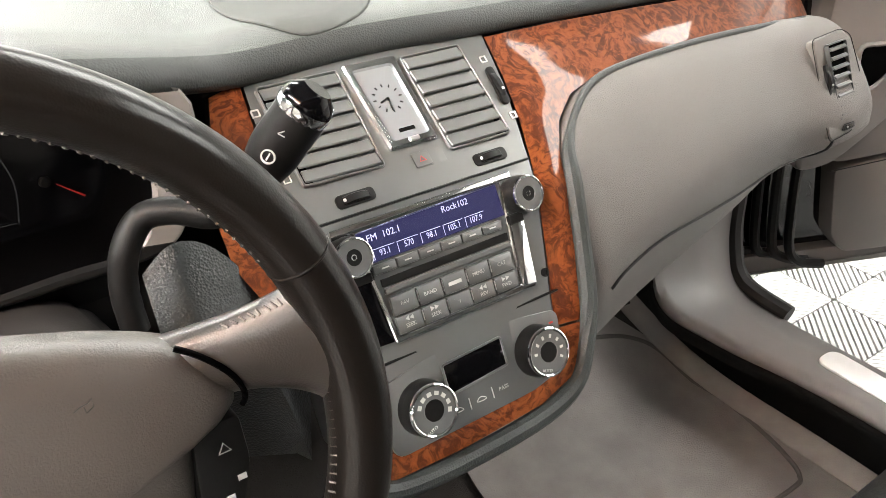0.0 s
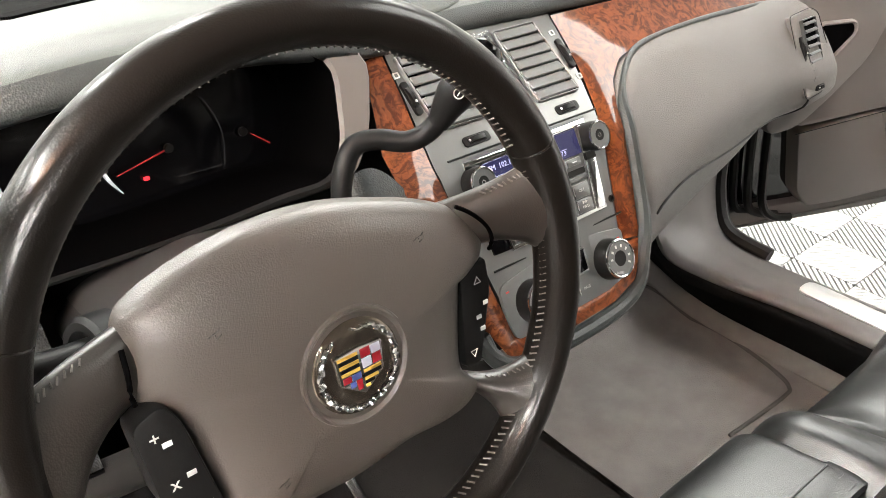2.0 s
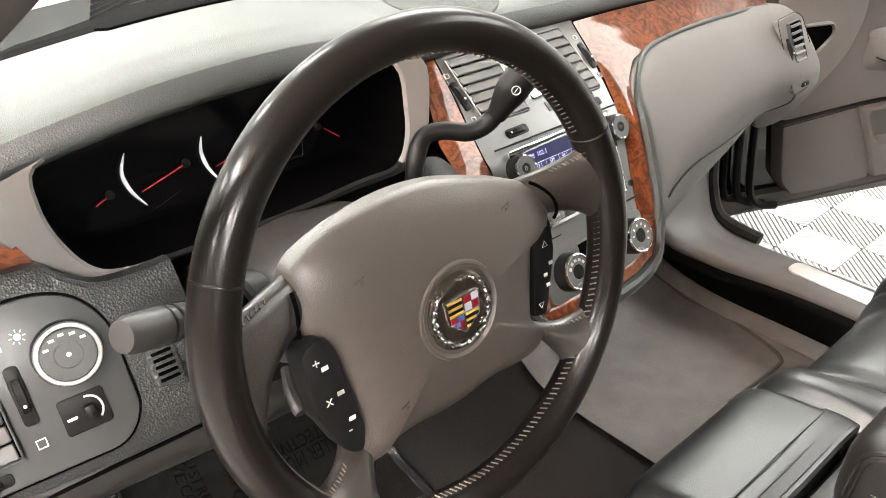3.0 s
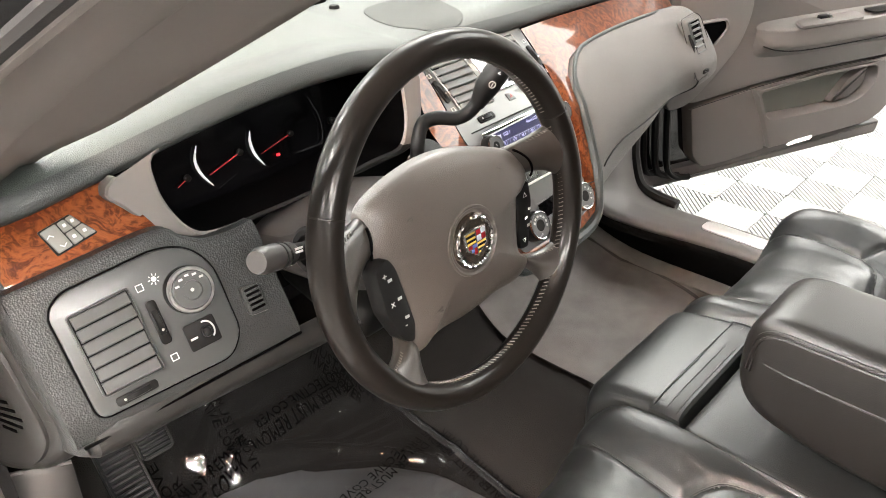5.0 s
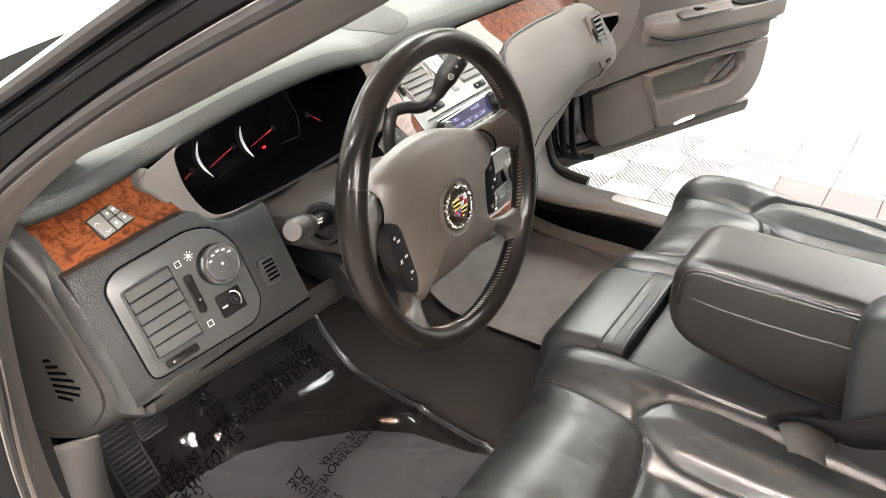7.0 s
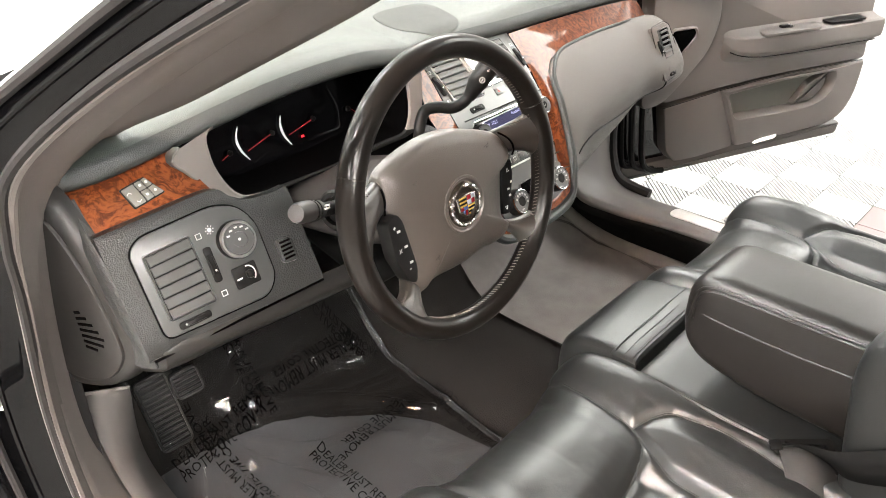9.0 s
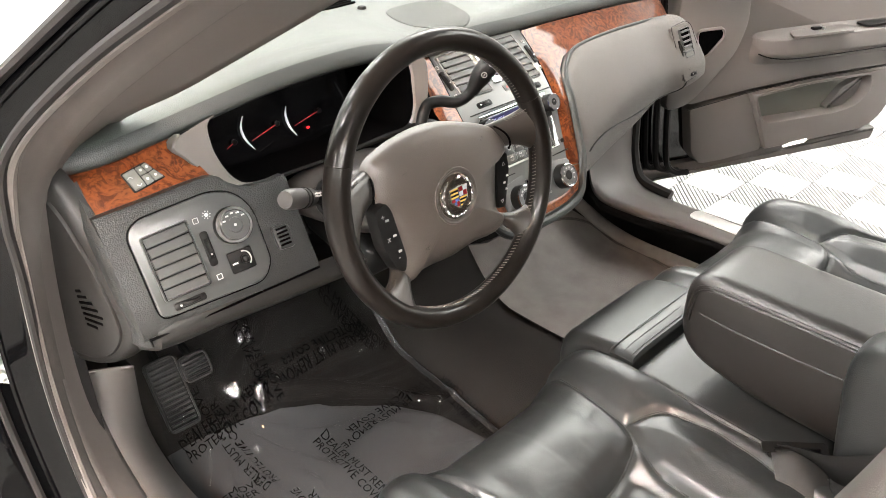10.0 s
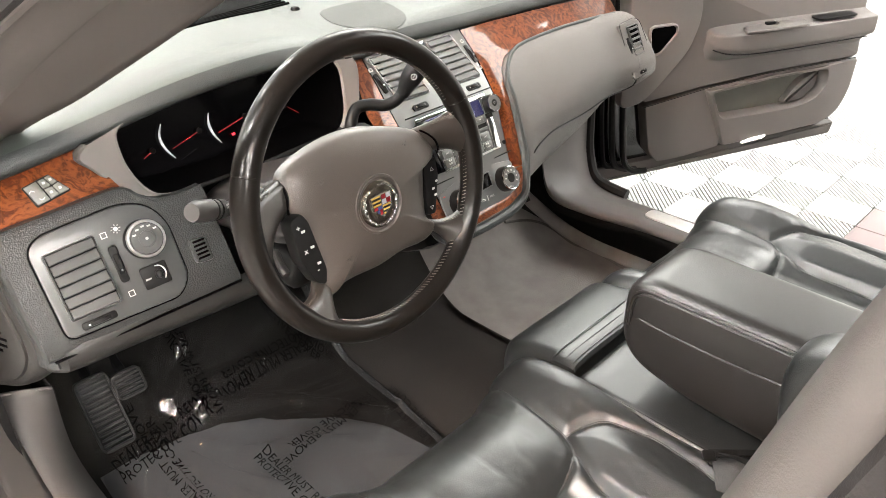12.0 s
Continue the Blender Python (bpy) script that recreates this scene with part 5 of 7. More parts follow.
for a in range(144):
    an = a * math.tau / 144
    c, s = math.cos(an), math.sin(an)
    grip = 1.0 + 0.06 * (math.exp(-((math.degrees(an) - 5 + 180) % 360 - 180) ** 2 / 900.0) + math.exp(-((math.degrees(an) - 175 + 180) % 360 - 180) ** 2 / 900.0))
    row = []
    for k in range(18):
        b = k * math.tau / 18
        r = RIM + 0.0139 * grip * math.cos(b)
        row.append(WM @ Vector((r * c, r * s, 0.0162 * grip * math.sin(b))))
    rows.append(row)
rim = part("rim", loft(rows, closed=True, ring=True), WHEEL, sw, "stitched dark leather rim")
for an in (23.5, 156.5):
    a = radians(an)
    c = Vector((RIM * math.cos(a), RIM * math.sin(a), 0))
    pts = [WM @ (c + Vector((math.cos(a), math.sin(a), 0)) * 0.0139 * math.cos(k * math.tau / 24) + Vector((0, 0, 0.0166 * math.sin(k * math.tau / 24)))) for k in range(24)]
    part("seam", tube(pts, 0.0009, 6, closed=True), WHEEL, rim)
for a0, a1 in ((26, 153), (238, 316), (-38, 20), (160, 234)):
    n = int(abs(a1 - a0) / 1.7)
    st = bmesh.new()
    for k in range(n):
        an = a0 + (a1 - a0) * (k + 0.5) / n
        a = radians(an)
        r0 = RIM - 0.0141
        p = WM @ Vector((r0 * math.cos(a), r0 * math.sin(a), -0.0015))
        q = WM @ Vector(((r0 + 0.0005) * math.cos(a + 0.014), (r0 + 0.0005) * math.sin(a + 0.014), 0.0040))
        tube([p, q], 0.0007, 5, bm=st)
    part("stitching", st, mat("thread", (0.085, 0.078, 0.070), 0.7) if a0 == 26 else bpy.data.materials["thread"], rim, "grey hand stitching")

# hub pad
PADO = [(-0.104, 0.046), (-0.092, 0.056), (-0.060, 0.066), (-0.020, 0.071), (0.020, 0.068), (0.060, 0.057), (0.085, 0.048), (0.104, 0.038), (0.1175, 0.024), (0.1222, 0.010), (0.117, 0.003), (0.103, 0.001), (0.0965, -0.020), (0.090, -0.060), (0.093, -0.074), (0.104, -0.086), (0.092, -0.097), (0.070, -0.100), (0.040, -0.098), (0.0, -0.102), (-0.040, -0.100), (-0.064, -0.102), (-0.076, -0.108), (-0.087, -0.096), (-0.087, -0.078), (-0.089, -0.050), (-0.096, -0.012), (-0.1085, 0.008), (-0.108, 0.028)]
po = [Vector(p[:2]) for p in spline([(*p, 0) for p in PADO], 4, True)]
rows = []
for ins, z in ((0.0, -0.034), (0.0, -0.023), (0.0015, -0.0175), (0.006, -0.0115), (0.016, -0.0055), (0.032, -0.0008), (0.052, 0.0028)):
    c = Vector((-0.004, -0.020))
    rows.append([WM @ Vector((c.x + (p.x - c.x) * (1 - ins / 0.085), c.y + (p.y - c.y) * (1 - ins / 0.085), z)) for p in po])
hubp = part("hub_pad", loft(rows, closed=True, cap=True), HUB, sw, "warm grey grained airbag cover", smooth=50)
for side in (-1, 1):
    gap = [WM @ Vector((p.x, p.y, -0.0128)) for p in inset(po, -0.0006) if (p.x > 0.090 if side > 0 else p.x < -0.098) and 0.004 < p.y < 0.042]
    gap = [p + WM.to_3x3() @ Vector((0, 0, 0.0045 * math.sin(math.pi * k / (len(gap) - 1)))) for k, p in enumerate(gap)]
    part("hub_gap", tube(gap, 0.0014, 6), WELL, hubp)
for gx, gy, gz in ((0.062, 0.036, -0.0008), (-0.066, 0.030, -0.0012), (-0.052, -0.068, 0.0006)):
    em_ = [on(WM, gx, gy, 18) @ Vector((x, y, gz)) for x, y in ((-0.006, 0.002), (-0.002, 0.0026), (0.003, 0.0018), (0.006, 0.0032), (0.004, -0.0022), (-0.001, -0.0028), (0.0, 0.001))]
    part("emboss_mark", tube([p.lerp(em_[-1], 0.35) for p in em_], 0.0003, 5), VINYL, hubp)
EC = WM @ Matrix.Translation((0.004, -0.0185, 0.0018))
em = part("emblem", turned(EC, [(0.0360, 0.0005), (0.0352, 0.0026), (0.0336, 0.0030), (0.0310, 0.0006), (0.0292, -0.0006), (0.001, -0.0006)]), HUB, sw, "round emblem well")
part("emblem_disc", turned(EC, [(0.0287, -0.001), (0.0284, 0.0012), (0.0268, 0.0024), (0.020, 0.0036), (0.010, 0.0042), (0.001, 0.0044)], 56), mat("emblem_base", (0.12, 0.10, 0.08), 0.16, metal=0.85), em, "dark bronze mirror disc")
for side, a0, a1, n_ in ((0, 128, 268, 17), (1, 70, -88, 19)):
    for k in range(n_):
        f_ = k / (n_ - 1)
        a = radians(a0 + (a1 - a0) * f_)
        lean = 0.05 if k % 2 else -0.05
        d_ = radians(7.5) * (1 if a1 > a0 else -1)
        fat = 0.0011 + 0.0008 * math.sin(math.pi * min(1, f_ + 0.1))
        line = [EC @ Vector((0.0246 * (1 + lean * g) * math.cos(a + d_ * (g - 0.5) * 2), 0.0246 * (1 + lean * g) * math.sin(a + d_ * (g - 0.5) * 2), z)) for g, z in ((0, 0.0026), (0.35, 0.0040), (0.7, 0.0044), (1, 0.0036))]
        part("leaf", tube(line, [0.0004, fat, fat * 0.8, 0.0003], 7), CHROME, em)
part("stem_curl", tube(spline([EC @ Vector((0.0240 * math.cos(radians(70)), 0.0240 * math.sin(radians(70)), 0.0036)), EC @ Vector((0.003, 0.0225, 0.0044)), EC @ Vector((-0.001, 0.0245, 0.0044))], 4), 0.0009, 6), CHROME, em)
shield = roundpoly([(-0.0158, 0.0120), (0.0, 0.0135), (0.0158, 0.0120), (0.0142, -0.0060), (0.0, -0.0160), (-0.0142, -0.0060)], 0.0012)
part("shield", slab(EC, shield, 0.003, 0.0060, 0.0008), CHROME, em, "chrome edged enamel shield")
WINE = mat("wine_enamel", (0.16, 0.008, 0.014), 0.16, spec=0.6, var=0.05)
SILV = mat("pale_enamel", (0.36, 0.38, 0.46), 0.2, metal=0.3, var=0.05)
for x0, x1, y0, y1, mt in (
        (-0.0140, -0.0008, 0.0092, 0.0112, GOLD), (-0.0138, -0.0008, 0.0066, 0.0090, INK), (-0.0136, -0.0008, 0.0042, 0.0064, GOLD), (-0.0134, -0.0008, 0.0018, 0.0040, INK), (-0.0132, -0.0008, -0.0006, 0.0016, GOLD),
        (0.0008, 0.0072, 0.0058, 0.0114, WINE), (0.0078, 0.0140, 0.0058, 0.0112, SILV), (0.0008, 0.0072, -0.0004, 0.0054, SILV), (0.0078, 0.0136, -0.0004, 0.0054, WINE),
        (-0.0128, -0.0072, -0.0052, -0.0014, WINE), (-0.0068, -0.0008, -0.0052, -0.0014, BLUE), (-0.0086, -0.0050, -0.0092, -0.0056, BLUE), (-0.0046, -0.0008, -0.0120, -0.0056, WINE),
        (0.0008, 0.0128, -0.0034, -0.0014, GOLD), (0.0008, 0.0124, -0.0058, -0.0038, INK), (0.0008, 0.0100, -0.0080, -0.0062, GOLD), (0.0008, 0.0070, -0.0102, -0.0084, INK), (0.0008, 0.0038, -0.0124, -0.0106, GOLD)):
    part("enamel_field", rbox(EC, ((x0 + x1) / 2, (y0 + y1) / 2, 0.0060), (x1 - x0, y1 - y0, 0.0008), 0.0002, 1), mt, em)

# spokes: webs that run from the end of the pad and spread along the rim
def spoke(ha, hb, aa, ab, stitched):
    ends = []
    for h, an in ((ha, aa), (hb, ab)):
        p0 = Vector(h) * 0.965
        mid = radians((aa + ab) / 2)
        d = Vector((math.cos(mid), math.sin(mid)))
        reach = max(0.004, RIM - 0.010 - p0.dot(d))
        ends.append((p0, p0 + d * reach * 0.92, Vector((math.cos(radians(an)), math.sin(radians(an)))) * (RIM - 0.004)))
    n, m = 14, 20
    rows = []
    for i in range(n + 1):
        t = i / n
        A, B = [(1 - t) ** 2 * p + 2 * t * (1 - t) * q + t * t * r for p, q, r in ends]
        row = []
        for k in range(m):
            an = k * math.tau / m
            f = 0.5 - 0.5 * math.cos(an)
            p = A.lerp(B, f)
            arc = radians(aa + (ab - aa) * f)
            p = p.lerp(Vector((math.cos(arc), math.sin(arc))) * (RIM - 0.004), t ** 3)
            z = -0.029 * (1 - t) ** 1.7 + (0.0145 - 0.002 * t) * math.sin(an)
            row.append(WM @ Vector((p.x, p.y, z)))
        rows.append(row)
    sp = part("spoke", loft(rows, closed=True, cap=True), SPOKE, sw, "worn brown-grey leather wrapped spoke, lightened for its sheen")
    up = WM.to_3x3() @ Vector((0, 0, 0.0004))
    for k in range(14 if stitched else 0):
        f, g = divmod(3.5 + k * 0.62, 1)
        f = int(f)
        p0 = rows[f][1].lerp(rows[f + 1][1], g)
        p1 = rows[f][2].lerp(rows[f + 1][2], min(1, g + 0.4))
        part("stitch", tube([p0 + up, p0.lerp(p1, 0.6) + up], 0.0006, 5), bpy.data.materials["thread"], sp)
    return sp


spoke((-0.102, 0.047), (-0.108, 0.004), 168, 202, True)
spoke((0.100, 0.043), (0.123, 0.006), 21, -6, True)
spoke((0.090, -0.073), (0.100, -0.094), -24, -50, True)
spoke((-0.090, -0.083), (-0.072, -0.104), 212, 242, True)
bl_ = part("switch_pod_left", slab(WM, roundpoly([(-0.117, 0.002), (-0.100, 0.008), (-0.093, -0.004), (-0.083, -0.066), (-0.088, -0.084), (-0.100, -0.078), (-0.114, -0.045)], 0.006), 0.02, -0.002, 0.002), BLACKP, sw, "black switch pod with white symbols")
for x, y, s in ((-0.108, -0.008, "+"), (-0.095, -0.062, "-"), (-0.105, -0.036, "x")):
    lettering(s, on(WM, x, y), 0.010, PRINT, bl_, -0.0018)
for x, y in ((-0.103, -0.013), (-0.096, -0.034), (-0.092, -0.055)):
    part("mark", rbox(on(WM, x, y), (0, 0, -0.0018), (0.005, 0.0028, 0.0005), 0, 1), PRINT, bl_)
br_ = part("switch_pod_right", slab(WM, roundpoly([(0.097, 0.001), (0.119, 0.001), (0.1195, -0.022), (0.104, -0.070), (0.090, -0.068), (0.094, -0.03)], 0.004), 0.02, -0.0135, 0.002), BLACKP, sw, "black switch pod with white symbols")
for x, y, sg_ in ((0.109, -0.012, 1), (0.0985, -0.060, -1)):
    t3 = [Vector((x - 0.003, y - 0.002 * sg_)), Vector((x + 0.003, y - 0.002 * sg_)), Vector((x, y + 0.003 * sg_))]
    part("arrow_mark", hoop(WM, t3, inset(t3, 0.0006), -0.0145, -0.0129, 0), PRINT, br_)
for x, y in ((0.1135, -0.029), (0.1065, -0.037), (0.1085, -0.046)):
    part("mark", rbox(on(WM, x, y), (0, 0, -0.0133), (0.004, 0.0028, 0.0005), 0, 1), PRINT, br_)

# column shroud, stalks and gear lever
GRIP = mat("stalk_plastic", (0.024, 0.022, 0.021), 0.42, grain=0.2, scale=1200)
col = thing("steering_column", (-0.35, 0.40, 0.88), "dark grey steering column shroud behind the wheel", "steering column")
rows = []
for y, w_, z0, z1 in ((0.275, 0.055, 0.868, 0.948), (0.295, 0.080, 0.862, 0.955), (0.33, 0.098, 0.856, 0.953), (0.38, 0.104, 0.850, 0.938), (0.43, 0.104, 0.842, 0.915), (0.49, 0.100, 0.83, 0.895)):
    pl = roundpoly([(-w_, z0 + 0.02), (-w_ * 0.6, z0), (w_ * 0.6, z0), (w_, z0 + 0.02), (w_, (z0 + z1) / 2), (w_ * 0.75, z1 - 0.012), (0, z1), (-w_ * 0.75, z1 - 0.012), (-w_, (z0 + z1) / 2)], 0.02, 4)
    rows.append([(-0.35 + p.x, y, p.y) for p in pl])
part("shroud", loft(rows, closed=True, cap=True), mat("shroud_plastic", (0.022, 0.020, 0.0195), 0.45, spec=0.3, grain=0.2, scale=1200), col, "dark plastic lower shroud")
top_rows = [[Vector(p) + Vector((0, -0.001, 0.003)) for p in r if p[2] > 0.6 * max(q[2] for q in r) + 0.4 * min(q[2] for q in r)] for r in rows]
nt_ = min(len(r) for r in top_rows)
part("shroud_lid", loft([r[:nt_] for r in top_rows]), GRIP, col, "smooth grey upper shroud")
part("column_jacket", rbox(pose(-0.35, 0.42, 0.815, 12, 0, 0), (0, 0, 0), (0.125, 0.16, 0.055), 0.016, 3), BLACKP, col, "black lower column jacket")
part("tilt_lever", tube(spline([(-0.425, 0.355, 0.842), (-0.434, 0.335, 0.838), (-0.437, 0.318, 0.830)], 4), [0.005] * 4 + [0.0058] * 4 + [0.0048], 10), GRIP, col, "small dark tilt lever")
part("stalk_boot", turned(axes((-0.452, 0.352, 0.915), (-0.95, -0.25, 0.2), (0, 1, 0)), [(0.026, -0.01), (0.026, 0.006), (0.023, 0.009), (0.018, 0.009), (0.017, 0.002)]), BLACKP, col, "round stalk opening")
st = part("turn_stalk", tube(spline([(-0.44, 0.355, 0.918), (-0.475, 0.340, 0.930), (-0.505, 0.326, 0.945)], 6), 0.0085, 14), BLACKP, col, "black indicator stalk")
part("stalk_grip", tube([(-0.495, 0.331, 0.940), (-0.505, 0.326, 0.945), (-0.525, 0.318, 0.954), (-0.543, 0.310, 0.962), (-0.549, 0.3075, 0.9645)], [0.0075, 0.0112, 0.0122, 0.0120, 0.0098], 20), GRIP, st, "dark grey twist grip")
for f_ in (0.25, 0.42):
    c_ = Vector((-0.505, 0.326, 0.945)).lerp(Vector((-0.543, 0.310, 0.962)), f_)
    d_ = Vector((-0.038, -0.016, 0.017)).normalized() * 0.0008
    part("grip_ring", tube([c_ - d_, c_ + d_], 0.0125, 20), BLACKP, st)
for k in range(6):
    part("mark", rbox(axes((-0.494 - 0.004 * (k % 3), 0.3195 - 0.002 * (k % 3), 0.946 + 0.0018 * (k % 3) + 0.0035 * (k // 3)), (-0.3, -0.85, 0.4)), (0, 0, 0.001), (0.003, 0.002, 0.0006), 0, 1), PRINT, st)
lev = thing("gear_lever", (-0.237, 0.43, 0.90), "black bent column gear lever with a chrome tipped knob", "gear lever")
gp = spline([(-0.240, 0.415, 0.890), (-0.240, 0.420, 0.915), (-0.234, 0.424, 0.938), (-0.220, 0.428, 0.9535), (-0.203, 0.420, 0.957), (-0.186, 0.406, 0.955), (-0.172, 0.398, 0.961), (-0.163, 0.392, 0.973), (-0.157, 0.388, 0.985)], 6)
part("lever_rod", tube(gp, 0.0085, 14), BLACKP, lev, "satin black bent rod")
part("lever_knob", tube(spline([(-0.165, 0.393, 0.968), (-0.157, 0.388, 0.985), (-0.149, 0.383, 0.999), (-0.140, 0.378, 1.012), (-0.136, 0.376, 1.018)], 4), [0.009, 0.0096, 0.0105, 0.0118, 0.0132, 0.0144, 0.0150, 0.0152, 0.0152, 0.0152, 0.0152, 0.0152, 0.0152, 0.0152, 0.0152, 0.015, 0.0148], 18), BLACKP, lev, "glossy black knob")
part("knob_cap", tube([(-0.137, 0.3765, 1.0165), (-0.134, 0.375, 1.021), (-0.131, 0.3735, 1.025), (-0.1285, 0.3722, 1.0285)], [0.0153, 0.0152, 0.0135, 0.008], 32), SCREEN, lev, "glossy dark cap")
part("knob_ring", tube([(-0.1378, 0.3769, 1.0150), (-0.1360, 0.3760, 1.0180), (-0.1345, 0.3752, 1.0203)], [0.0150, 0.0158, 0.0154], 32), CHROME, lev, "thin chrome ring")
KM = axes((-0.1579, 0.3712, 1.0024), (-0.686, -0.709, 0.157), (0.481, -0.282, 0.829))
lettering("<", on(KM, 0.009, 0, -60), 0.008, PRINT, lev, 0.0004)
sy = circle(-0.006, 0, 0.0042, 16)
part("symbol", hoop(KM, sy, inset(sy, 0.0008), -0.002, 0.0008, 0), PRINT, lev)
part("symbol_bar", rbox(KM, (-0.006, 0, 0.0004), (0.0045, 0.0008, 0.0006), 0, 1), PRINT, lev)
# small pad to the right of the column
part("lever_shield", loft([spline([(-0.222, 0.456, 0.900), (-0.200, 0.452, 0.918), (-0.176, 0.446, 0.908), (-0.152, 0.432, 0.868), (-0.136, 0.412, 0.80)], 5), spline([(-0.228, 0.40, 0.86), (-0.21, 0.395, 0.865), (-0.185, 0.395, 0.85), (-0.165, 0.392, 0.82), (-0.155, 0.380, 0.76)], 5), spline([(-0.228, 0.42, 0.76), (-0.21, 0.42, 0.76), (-0.19, 0.42, 0.75), (-0.17, 0.42, 0.74), (-0.15, 0.42, 0.73)], 5)]), mat("lever_pad_vinyl", (0.007, 0.0085, 0.009), 0.46, spec=0.3, grain=0.5, scale=520, fine="voronoi"), dash, "dark grained vinyl knee pad")

# ---- seats ----
def cord(pts, parent, r=0.0016, material=None):
    return part("piping", tube(spline(pts, 6), r, 6), material or LEATHER, parent)


SEAMS = {  # seams of a cushion half: (distance from the side edge, depth y)
    "roll": [(0.080, 0.215), (0.092, 0.160), (0.100, 0.120), (0.108, 0.070), (0.112, 0.043), (0.125, 0.020), (0.147, 0.008), (0.185, 0.000), (0.227, -0.003)],
    "bolster": [(0.112, 0.043), (0.086, 0.031), (0.062, 0.011), (0.048, -0.030), (0.044, -0.056), (0.050, -0.120), (0.065, -0.200), (0.070, -0.420)],
    "insert": [(0.125, 0.020), (0.146, -0.030), (0.150, -0.080), (0.155, -0.420)],
}
X_IN, X_OUT, Y_FRONT, Y_BACK = 0.100, 0.554, 0.212, -0.400


def seam_gap(u, y):
    """Distance to the nearest seam."""
    return min(seg_dist(u, y, p, q) for line in SEAMS.values() for p, q in zip(line, line[1:]))


def seg_dist(x, y, p, q):
    ux, uy = q[0] - p[0], q[1] - p[1]
    t = max(0, min(1, ((x - p[0]) * ux + (y - p[1]) * uy) / (ux * ux + uy * uy)))
    return math.hypot(x - p[0] - t * ux, y - p[1] - t * uy)


def along(line, value, by):
    """The other coordinate of a seam where coordinate `by` has this value."""
    pts = sorted(line, key=lambda p: p[by])
    return float(np.interp(value, [p[by] for p in pts], [p[1 - by] for p in pts]))


def panel_of(u, y):
    if y > along(SEAMS["roll"], u, 0) if u >= 0.112 else (y > 0.043 and u > along(SEAMS["roll"][:5], y, 1)):
        return "front_roll"
    if u > along(SEAMS["insert"], y, 1) and u >= 0.125:
        return "cushion"
    if y < 0.043 and u > along(SEAMS["bolster"], y, 1):
        return "bolster_insert"
    return "side_bolster"


def cushion_top(u, y, side):
    """Height of the upholstery: raised sides, pinched seams, creases that run out from the seams."""
    front = np.interp(u, (0, 0.03, 0.06, 0.10, 0.14, 0.227), (0.600, 0.612, 0.611, 0.598, 0.588, 0.584))
    rear = np.interp(u, (0, 0.03, 0.06, 0.10, 0.14, 0.17, 0.227), (0.600, 0.606, 0.603, 0.602, 0.592, 0.562, 0.552))
    f = max(0.0, min(1.0, (y + 0.03) / 0.07))
    f = f * f * (3 - 2 * f)
    d = seam_gap(u, y)
    z = float(rear + (front - rear) * f) + 0.011 * (1 - math.exp(-(d / 0.045) ** 2)) - 0.008 * math.exp(-(d / 0.006) ** 2)
    z -= (0.020 + 0.040 * max(0.0, min(1.0, (u - 0.07) / 0.06))) * max(0.0, (y - 0.085) / 0.125) ** 2
    q = Vector((u * 26, y * 22, 3.0 * side))
    z += 0.0013 * math.exp(-d / 0.04) * noise.noise(q * 1.7) + 0.0010 * noise.noise(q * 0.5)
    crease = abs(noise.noise(Vector((u * 34 + y * 18, y * 15 - u * 9, 5.0 + side))))
    return z - 0.0009 * max(0.0, 0.07 - crease) / 0.07 * math.exp(-d / 0.12)


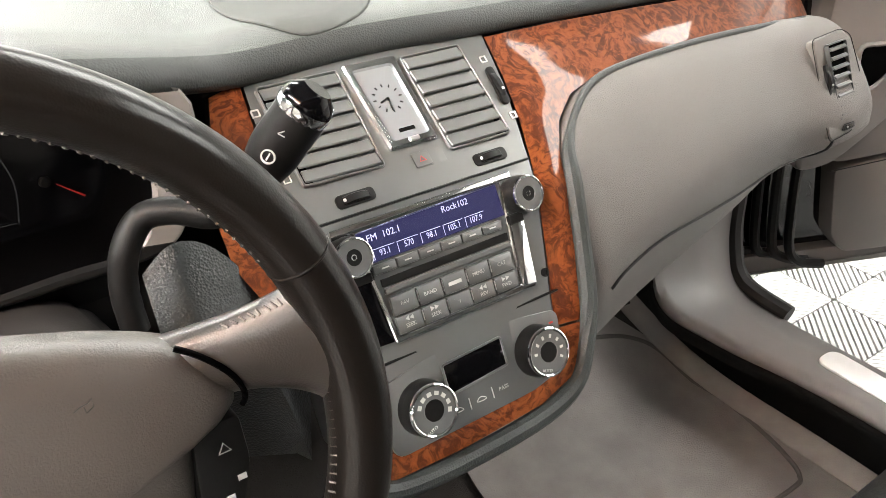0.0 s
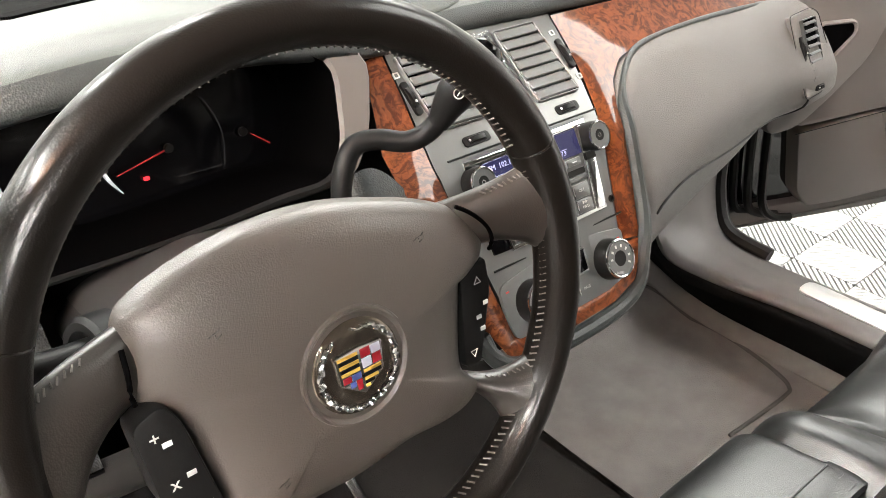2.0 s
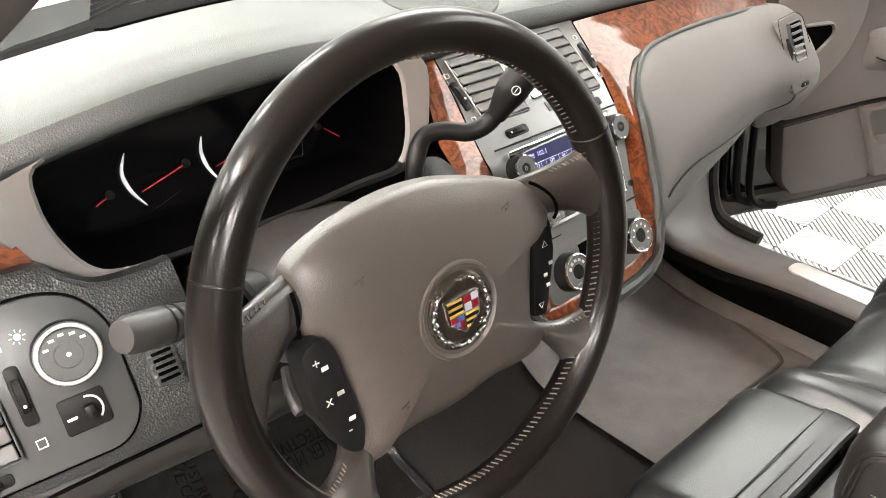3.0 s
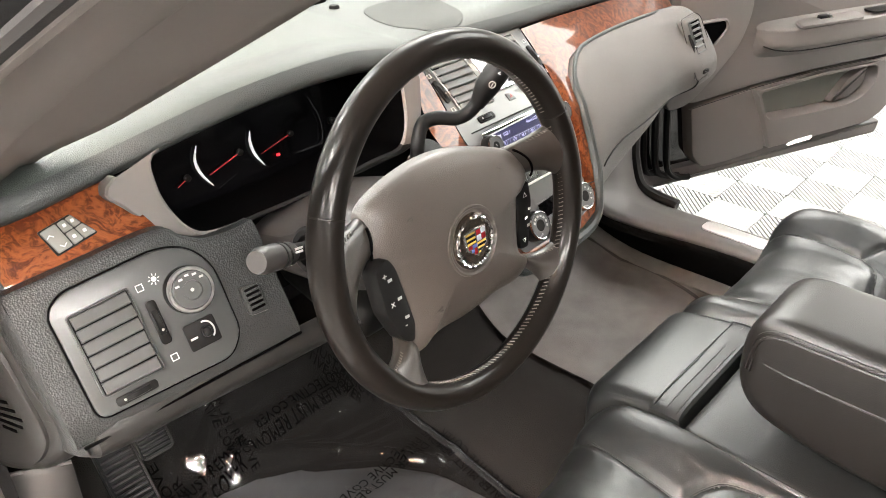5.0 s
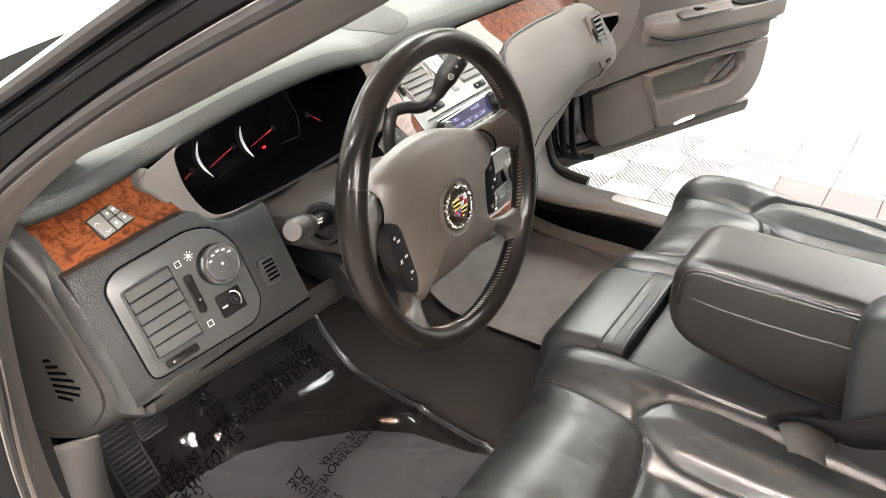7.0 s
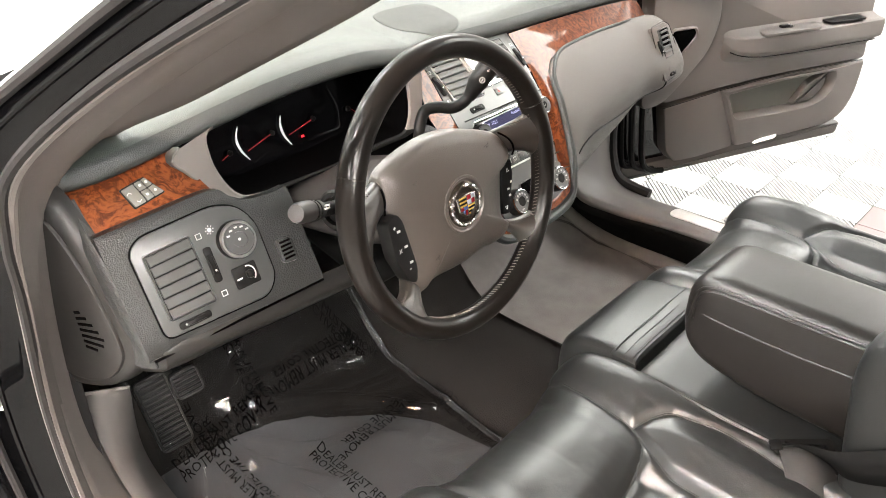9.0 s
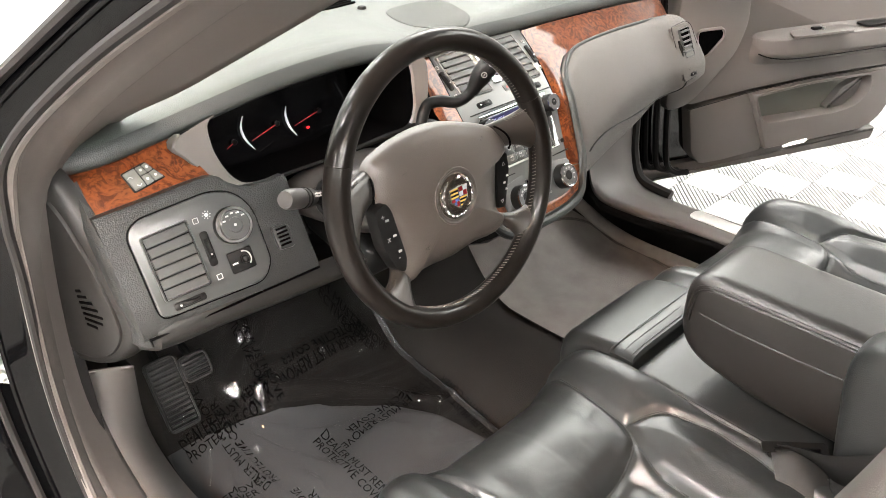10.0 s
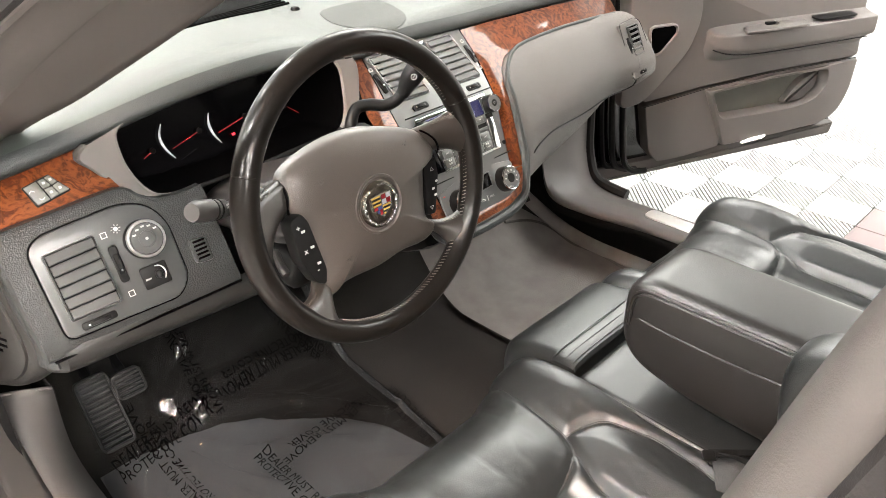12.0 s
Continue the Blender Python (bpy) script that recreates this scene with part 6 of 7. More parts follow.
def front_seat(s, name):
    """s: 1 for the passenger's side, -1 for the driver's; the inboard edge lies by the armrest."""
    up, ahead = (0.0, 0.0) if s < 0 else (0.016, 0.018)
    t = thing(name, (s * 0.34, -0.05, 0.33), "black leather driver seat with stitched stuffed bolsters" if s < 0 else "black leather passenger seat with stitched stuffed bolsters", "car seat", "front seats")
    part("seat_base", rbox(I4, (s * 0.335, -0.10, 0.40), (0.41, 0.56, 0.14), 0.04, 3), LEATHER, t)
    nx, ny = 116, 150
    xc, yc, hx, hy, rc = (X_IN + X_OUT) / 2, (Y_FRONT + Y_BACK) / 2, (X_OUT - X_IN) / 2, (Y_FRONT - Y_BACK) / 2, 0.055
    pts, ids = [], []
    for j in range(ny + 1):
        for i in range(nx + 1):
            a, b = i / nx * 2 - 1, j / ny * 2 - 1
            x, y = xc + a * hx, yc + b * hy
            dx, dy = abs(a) * hx - (hx - rc), abs(b) * hy - (hy - rc)
            sd = math.hypot(max(dx, 0), max(dy, 0)) + min(max(dx, dy), 0) - rc
            u = min(x - X_IN, X_OUT - x)
            side = 1 if x > xc else 0
            z = cushion_top(u, y, side + (2 if s > 0 else 0))
            if sd > 0:
                k = (rc / (rc + sd))
                x = xc + math.copysign(hx - rc + max(dx, 0) * k, a) if dx > 0 else x
                y = yc + math.copysign(hy - rc + max(dy, 0) * k, b) if dy > 0 else y
                sd = 0.0
            r = 0.052
            if sd > -r:
                z -= r * (1 - math.sqrt(max(0.0, 1 - (1 + sd / r) ** 2)))
            if i in (0, nx) or j in (0, ny):
                z = 0.43
            pts.append((s * x, y + ahead, z + up))
            ids.append((u, y, side))
    faces = {}
    for j in range(ny):
        for i in range(nx):
            q = [j * (nx + 1) + i, j * (nx + 1) + i + 1, (j + 1) * (nx + 1) + i + 1, (j + 1) * (nx + 1) + i]
            u, y = sum(ids[k][0] for k in q) / 4, sum(ids[k][1] for k in q) / 4
            kind_ = panel_of(u, y)
            if ids[q[0]][2] and kind_ in ("side_bolster", "bolster_insert"):
                kind_ = kind_.replace("side_bolster", "outer_bolster").replace("bolster_insert", "outer_insert")
            faces.setdefault(kind_, []).append(q if s > 0 else q[::-1])
    words = {"front_roll": "soft front roll of the cushion", "cushion": "creased cushion insert", "side_bolster": "glossy stuffed side bolster", "outer_bolster": "glossy stuffed outer bolster", "bolster_insert": "puffed leather panel behind a curved seam", "outer_insert": "puffed leather panel on the outer side"}
    for kind_, quads in faces.items():
        used = sorted({k for q in quads for k in q})
        index = {k: n for n, k in enumerate(used)}
        me = bpy.data.meshes.new(kind_)
        me.from_pydata([pts[k] for k in used], [], [[index[k] for k in q] for q in quads])
        bmx = bmesh.new()
        bmx.from_mesh(me)
        bpy.data.meshes.remove(me)
        part(kind_, bmx, LEATHER, t, words[kind_], smooth=80)
    for line in SEAMS.values():
        for side in (0, 1):
            thread = []
            for p in spline([(*p, 0) for p in line], 4):
                if -0.36 < p.y < 0.185:
                    x = X_OUT - p.x if side else X_IN + p.x
                    thread.append((s * x, p.y + ahead, cushion_top(p.x, p.y, side + (2 if s > 0 else 0)) + up + 0.0006))
            part("piping", tube(thread, 0.0011, 6), LEATHER, t)
    part("seat_back", pillow(pose(s * 0.335, -0.53, 0.78, -20, 0, 0), (0, 0, 0), (0.44, 0.16, 0.66), 0.4, 0.4, 40, 30, 0.01), LEATHER, t, "leather seat back")
    return t


front_seat(-1, "car_seat")
front_seat(1, "car_seat")

# middle seat with folded armrest
mid = thing("middle_seat", (0, 0, 0.33), "black leather middle seat with a strap across its front", "car seat", "front seats")


def profile_body(prof, x0, x1, r=0.02, n=5):
    """A side outline (y, z) carried from x0 to x1 with rounded side edges."""
    pl = [Vector(p) for p in prof]
    rows = [(x0 + r * (1 - math.cos(math.pi / 2 * k / n)), inset(pl, r * (1 - math.sin(math.pi / 2 * k / n)))) for k in range(n + 1)]
    rows += [(x1 - (x - x0), p) for x, p in rows[::-1]]
    return loft([[(x, p.x, p.y) for p in pl] for x, pl in rows], closed=True, cap=True)


cp = [Vector(p[:2]) for p in spline([(0.205, 0.38, 0), (0.226, 0.46, 0), (0.236, 0.53, 0), (0.232, 0.582, 0), (0.212, 0.606, 0), (0.165, 0.618, 0), (0.108, 0.620, 0), (0.104, 0.56, 0), (0.10, 0.38, 0)], 5)]
part("front_pad", profile_body(cp[::-1] if area2(cp) < 0 else cp, -0.122, 0.122, 0.022), LEATHER, mid, "rounded leather front pad")
cp2 = [Vector(p) for p in [(0.098, 0.36), (0.098, 0.585), (0.09, 0.604), (0.06, 0.606), (-0.42, 0.590), (-0.45, 0.36)]]
part("middle_cushion", profile_body(cp2[::-1] if area2(cp2) < 0 else cp2, -0.122, 0.122, 0.012), LEATHER, mid, "flat leather middle cushion")
rows = []
for y, dz in ((0.140, 0.0), (0.138, 0.003), (0.124, 0.0045), (0.110, 0.0045), (0.099, 0.003), (0.097, -0.004)):
    z = 0.6195 - 0.05 * (y - 0.108) * (1 if y > 0.108 else 0)
    rows.append([(-0.1225 - dz * 0.2, y - 0.012, 0.50), (-0.1230 - dz * 0.2, y - 0.006, z - 0.02), (-0.108, y, z + dz), (0, y, z + dz + 0.002), (0.108, y, z + dz), (0.123, y - 0.006, z - 0.02), (0.1225, y - 0.012, 0.50)])
part("strap", loft([spline(r, 4) for r in rows]), LEATHER, mid, "stitched leather strap across the pad")
for y in (0.134, 0.118, 0.104):
    cord([(-0.121, y - 0.002, 0.604), (-0.106, y, 0.6235), (0, y, 0.6262), (0.106, y, 0.6235)], mid, 0.0011)
cord([(-0.121, 0.09, 0.602), (-0.119, 0.0, 0.602), (-0.119, -0.2, 0.597), (-0.119, -0.4, 0.588)], mid, 0.0022)
cord([(-0.112, 0.226, 0.565), (-0.115, 0.195, 0.602), (-0.116, 0.14, 0.612)], mid, 0.0014)
part("backrest_flank", pillow(pose(-0.118, -0.335, 0.705, -8, 0, 0), (0, 0, 0), (0.075, 0.29, 0.30), 0.4, 0.45, 32, 20, 0.012), LEATHER, mid, "dark leather flank of the folded backrest")
part("cup_recess", turned(axes((-0.1215, 0.175, 0.535), (-1, 0, 0), (0, 1, 0)), [(0.030, 0.0), (0.030, 0.003), (0.026, 0.003), (0.024, -0.004), (0.001, -0.004)]), BLACKP, mid, "dark oval recess")

arm = thing("armrest", (0.02, -0.2, 0.60), "folded-down dark leather armrest with stitched piping", "armrest")
ap = roundpoly([(-0.48, 0.612), (-0.06, 0.622), (0.058, 0.650), (0.057, 0.787), (-0.48, 0.789)], [0.0, 0.07, 0.07, 0.055, 0.0], 9)
part("armrest_body", profile_body(ap if area2(ap) > 0 else ap[::-1], -0.088, 0.052, 0.024), ARML, arm, "stuffed dark leather body")
rim_a = roundpoly([(-0.46, 0.612), (-0.06, 0.622), (0.058, 0.650), (0.057, 0.787), (-0.46, 0.789)], [0.0, 0.07, 0.07, 0.055, 0.0], 9)
for ins_, x_, r_, mt_ in ((0.0135, -0.0855, 0.0021, ARML), (0.0185, -0.0878, 0.0019, ARML)):
    line = [p for p in inset(rim_a, ins_) if p.y > 0.70]
    pts = [(x_, p.x, p.y) for p in line[::-1]]
    first = line[0]
    pts += [(x_ + 0.012, first.x + 0.008, first.y - 0.004), (x_ + 0.03, first.x + 0.0125, first.y - 0.006), (-0.01, first.x + 0.0132, first.y - 0.007), (0.028, first.x + 0.0128, first.y - 0.006)]
    part("piping", tube(pts, r_, 6), mt_, arm)
cord([(-0.0885, -0.44, 0.728), (-0.0885, -0.2, 0.727), (-0.0885, -0.11, 0.723), (-0.0885, -0.02, 0.723), (-0.0870, 0.024, 0.726), (-0.076, 0.048, 0.729), (-0.05, 0.0575, 0.730)], arm, 0.0014, ARML)

# buckle and belt
bk = thing("seat_belt", (-0.135, -0.16, 0.58), "grey seat belt webbing with a latched buckle", "seat belt")
WEB = mat("belt_webbing", (0.020, 0.0195, 0.019), 0.55, grain=0.8, scale=1500)
WEBD = mat("dark_webbing", (0.008, 0.008, 0.008), 0.8, spec=0.1, grain=0.6, scale=1500)
BKM = axes((-0.117, -0.153, 0.614), (-0.25, -0.25, 0.93), (0.68, -0.73, 0))
bk_plate = part("buckle", hoop(BKM, roundpoly(rect(-0.040, -0.010, 0.040, 0.012), 0.006), roundpoly(rect(-0.030, -0.003, 0.030, 0.003), 0.003), -0.002, 0.002, 0.001), BLACKP, bk, "flat black latch plate")
part("latch_tongue", slab(BKM, roundpoly(rect(-0.046, -0.004, -0.030, 0.010), 0.003), 0.003, 0.004, 0.001), BLACKP, bk_plate, "black latch tongue")


def webbing(name, line, material, label):
    """A strap between two edges, each a line of points."""
    ob = part(name, loft([spline(e, 6) for e in line]), material, bk, label)
    sol = ob.modifiers.new("thick", "SOLIDIFY")
    sol.thickness = 0.0022


webbing("webbing", [[(-0.140, -0.128, 0.613), (-0.152, -0.136, 0.616), (-0.172, -0.152, 0.606), (-0.196, -0.172, 0.585), (-0.22, -0.20, 0.545), (-0.24, -0.24, 0.50)], [(-0.117, -0.153, 0.613), (-0.130, -0.160, 0.618), (-0.155, -0.178, 0.608), (-0.178, -0.198, 0.586), (-0.20, -0.226, 0.545), (-0.22, -0.26, 0.50)], [(-0.096, -0.178, 0.612), (-0.110, -0.186, 0.616), (-0.138, -0.204, 0.606), (-0.160, -0.224, 0.584), (-0.182, -0.252, 0.545), (-0.20, -0.285, 0.50)]], WEB, "grey woven webbing hanging from the plate")
webbing("webbing", [[(-0.128, -0.122, 0.612), (-0.138, -0.16, 0.637), (-0.158, -0.20, 0.668), (-0.165, -0.26, 0.720), (-0.170, -0.34, 0.80)], [(-0.100, -0.160, 0.608), (-0.128, -0.19, 0.616), (-0.158, -0.225, 0.636), (-0.166, -0.29, 0.680), (-0.172, -0.37, 0.76)]], WEBD, "black woven webbing rising beside the backrest")

# ---- passenger door, standing open ----
door = thing("passenger_door", (0.76, 0.665, 0.40), "open grey passenger door with armrest and map pocket", "car door")
DM = axes((1.084, 0.53, 0), (-0.388, -0.9216, 0), (0.9216, -0.388, 0))  # x along the door, y up, z towards the cabin


def door_slab(poly, depth, top, bevel, material, name, label="", parent=None, r=0.02, smooth=35):
    return part(name, slab(DM, roundpoly(poly, r), depth, top, bevel), material, parent or door, label, smooth)


door_slab([(-0.40, 0.372), (0.53, 0.378), (0.545, 0.41), (0.53, 0.60), (0.52, 1.0), (-0.38, 1.0), (-0.40, 0.7)], 0.10, -0.045, 0.01, GLOSS, "door_shell", "black painted door shell")
door_slab([(-0.36, 0.380), (0.530, 0.386), (0.540, 0.425), (-0.34, 0.425)], 0.05, -0.022, 0.008, SILLM, "lower_rail", "grey lower rail of the door", r=0.01)
# main panel in two skins with the pocket opening between
panel = door_slab([(-0.20, 0.600), (-0.008, 0.618), (0.20, 0.628), (0.545, 0.632), (0.525, 0.80), (0.515, 0.985), (-0.30, 0.985), (-0.27, 0.80)], 0.05, -0.002, 0.012, DOORP, "upper_panel", "smooth warm grey door panel")
low = [(-0.190, 0.590), (-0.160, 0.455), (-0.125, 0.418), (-0.05, 0.417), (0.086, 0.428), (0.076, 0.470), (0.04, 0.560), (0.0, 0.612), (-0.10, 0.602)]
door_slab(low, 0.05, -0.008, 0.006, DOORP, "speaker_panel", "plain grey speaker panel", r=0.014)
PO = roundpoly([(-0.004, 0.612), (0.092, 0.430), (0.30, 0.434), (0.46, 0.440), (0.515, 0.470), (0.540, 0.530), (0.545, 0.628), (0.25, 0.628)], [0.01, 0.01, 0.01, 0.05, 0.05, 0.03, 0.01, 0.01], 6)
PI = roundpoly([(0.022, 0.598), (0.062, 0.520), (0.20, 0.516), (0.34, 0.516), (0.40, 0.530), (0.435, 0.568), (0.425, 0.612), (0.22, 0.612)], [0.01, 0.02, 0.01, 0.05, 0.05, 0.03, 0.01, 0.01], 6)
rows = [(PO, -0.05), (PO, -0.006), (inset(PO, 0.004), -0.001), (inset(PI, -0.010), 0.006), (inset(PI, -0.003), 0.006), (PI, 0.002), (inset(PI, 0.004), -0.035)]
part("pocket_panel", loft([[DM @ Vector((p.x, p.y, z)) for p in pl] for pl, z in rows], closed=True), DOORP, door, "grey panel round the map pocket")
part("pocket_back", slab(DM, inset(PI, 0.001), 0.004, -0.030), mat("pocket_liner", (0.095, 0.097, 0.085), 0.7, grain=0.2, scale=900), door, "pale grey-green pocket liner")
# no divider here: a darker plate shaped like the shade inside the pocket
part("pocket_end_shade", slab(DM, roundpoly([(0.290, 0.522), (0.365, 0.524), (0.408, 0.560), (0.412, 0.612), (0.340, 0.583), (0.318, 0.556)], 0.012), 0.03, -0.008, 0.010), PLASTIC, door, "darker plate for the shade in the map pocket's end")
seamp = [DM @ Vector((x, y, 0.001)) for x, y in ((-0.205, 0.592), (-0.10, 0.604), (0.0, 0.616), (0.2, 0.629), (0.53, 0.632))]
part("panel_seam", tube(seamp, 0.0010, 6), BLACKP, door)
part("door_lamp", slab(DM, roundpoly([(0.158, 0.428), (0.235, 0.432), (0.244, 0.441), (0.180, 0.438)], 0.003), 0.008, 0.003, 0.001), emit("courtesy_lens", (1.0, 0.93, 0.88), 1.2), door, "white courtesy lamp lens")
# armrest: a rounded shelf
rows = []
for x, h0, h1, out in ((-0.034, 0.742, 0.764, 0.002), (-0.026, 0.727, 0.768, 0.026), (-0.006, 0.719, 0.770, 0.048), (0.04, 0.714, 0.771, 0.060), (0.12, 0.711, 0.771, 0.063), (0.25, 0.709, 0.770, 0.060), (0.40, 0.707, 0.768, 0.054), (0.52, 0.705, 0.766, 0.046)):
    rows.append([DM @ Vector(p) for p in spline([(x, h0 - 0.03, -0.006), (x, h0, out * 0.55), (x, h0 + 0.012, out * 0.93), (x, (h0 + h1) / 2, out), (x, h1 - 0.010, out * 0.99), (x, h1, out * 0.90), (x, h1 + 0.003, out * 0.4), (x, h1 + 0.012, -0.006)], 3)])
part("door_armrest", loft(rows), DOORP, door, "padded grey armrest shelf")
cr = [DM @ Vector((x, y, z)) for x, y, z in ((-0.024, 0.729, 0.022), (-0.005, 0.723, 0.043), (0.04, 0.718, 0.0555), (0.12, 0.715, 0.0585), (0.25, 0.713, 0.0555), (0.5, 0.709, 0.043))]
part("armrest_seam", tube(spline(cr, 5), 0.0016, 6), BLACKP, door)
sp_ = part("switch_plate", slab(axes(DM @ Vector((0.15, 0.775, 0.035)), (0, 0, 1), (0.9216, -0.388, 0)), roundpoly([(-0.11, -0.030), (0.10, -0.034), (0.12, 0.02), (-0.08, 0.02)], 0.02), 0.006, 0.004, 0.001), DOORP, door, "window switch plate")
part("window_switch", rbox(axes(DM @ Vector((0.145, 0.782, 0.030)), (0, 0, 1), (0.9216, -0.388, 0)), (0, 0, 0), (0.026, 0.014, 0.008), 0.002), BLACKP, sp_)
part("switch_edge", rbox(axes(DM @ Vector((0.165, 0.781, 0.032)), (0, 0, 1), (0.9216, -0.388, 0)), (0, 0, 0), (0.004, 0.016, 0.008), 0.001), SATIN, sp_)
part("grab_recess", slab(axes(DM @ Vector((0.36, 0.776, 0.030)), (0, 0, 1), (0.9216, -0.388, 0)), roundpoly(rect(-0.06, -0.02, 0.08, 0.02), 0.015), 0.004, 0.003, 0.001), BLACKP, door, "dark grab recess")
# front edge of the door: rubber boots and folds
for k, (dx, z) in enumerate(((-0.235, -0.012), (-0.262, -0.022), (-0.29, -0.03), (-0.32, -0.038))):
    pts = [DM @ Vector((dx + a, b, z)) for a, b in ((0.075, 0.398 + 0.006 * k), (0.03, 0.408 + 0.006 * k), (0.0, 0.44), (-0.015, 0.52), (-0.025, 0.62), (-0.03, 0.78))]
    part("edge_seal", tube(spline(pts, 6), 0.009, 8), SEAL if k % 2 else BLACKP, door, "folded black rubber edge seal")
# quarter trim with the small tweeter opening
qt = part("mirror_trim", slab(DM, roundpoly([(-0.285, 0.60), (-0.216, 0.608), (-0.155, 0.662), (-0.086, 0.735), (-0.062, 0.812), (-0.083, 0.985), (-0.285, 0.985)], 0.03), 0.03, 0.012, 0.008), DOORP, door, "raised mirror corner trim")
# black plate proud of the trim stands in for the shaded hole
part("tweeter_opening", slab(DM, roundpoly([(-0.222, 0.806), (-0.148, 0.806), (-0.141, 0.787), (-0.187, 0.739), (-0.213, 0.739)], 0.012), 0.004, 0.014, 0.001), WELL, qt, "black plate for the shade in a triangular opening")
tw = roundpoly([(-0.222, 0.806), (-0.148, 0.806), (-0.141, 0.787), (-0.187, 0.739), (-0.213, 0.739)], 0.012)
part("tweeter_rim", hoop(DM, inset(tw, -0.006), inset(tw, 0.001), 0.006, 0.019, 0.003), DOORP, qt, "raised rim of the opening")

# ---- floor things ----
pm = thing("passenger_mat", (0.38, 0.45, 0.33), "grey carpet mat with a bound edge", "floor mat", "mats")


def floor_z(x, y):
    rise = max(0.0, y - 0.56)
    return 0.325 + rise * 0.95 * min(1, rise * 5 + 0.2) + 0.045 * math.exp(-(x / 0.13) ** 4)


bm = bmesh.new()
rows = []
for i in range(30):
    y = 0.17 + i * 0.60 / 29
    xs0 = 0.15 if y > 0.3 else 0.16
    xs1 = 0.592 - (max(0, y - 0.55) ** 2) * 6
    rows.append([(xs0 + (xs1 - xs0) * k / 24, y, floor_z(xs0 + (xs1 - xs0) * k / 24, y) + 0.012 + 0.003 * noise.noise(Vector((k * 0.3, y * 7, 1)))) for k in range(25)])
part("mat_surface", loft(rows, bm=bm), CARPET, pm, "worn grey carpet pile")
edge_m = [(0.36, 0.350), (0.45, 0.345), (0.512, 0.344), (0.528, 0.350), (0.541, 0.370), (0.556, 0.42), (0.566, 0.488), (0.564, 0.55), (0.548, 0.62), (0.50, 0.654), (0.42, 0.672)]
part("mat_binding", tube([(p.x, p.y, floor_z(p.x, p.y) + 0.0135) for p in spline([(*p, 0) for p in edge_m], 6)], 0.0034, 8), mat("mat_binding_thread", (0.060, 0.055, 0.052), 0.9, spec=0.1, grain=0.6, scale=900), pm, "sewn edge binding")


RUBBER = mat("worn_pedal_rubber", (0.018, 0.017, 0.0165), 0.5, spec=0.3, grain=0.2, scale=900, var=0.25)


def ribbed_pedal(name, m, w, h, n, label):
    t = thing(name, m.translation, label, "pedal", "pedals")
    part("pad", slab(m, roundpoly(rect(-w / 2, -h / 2, w / 2, h / 2), 0.012), 0.012, 0.0, 0.003), BLACKP, t, "black rubber pad")
    for k in range(n):
        y = -h / 2 + h * (k + 0.5) / n
        part("rib", rbox(m, (0, y, 0.001), (w * 0.80, h / n * 0.45, 0.006), 0.001, 1), RUBBER, t)
    edge_ = roundpoly(rect(-w / 2, -h / 2, w / 2, h / 2), 0.012)
    part("pad_rim", hoop(m, edge_, inset(edge_, 0.0035), -0.004, 0.003, 0.001), RUBBER, t, "raised rubber rim")
    part("pedal_arm", tube([m @ Vector((0, h * 0.3, -0.01)), m @ Vector((0, h * 0.8, -0.05)), m @ Vector((0, h * 0.8 + 0.10, -0.10))], 0.008, 8), BLACKP, t, "black steel arm")


ribbed_pedal("parking_pedal", axes((-0.572, 0.6915, 0.459), (-0.15, -0.85, 0.5)), 0.056, 0.128, 14, "large ribbed black rubber foot pedal")
ribbed_pedal("brake_pedal", axes((-0.523, 0.690, 0.493), (-0.15, -0.85, 0.5)), 0.050, 0.046, 7, "small ribbed black rubber pedal")

# protective film on the driver's floor
cover = thing("floor_cover", (-0.36, 0.4, 0.34), "clear plastic floor cover printed with removal notices", "protective cover")


FOLDS = ((((-0.43, 0.640), (-0.36, 0.618), (-0.296, 0.586), (-0.232, 0.530), (-0.186, 0.450)), 0.014, 0.009), (((-0.404, 0.645), (-0.512, 0.640), (-0.60, 0.655)), 0.010, 0.010), (((-0.48, 0.670), (-0.38, 0.655), (-0.30, 0.650)), 0.008, 0.009), (((-0.41, 0.540), (-0.33, 0.510), (-0.27, 0.44)), 0.006, 0.012), (((-0.47, 0.66), (-0.42, 0.70), (-0.40, 0.76)), 0.010, 0.008), (((-0.50, 0.60), (-0.46, 0.52), (-0.47, 0.42)), 0.006, 0.010))


def film_z(x, y):
    """Height of the film: soft swells, long folds that fan out from the pedals, small crumples near them."""
    h = floor_z(x, y) + 0.024 + 0.010 * noise.noise(Vector((x * 5, y * 4, 9))) + 0.05 * max(0, y - 0.7)
    r, a = math.hypot(x + 0.52, y - 0.68), math.atan2(y - 0.68, x + 0.52)
    h += 0.016 * min(1, (r / 0.10) ** 2) * max(0, 1 - r / 0.5) * (1 - abs(noise.noise(Vector((a * 3.2, r * 1.2, 4))) * 2)) ** 3
    h += 0.007 * (1 - min(1, abs(noise.noise(Vector((x * 3 + y * 5, y * 2 - x * 3, 4)))) * 5)) ** 2
    for line, rise, wide in FOLDS:
        d = min(seg_dist(x, y, p, q) for p, q in zip(line, line[1:]))
        h += rise * math.exp(-(d / wide) ** 2)
    h += 0.004 * max(0, 1 - r / 0.16) * noise.noise(Vector((x * 60, y * 60, 2)))
    return h


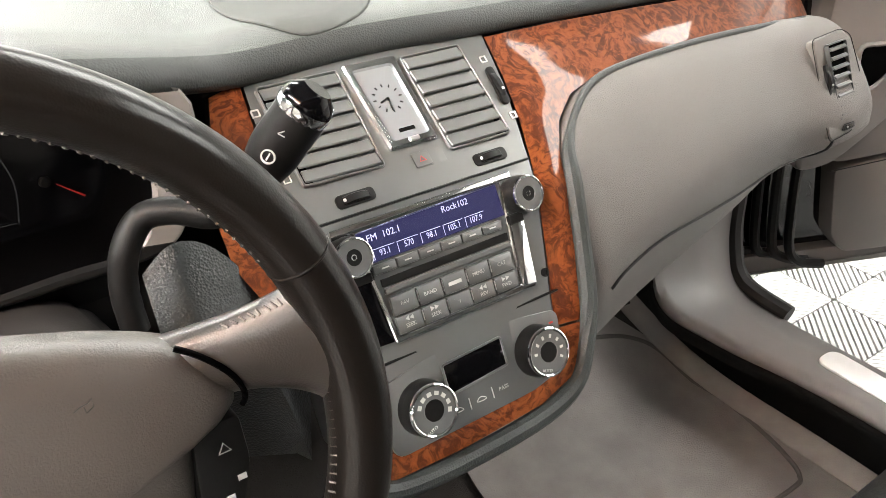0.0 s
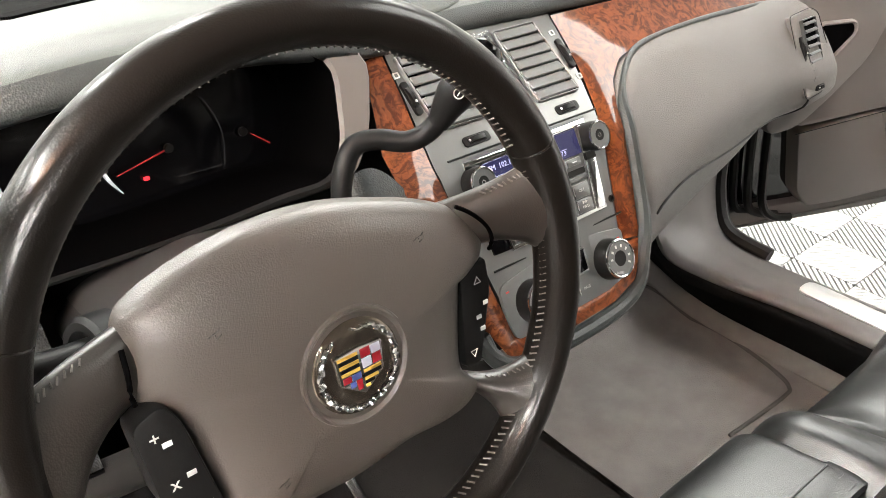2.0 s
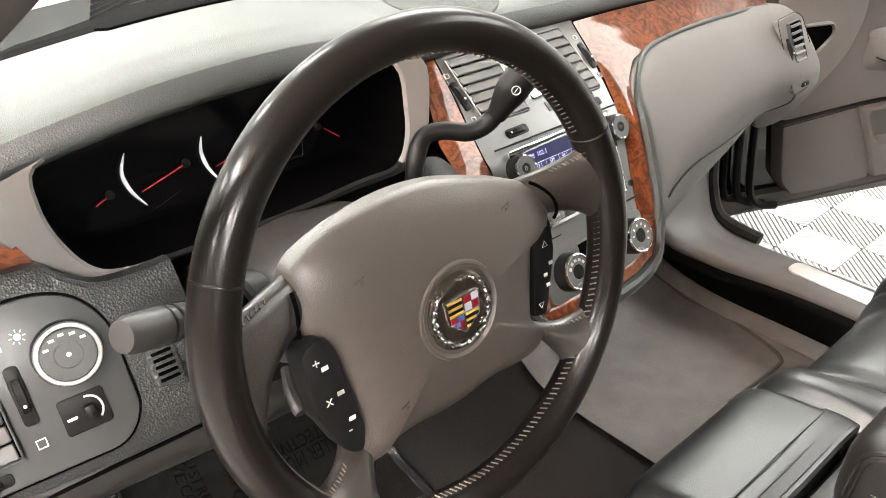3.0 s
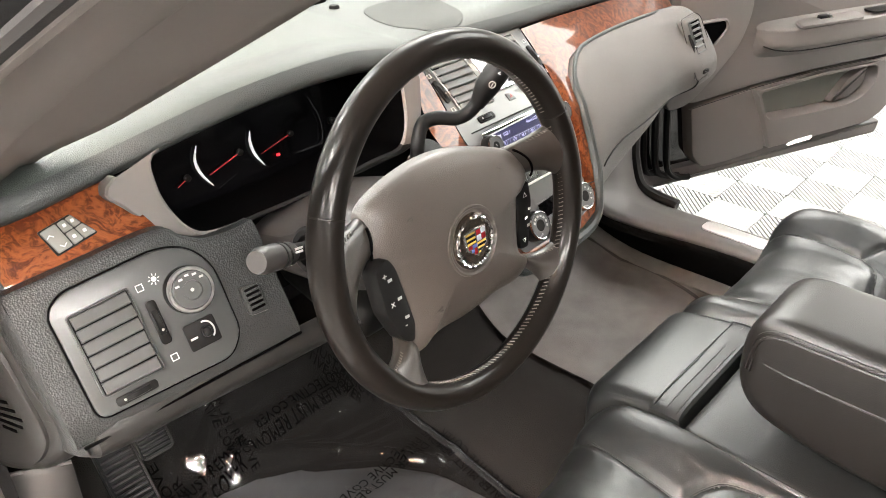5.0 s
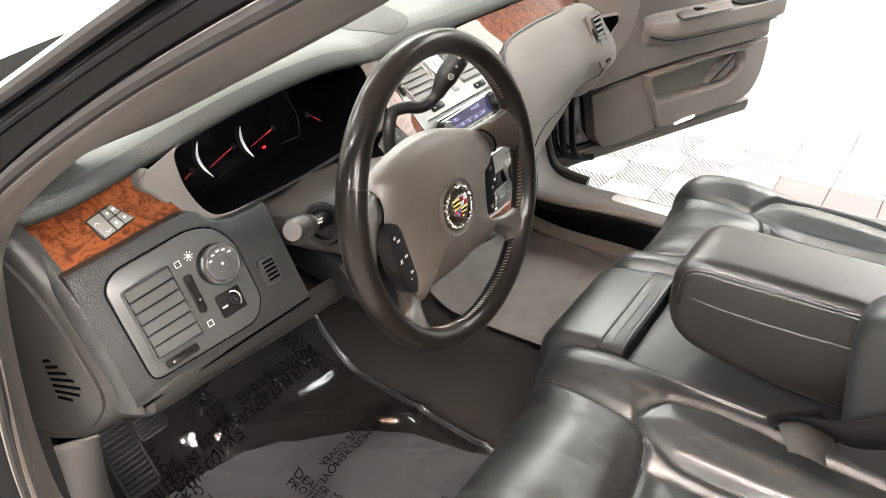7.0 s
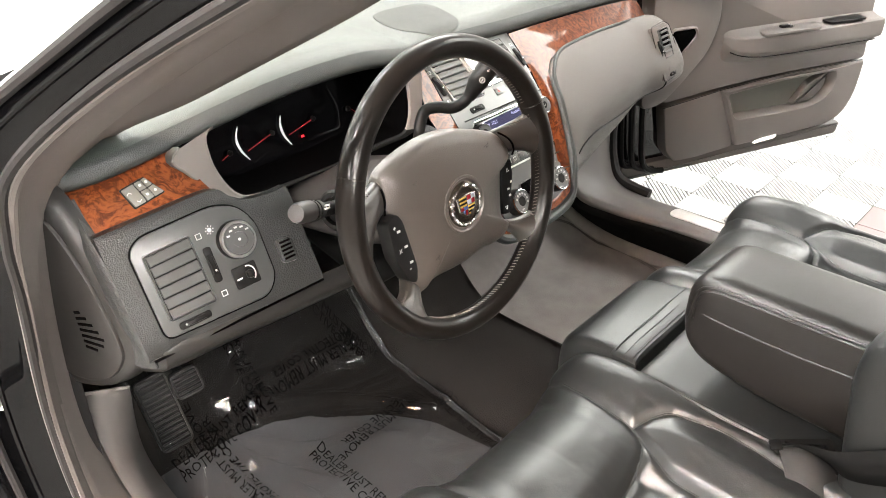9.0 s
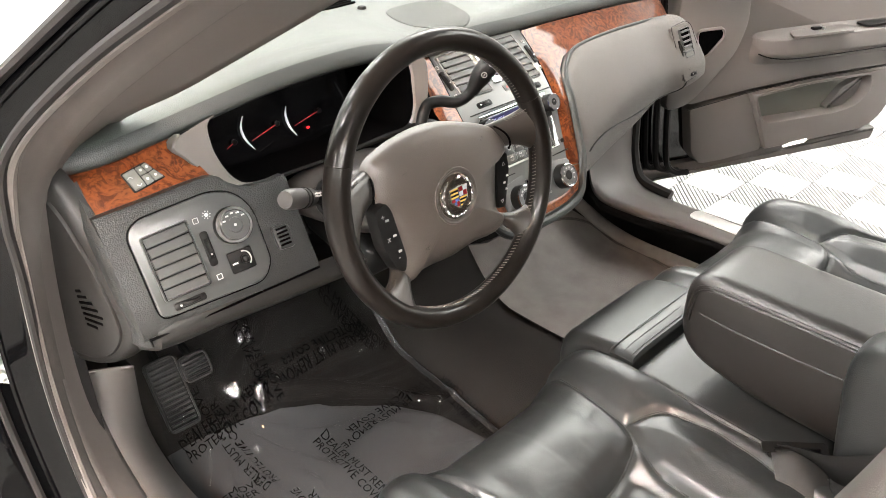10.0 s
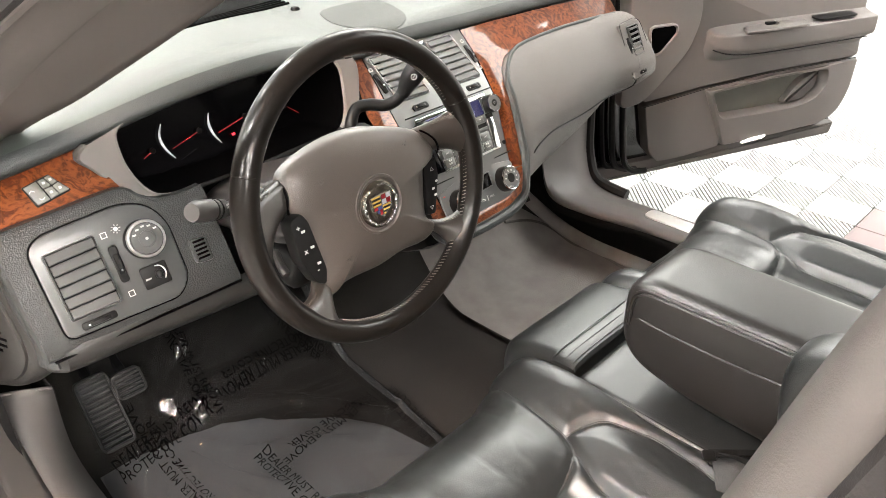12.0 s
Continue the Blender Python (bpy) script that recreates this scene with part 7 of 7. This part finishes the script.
rows = []
for i in range(140):
    y = -0.02 + i * 0.92 / 139
    x0, x1 = -0.64 + 0.25 * max(0, y - 0.55), -0.142 - 0.10 * max(0, 0.5 - y)
    rows.append([(x0 + (x1 - x0) * k / 100, y, film_z(x0 + (x1 - x0) * k / 100, y)) for k in range(101)])
ob = part("film", loft(rows), FILM, cover, "wrinkled clear plastic film", smooth=80)
part("film_edge", tube([(r[-1][0], r[-1][1], r[-1][2] + 0.002) for r in rows[16:120]], 0.003, 6), FILM, cover, "folded film edge")
# mat ends along the fold; its paler tone includes the film's reflection
mat_rows = []
for k in range(31):
    x = -0.62 + k * 0.46 / 30
    y1 = float(np.interp(x, (-0.60, -0.47, -0.404, -0.35, -0.296, -0.232, -0.188, -0.170), (0.648, 0.648, 0.640, 0.616, 0.586, 0.530, 0.453, 0.30)))
    mat_rows.append([(x, -0.02 + (y1 + 0.02) * q / 30, floor_z(x, -0.02 + (y1 + 0.02) * q / 30) + 0.012 - 0.012 * max(0, q - 28) / 2) for q in range(31)])
part("driver_mat", loft(mat_rows), mat("driver_mat_surface", (0.058, 0.058, 0.059), 0.8, grain=0.6, scale=600, var=0.25), cover, "grey mat under the film, lightened for the film's reflection")
BODY = ("DEALER MUST REMOVE", "PROTECTIVE COVER")
TAIL = ("REMOVE", "COVER")
for x, y, rot, narrow, text in ((-0.389, 0.527, -91, 1.0, BODY), (-0.166, 0.490, 182, 1.0, BODY), (-0.525, 0.492, 93, 0.92, BODY), (-0.407, 0.752, -91, 0.62, BODY), (-0.186, 0.648, 181, 1.0, BODY), (-0.180, 0.300, 82, 1.0, BODY), (-0.600, 0.634, 5, 0.95, BODY), (-0.605, 0.524, -5, 1.0, TAIL), (-0.245, 0.762, -62, 0.8, BODY), (-0.52, 0.250, 84, 1.0, BODY), (-0.30, 0.300, -84, 1.0, BODY)):
    for k, words in enumerate(text):
        c, n_ = math.cos(radians(rot)), math.sin(radians(rot))
        mm = Matrix.Translation((x + n_ * 0.0175 * k, y - c * 0.0175 * k, 0)) @ Matrix.Rotation(radians(rot), 4, "Z")
        tx = lettering(words, mm, 0.0205, INK, cover, 0.0, name="printed_notice", align="LEFT", sx=narrow)
        for v in tx.data.vertices:
            v.co.z = (film_z(v.co.x / K, v.co.y / K) + 0.0016) * K
hem = [r[-1] for r in rows[16:112]]
part("film_hem", loft([[(x - 0.013 * f, y, z + 0.0035 + 0.002 * math.sin(math.pi * f)) for x, y, z in hem] for f in (0, 0.25, 0.5, 0.75, 1)]), FILMH, cover, "doubled pale film hem")

# ---- floor tiles beside the car ----
SQ, GX, GY = 0.180, 1.99, 0.252


def rib_mesh(name, sgn, share):
    """A square of raised diagonal ribs, clipped to its outline."""
    bmx = bmesh.new()
    h, n = SQ / 2 * 0.985, 17
    for k in range(n):
        c = (-1 + 2 * (k + 0.5) / n) * h * 2 * 0.98
        w = h * 2 / n * 0.98 * share
        lo = [max(-h, o - h) for o in (c - w, c + w)]
        hi = [min(h, o + h) for o in (c - w, c + w)]
        q = []
        a0, a1 = max(-h, c - h), min(h, c + h)
        if a1 - a0 < 0.006:
            continue
        for x_, o in ((max(-h, c - w - h), c - w), (min(h, c - w + h), c - w), (min(h, c + w + h), c + w), (max(-h, c + w - h), c + w)):
            q.append((x_, (o - x_) * -1))
        top = [bmx.verts.new((x_ * K, y_ * sgn * K, 0)) for x_, y_ in q]
        bot = [bmx.verts.new((x_ * K, y_ * sgn * K, -0.010)) for x_, y_ in q]
        bmx.faces.new(top if sgn > 0 else top[::-1])
        for i in range(4):
            bmx.faces.new((top[i], top[i - 1], bot[i - 1], bot[i]))
    bmesh.ops.recalc_face_normals(bmx, faces=bmx.faces)
    me = bpy.data.meshes.new(name)
    bmx.to_mesh(me)
    bmx.free()
    me.materials.append(TILEM)
    return me


ribs = [rib_mesh("tile_ribs", 1, 0.60), rib_mesh("tile_ribs", -1, 0.90)]
solid = bpy.data.meshes.new("tile_plate")
bmx = rbox(I4, (0, 0, -0.005), (SQ * K * 0.985, SQ * K * 0.985, 0.010), 0.002, 1)
bmx.to_mesh(solid)
bmx.free()
solid.materials.append(TILEP)
for i in range(-9, 9):
    for j in range(-9, 8):
        x, y = GX + (i + 0.5) * SQ, GY + (j + 0.5) * SQ
        mauve = -2 <= i < 0 and -4 <= j < 0
        ob = new("tile", solid if mauve else ribs[(i + j) % 2])
        ob.parent = ground
        ob.matrix_basis = Matrix.Translation((x * K, y * K, 0))
bm = bmesh.new()
for x0, x1, y0, y1 in ((-7, GX - 9 * SQ, -7, 7), (GX + 9 * SQ, 7, -7, 7), (GX - 9 * SQ, GX + 9 * SQ, -7, GY - 9 * SQ), (GX - 9 * SQ, GX + 9 * SQ, GY + 8 * SQ, 7)):
    bmesh.ops.create_grid(bm, x_segments=1, y_segments=1, size=0.5, matrix=Matrix.Translation(((x0 + x1) / 2, (y0 + y1) / 2, 0)) @ Matrix.Diagonal((x1 - x0, y1 - y0, 1, 1)))
part("floor_tiles", bm, TILEM, ground, "white ribbed plastic floor tiles", smooth=0, kind="stuff")
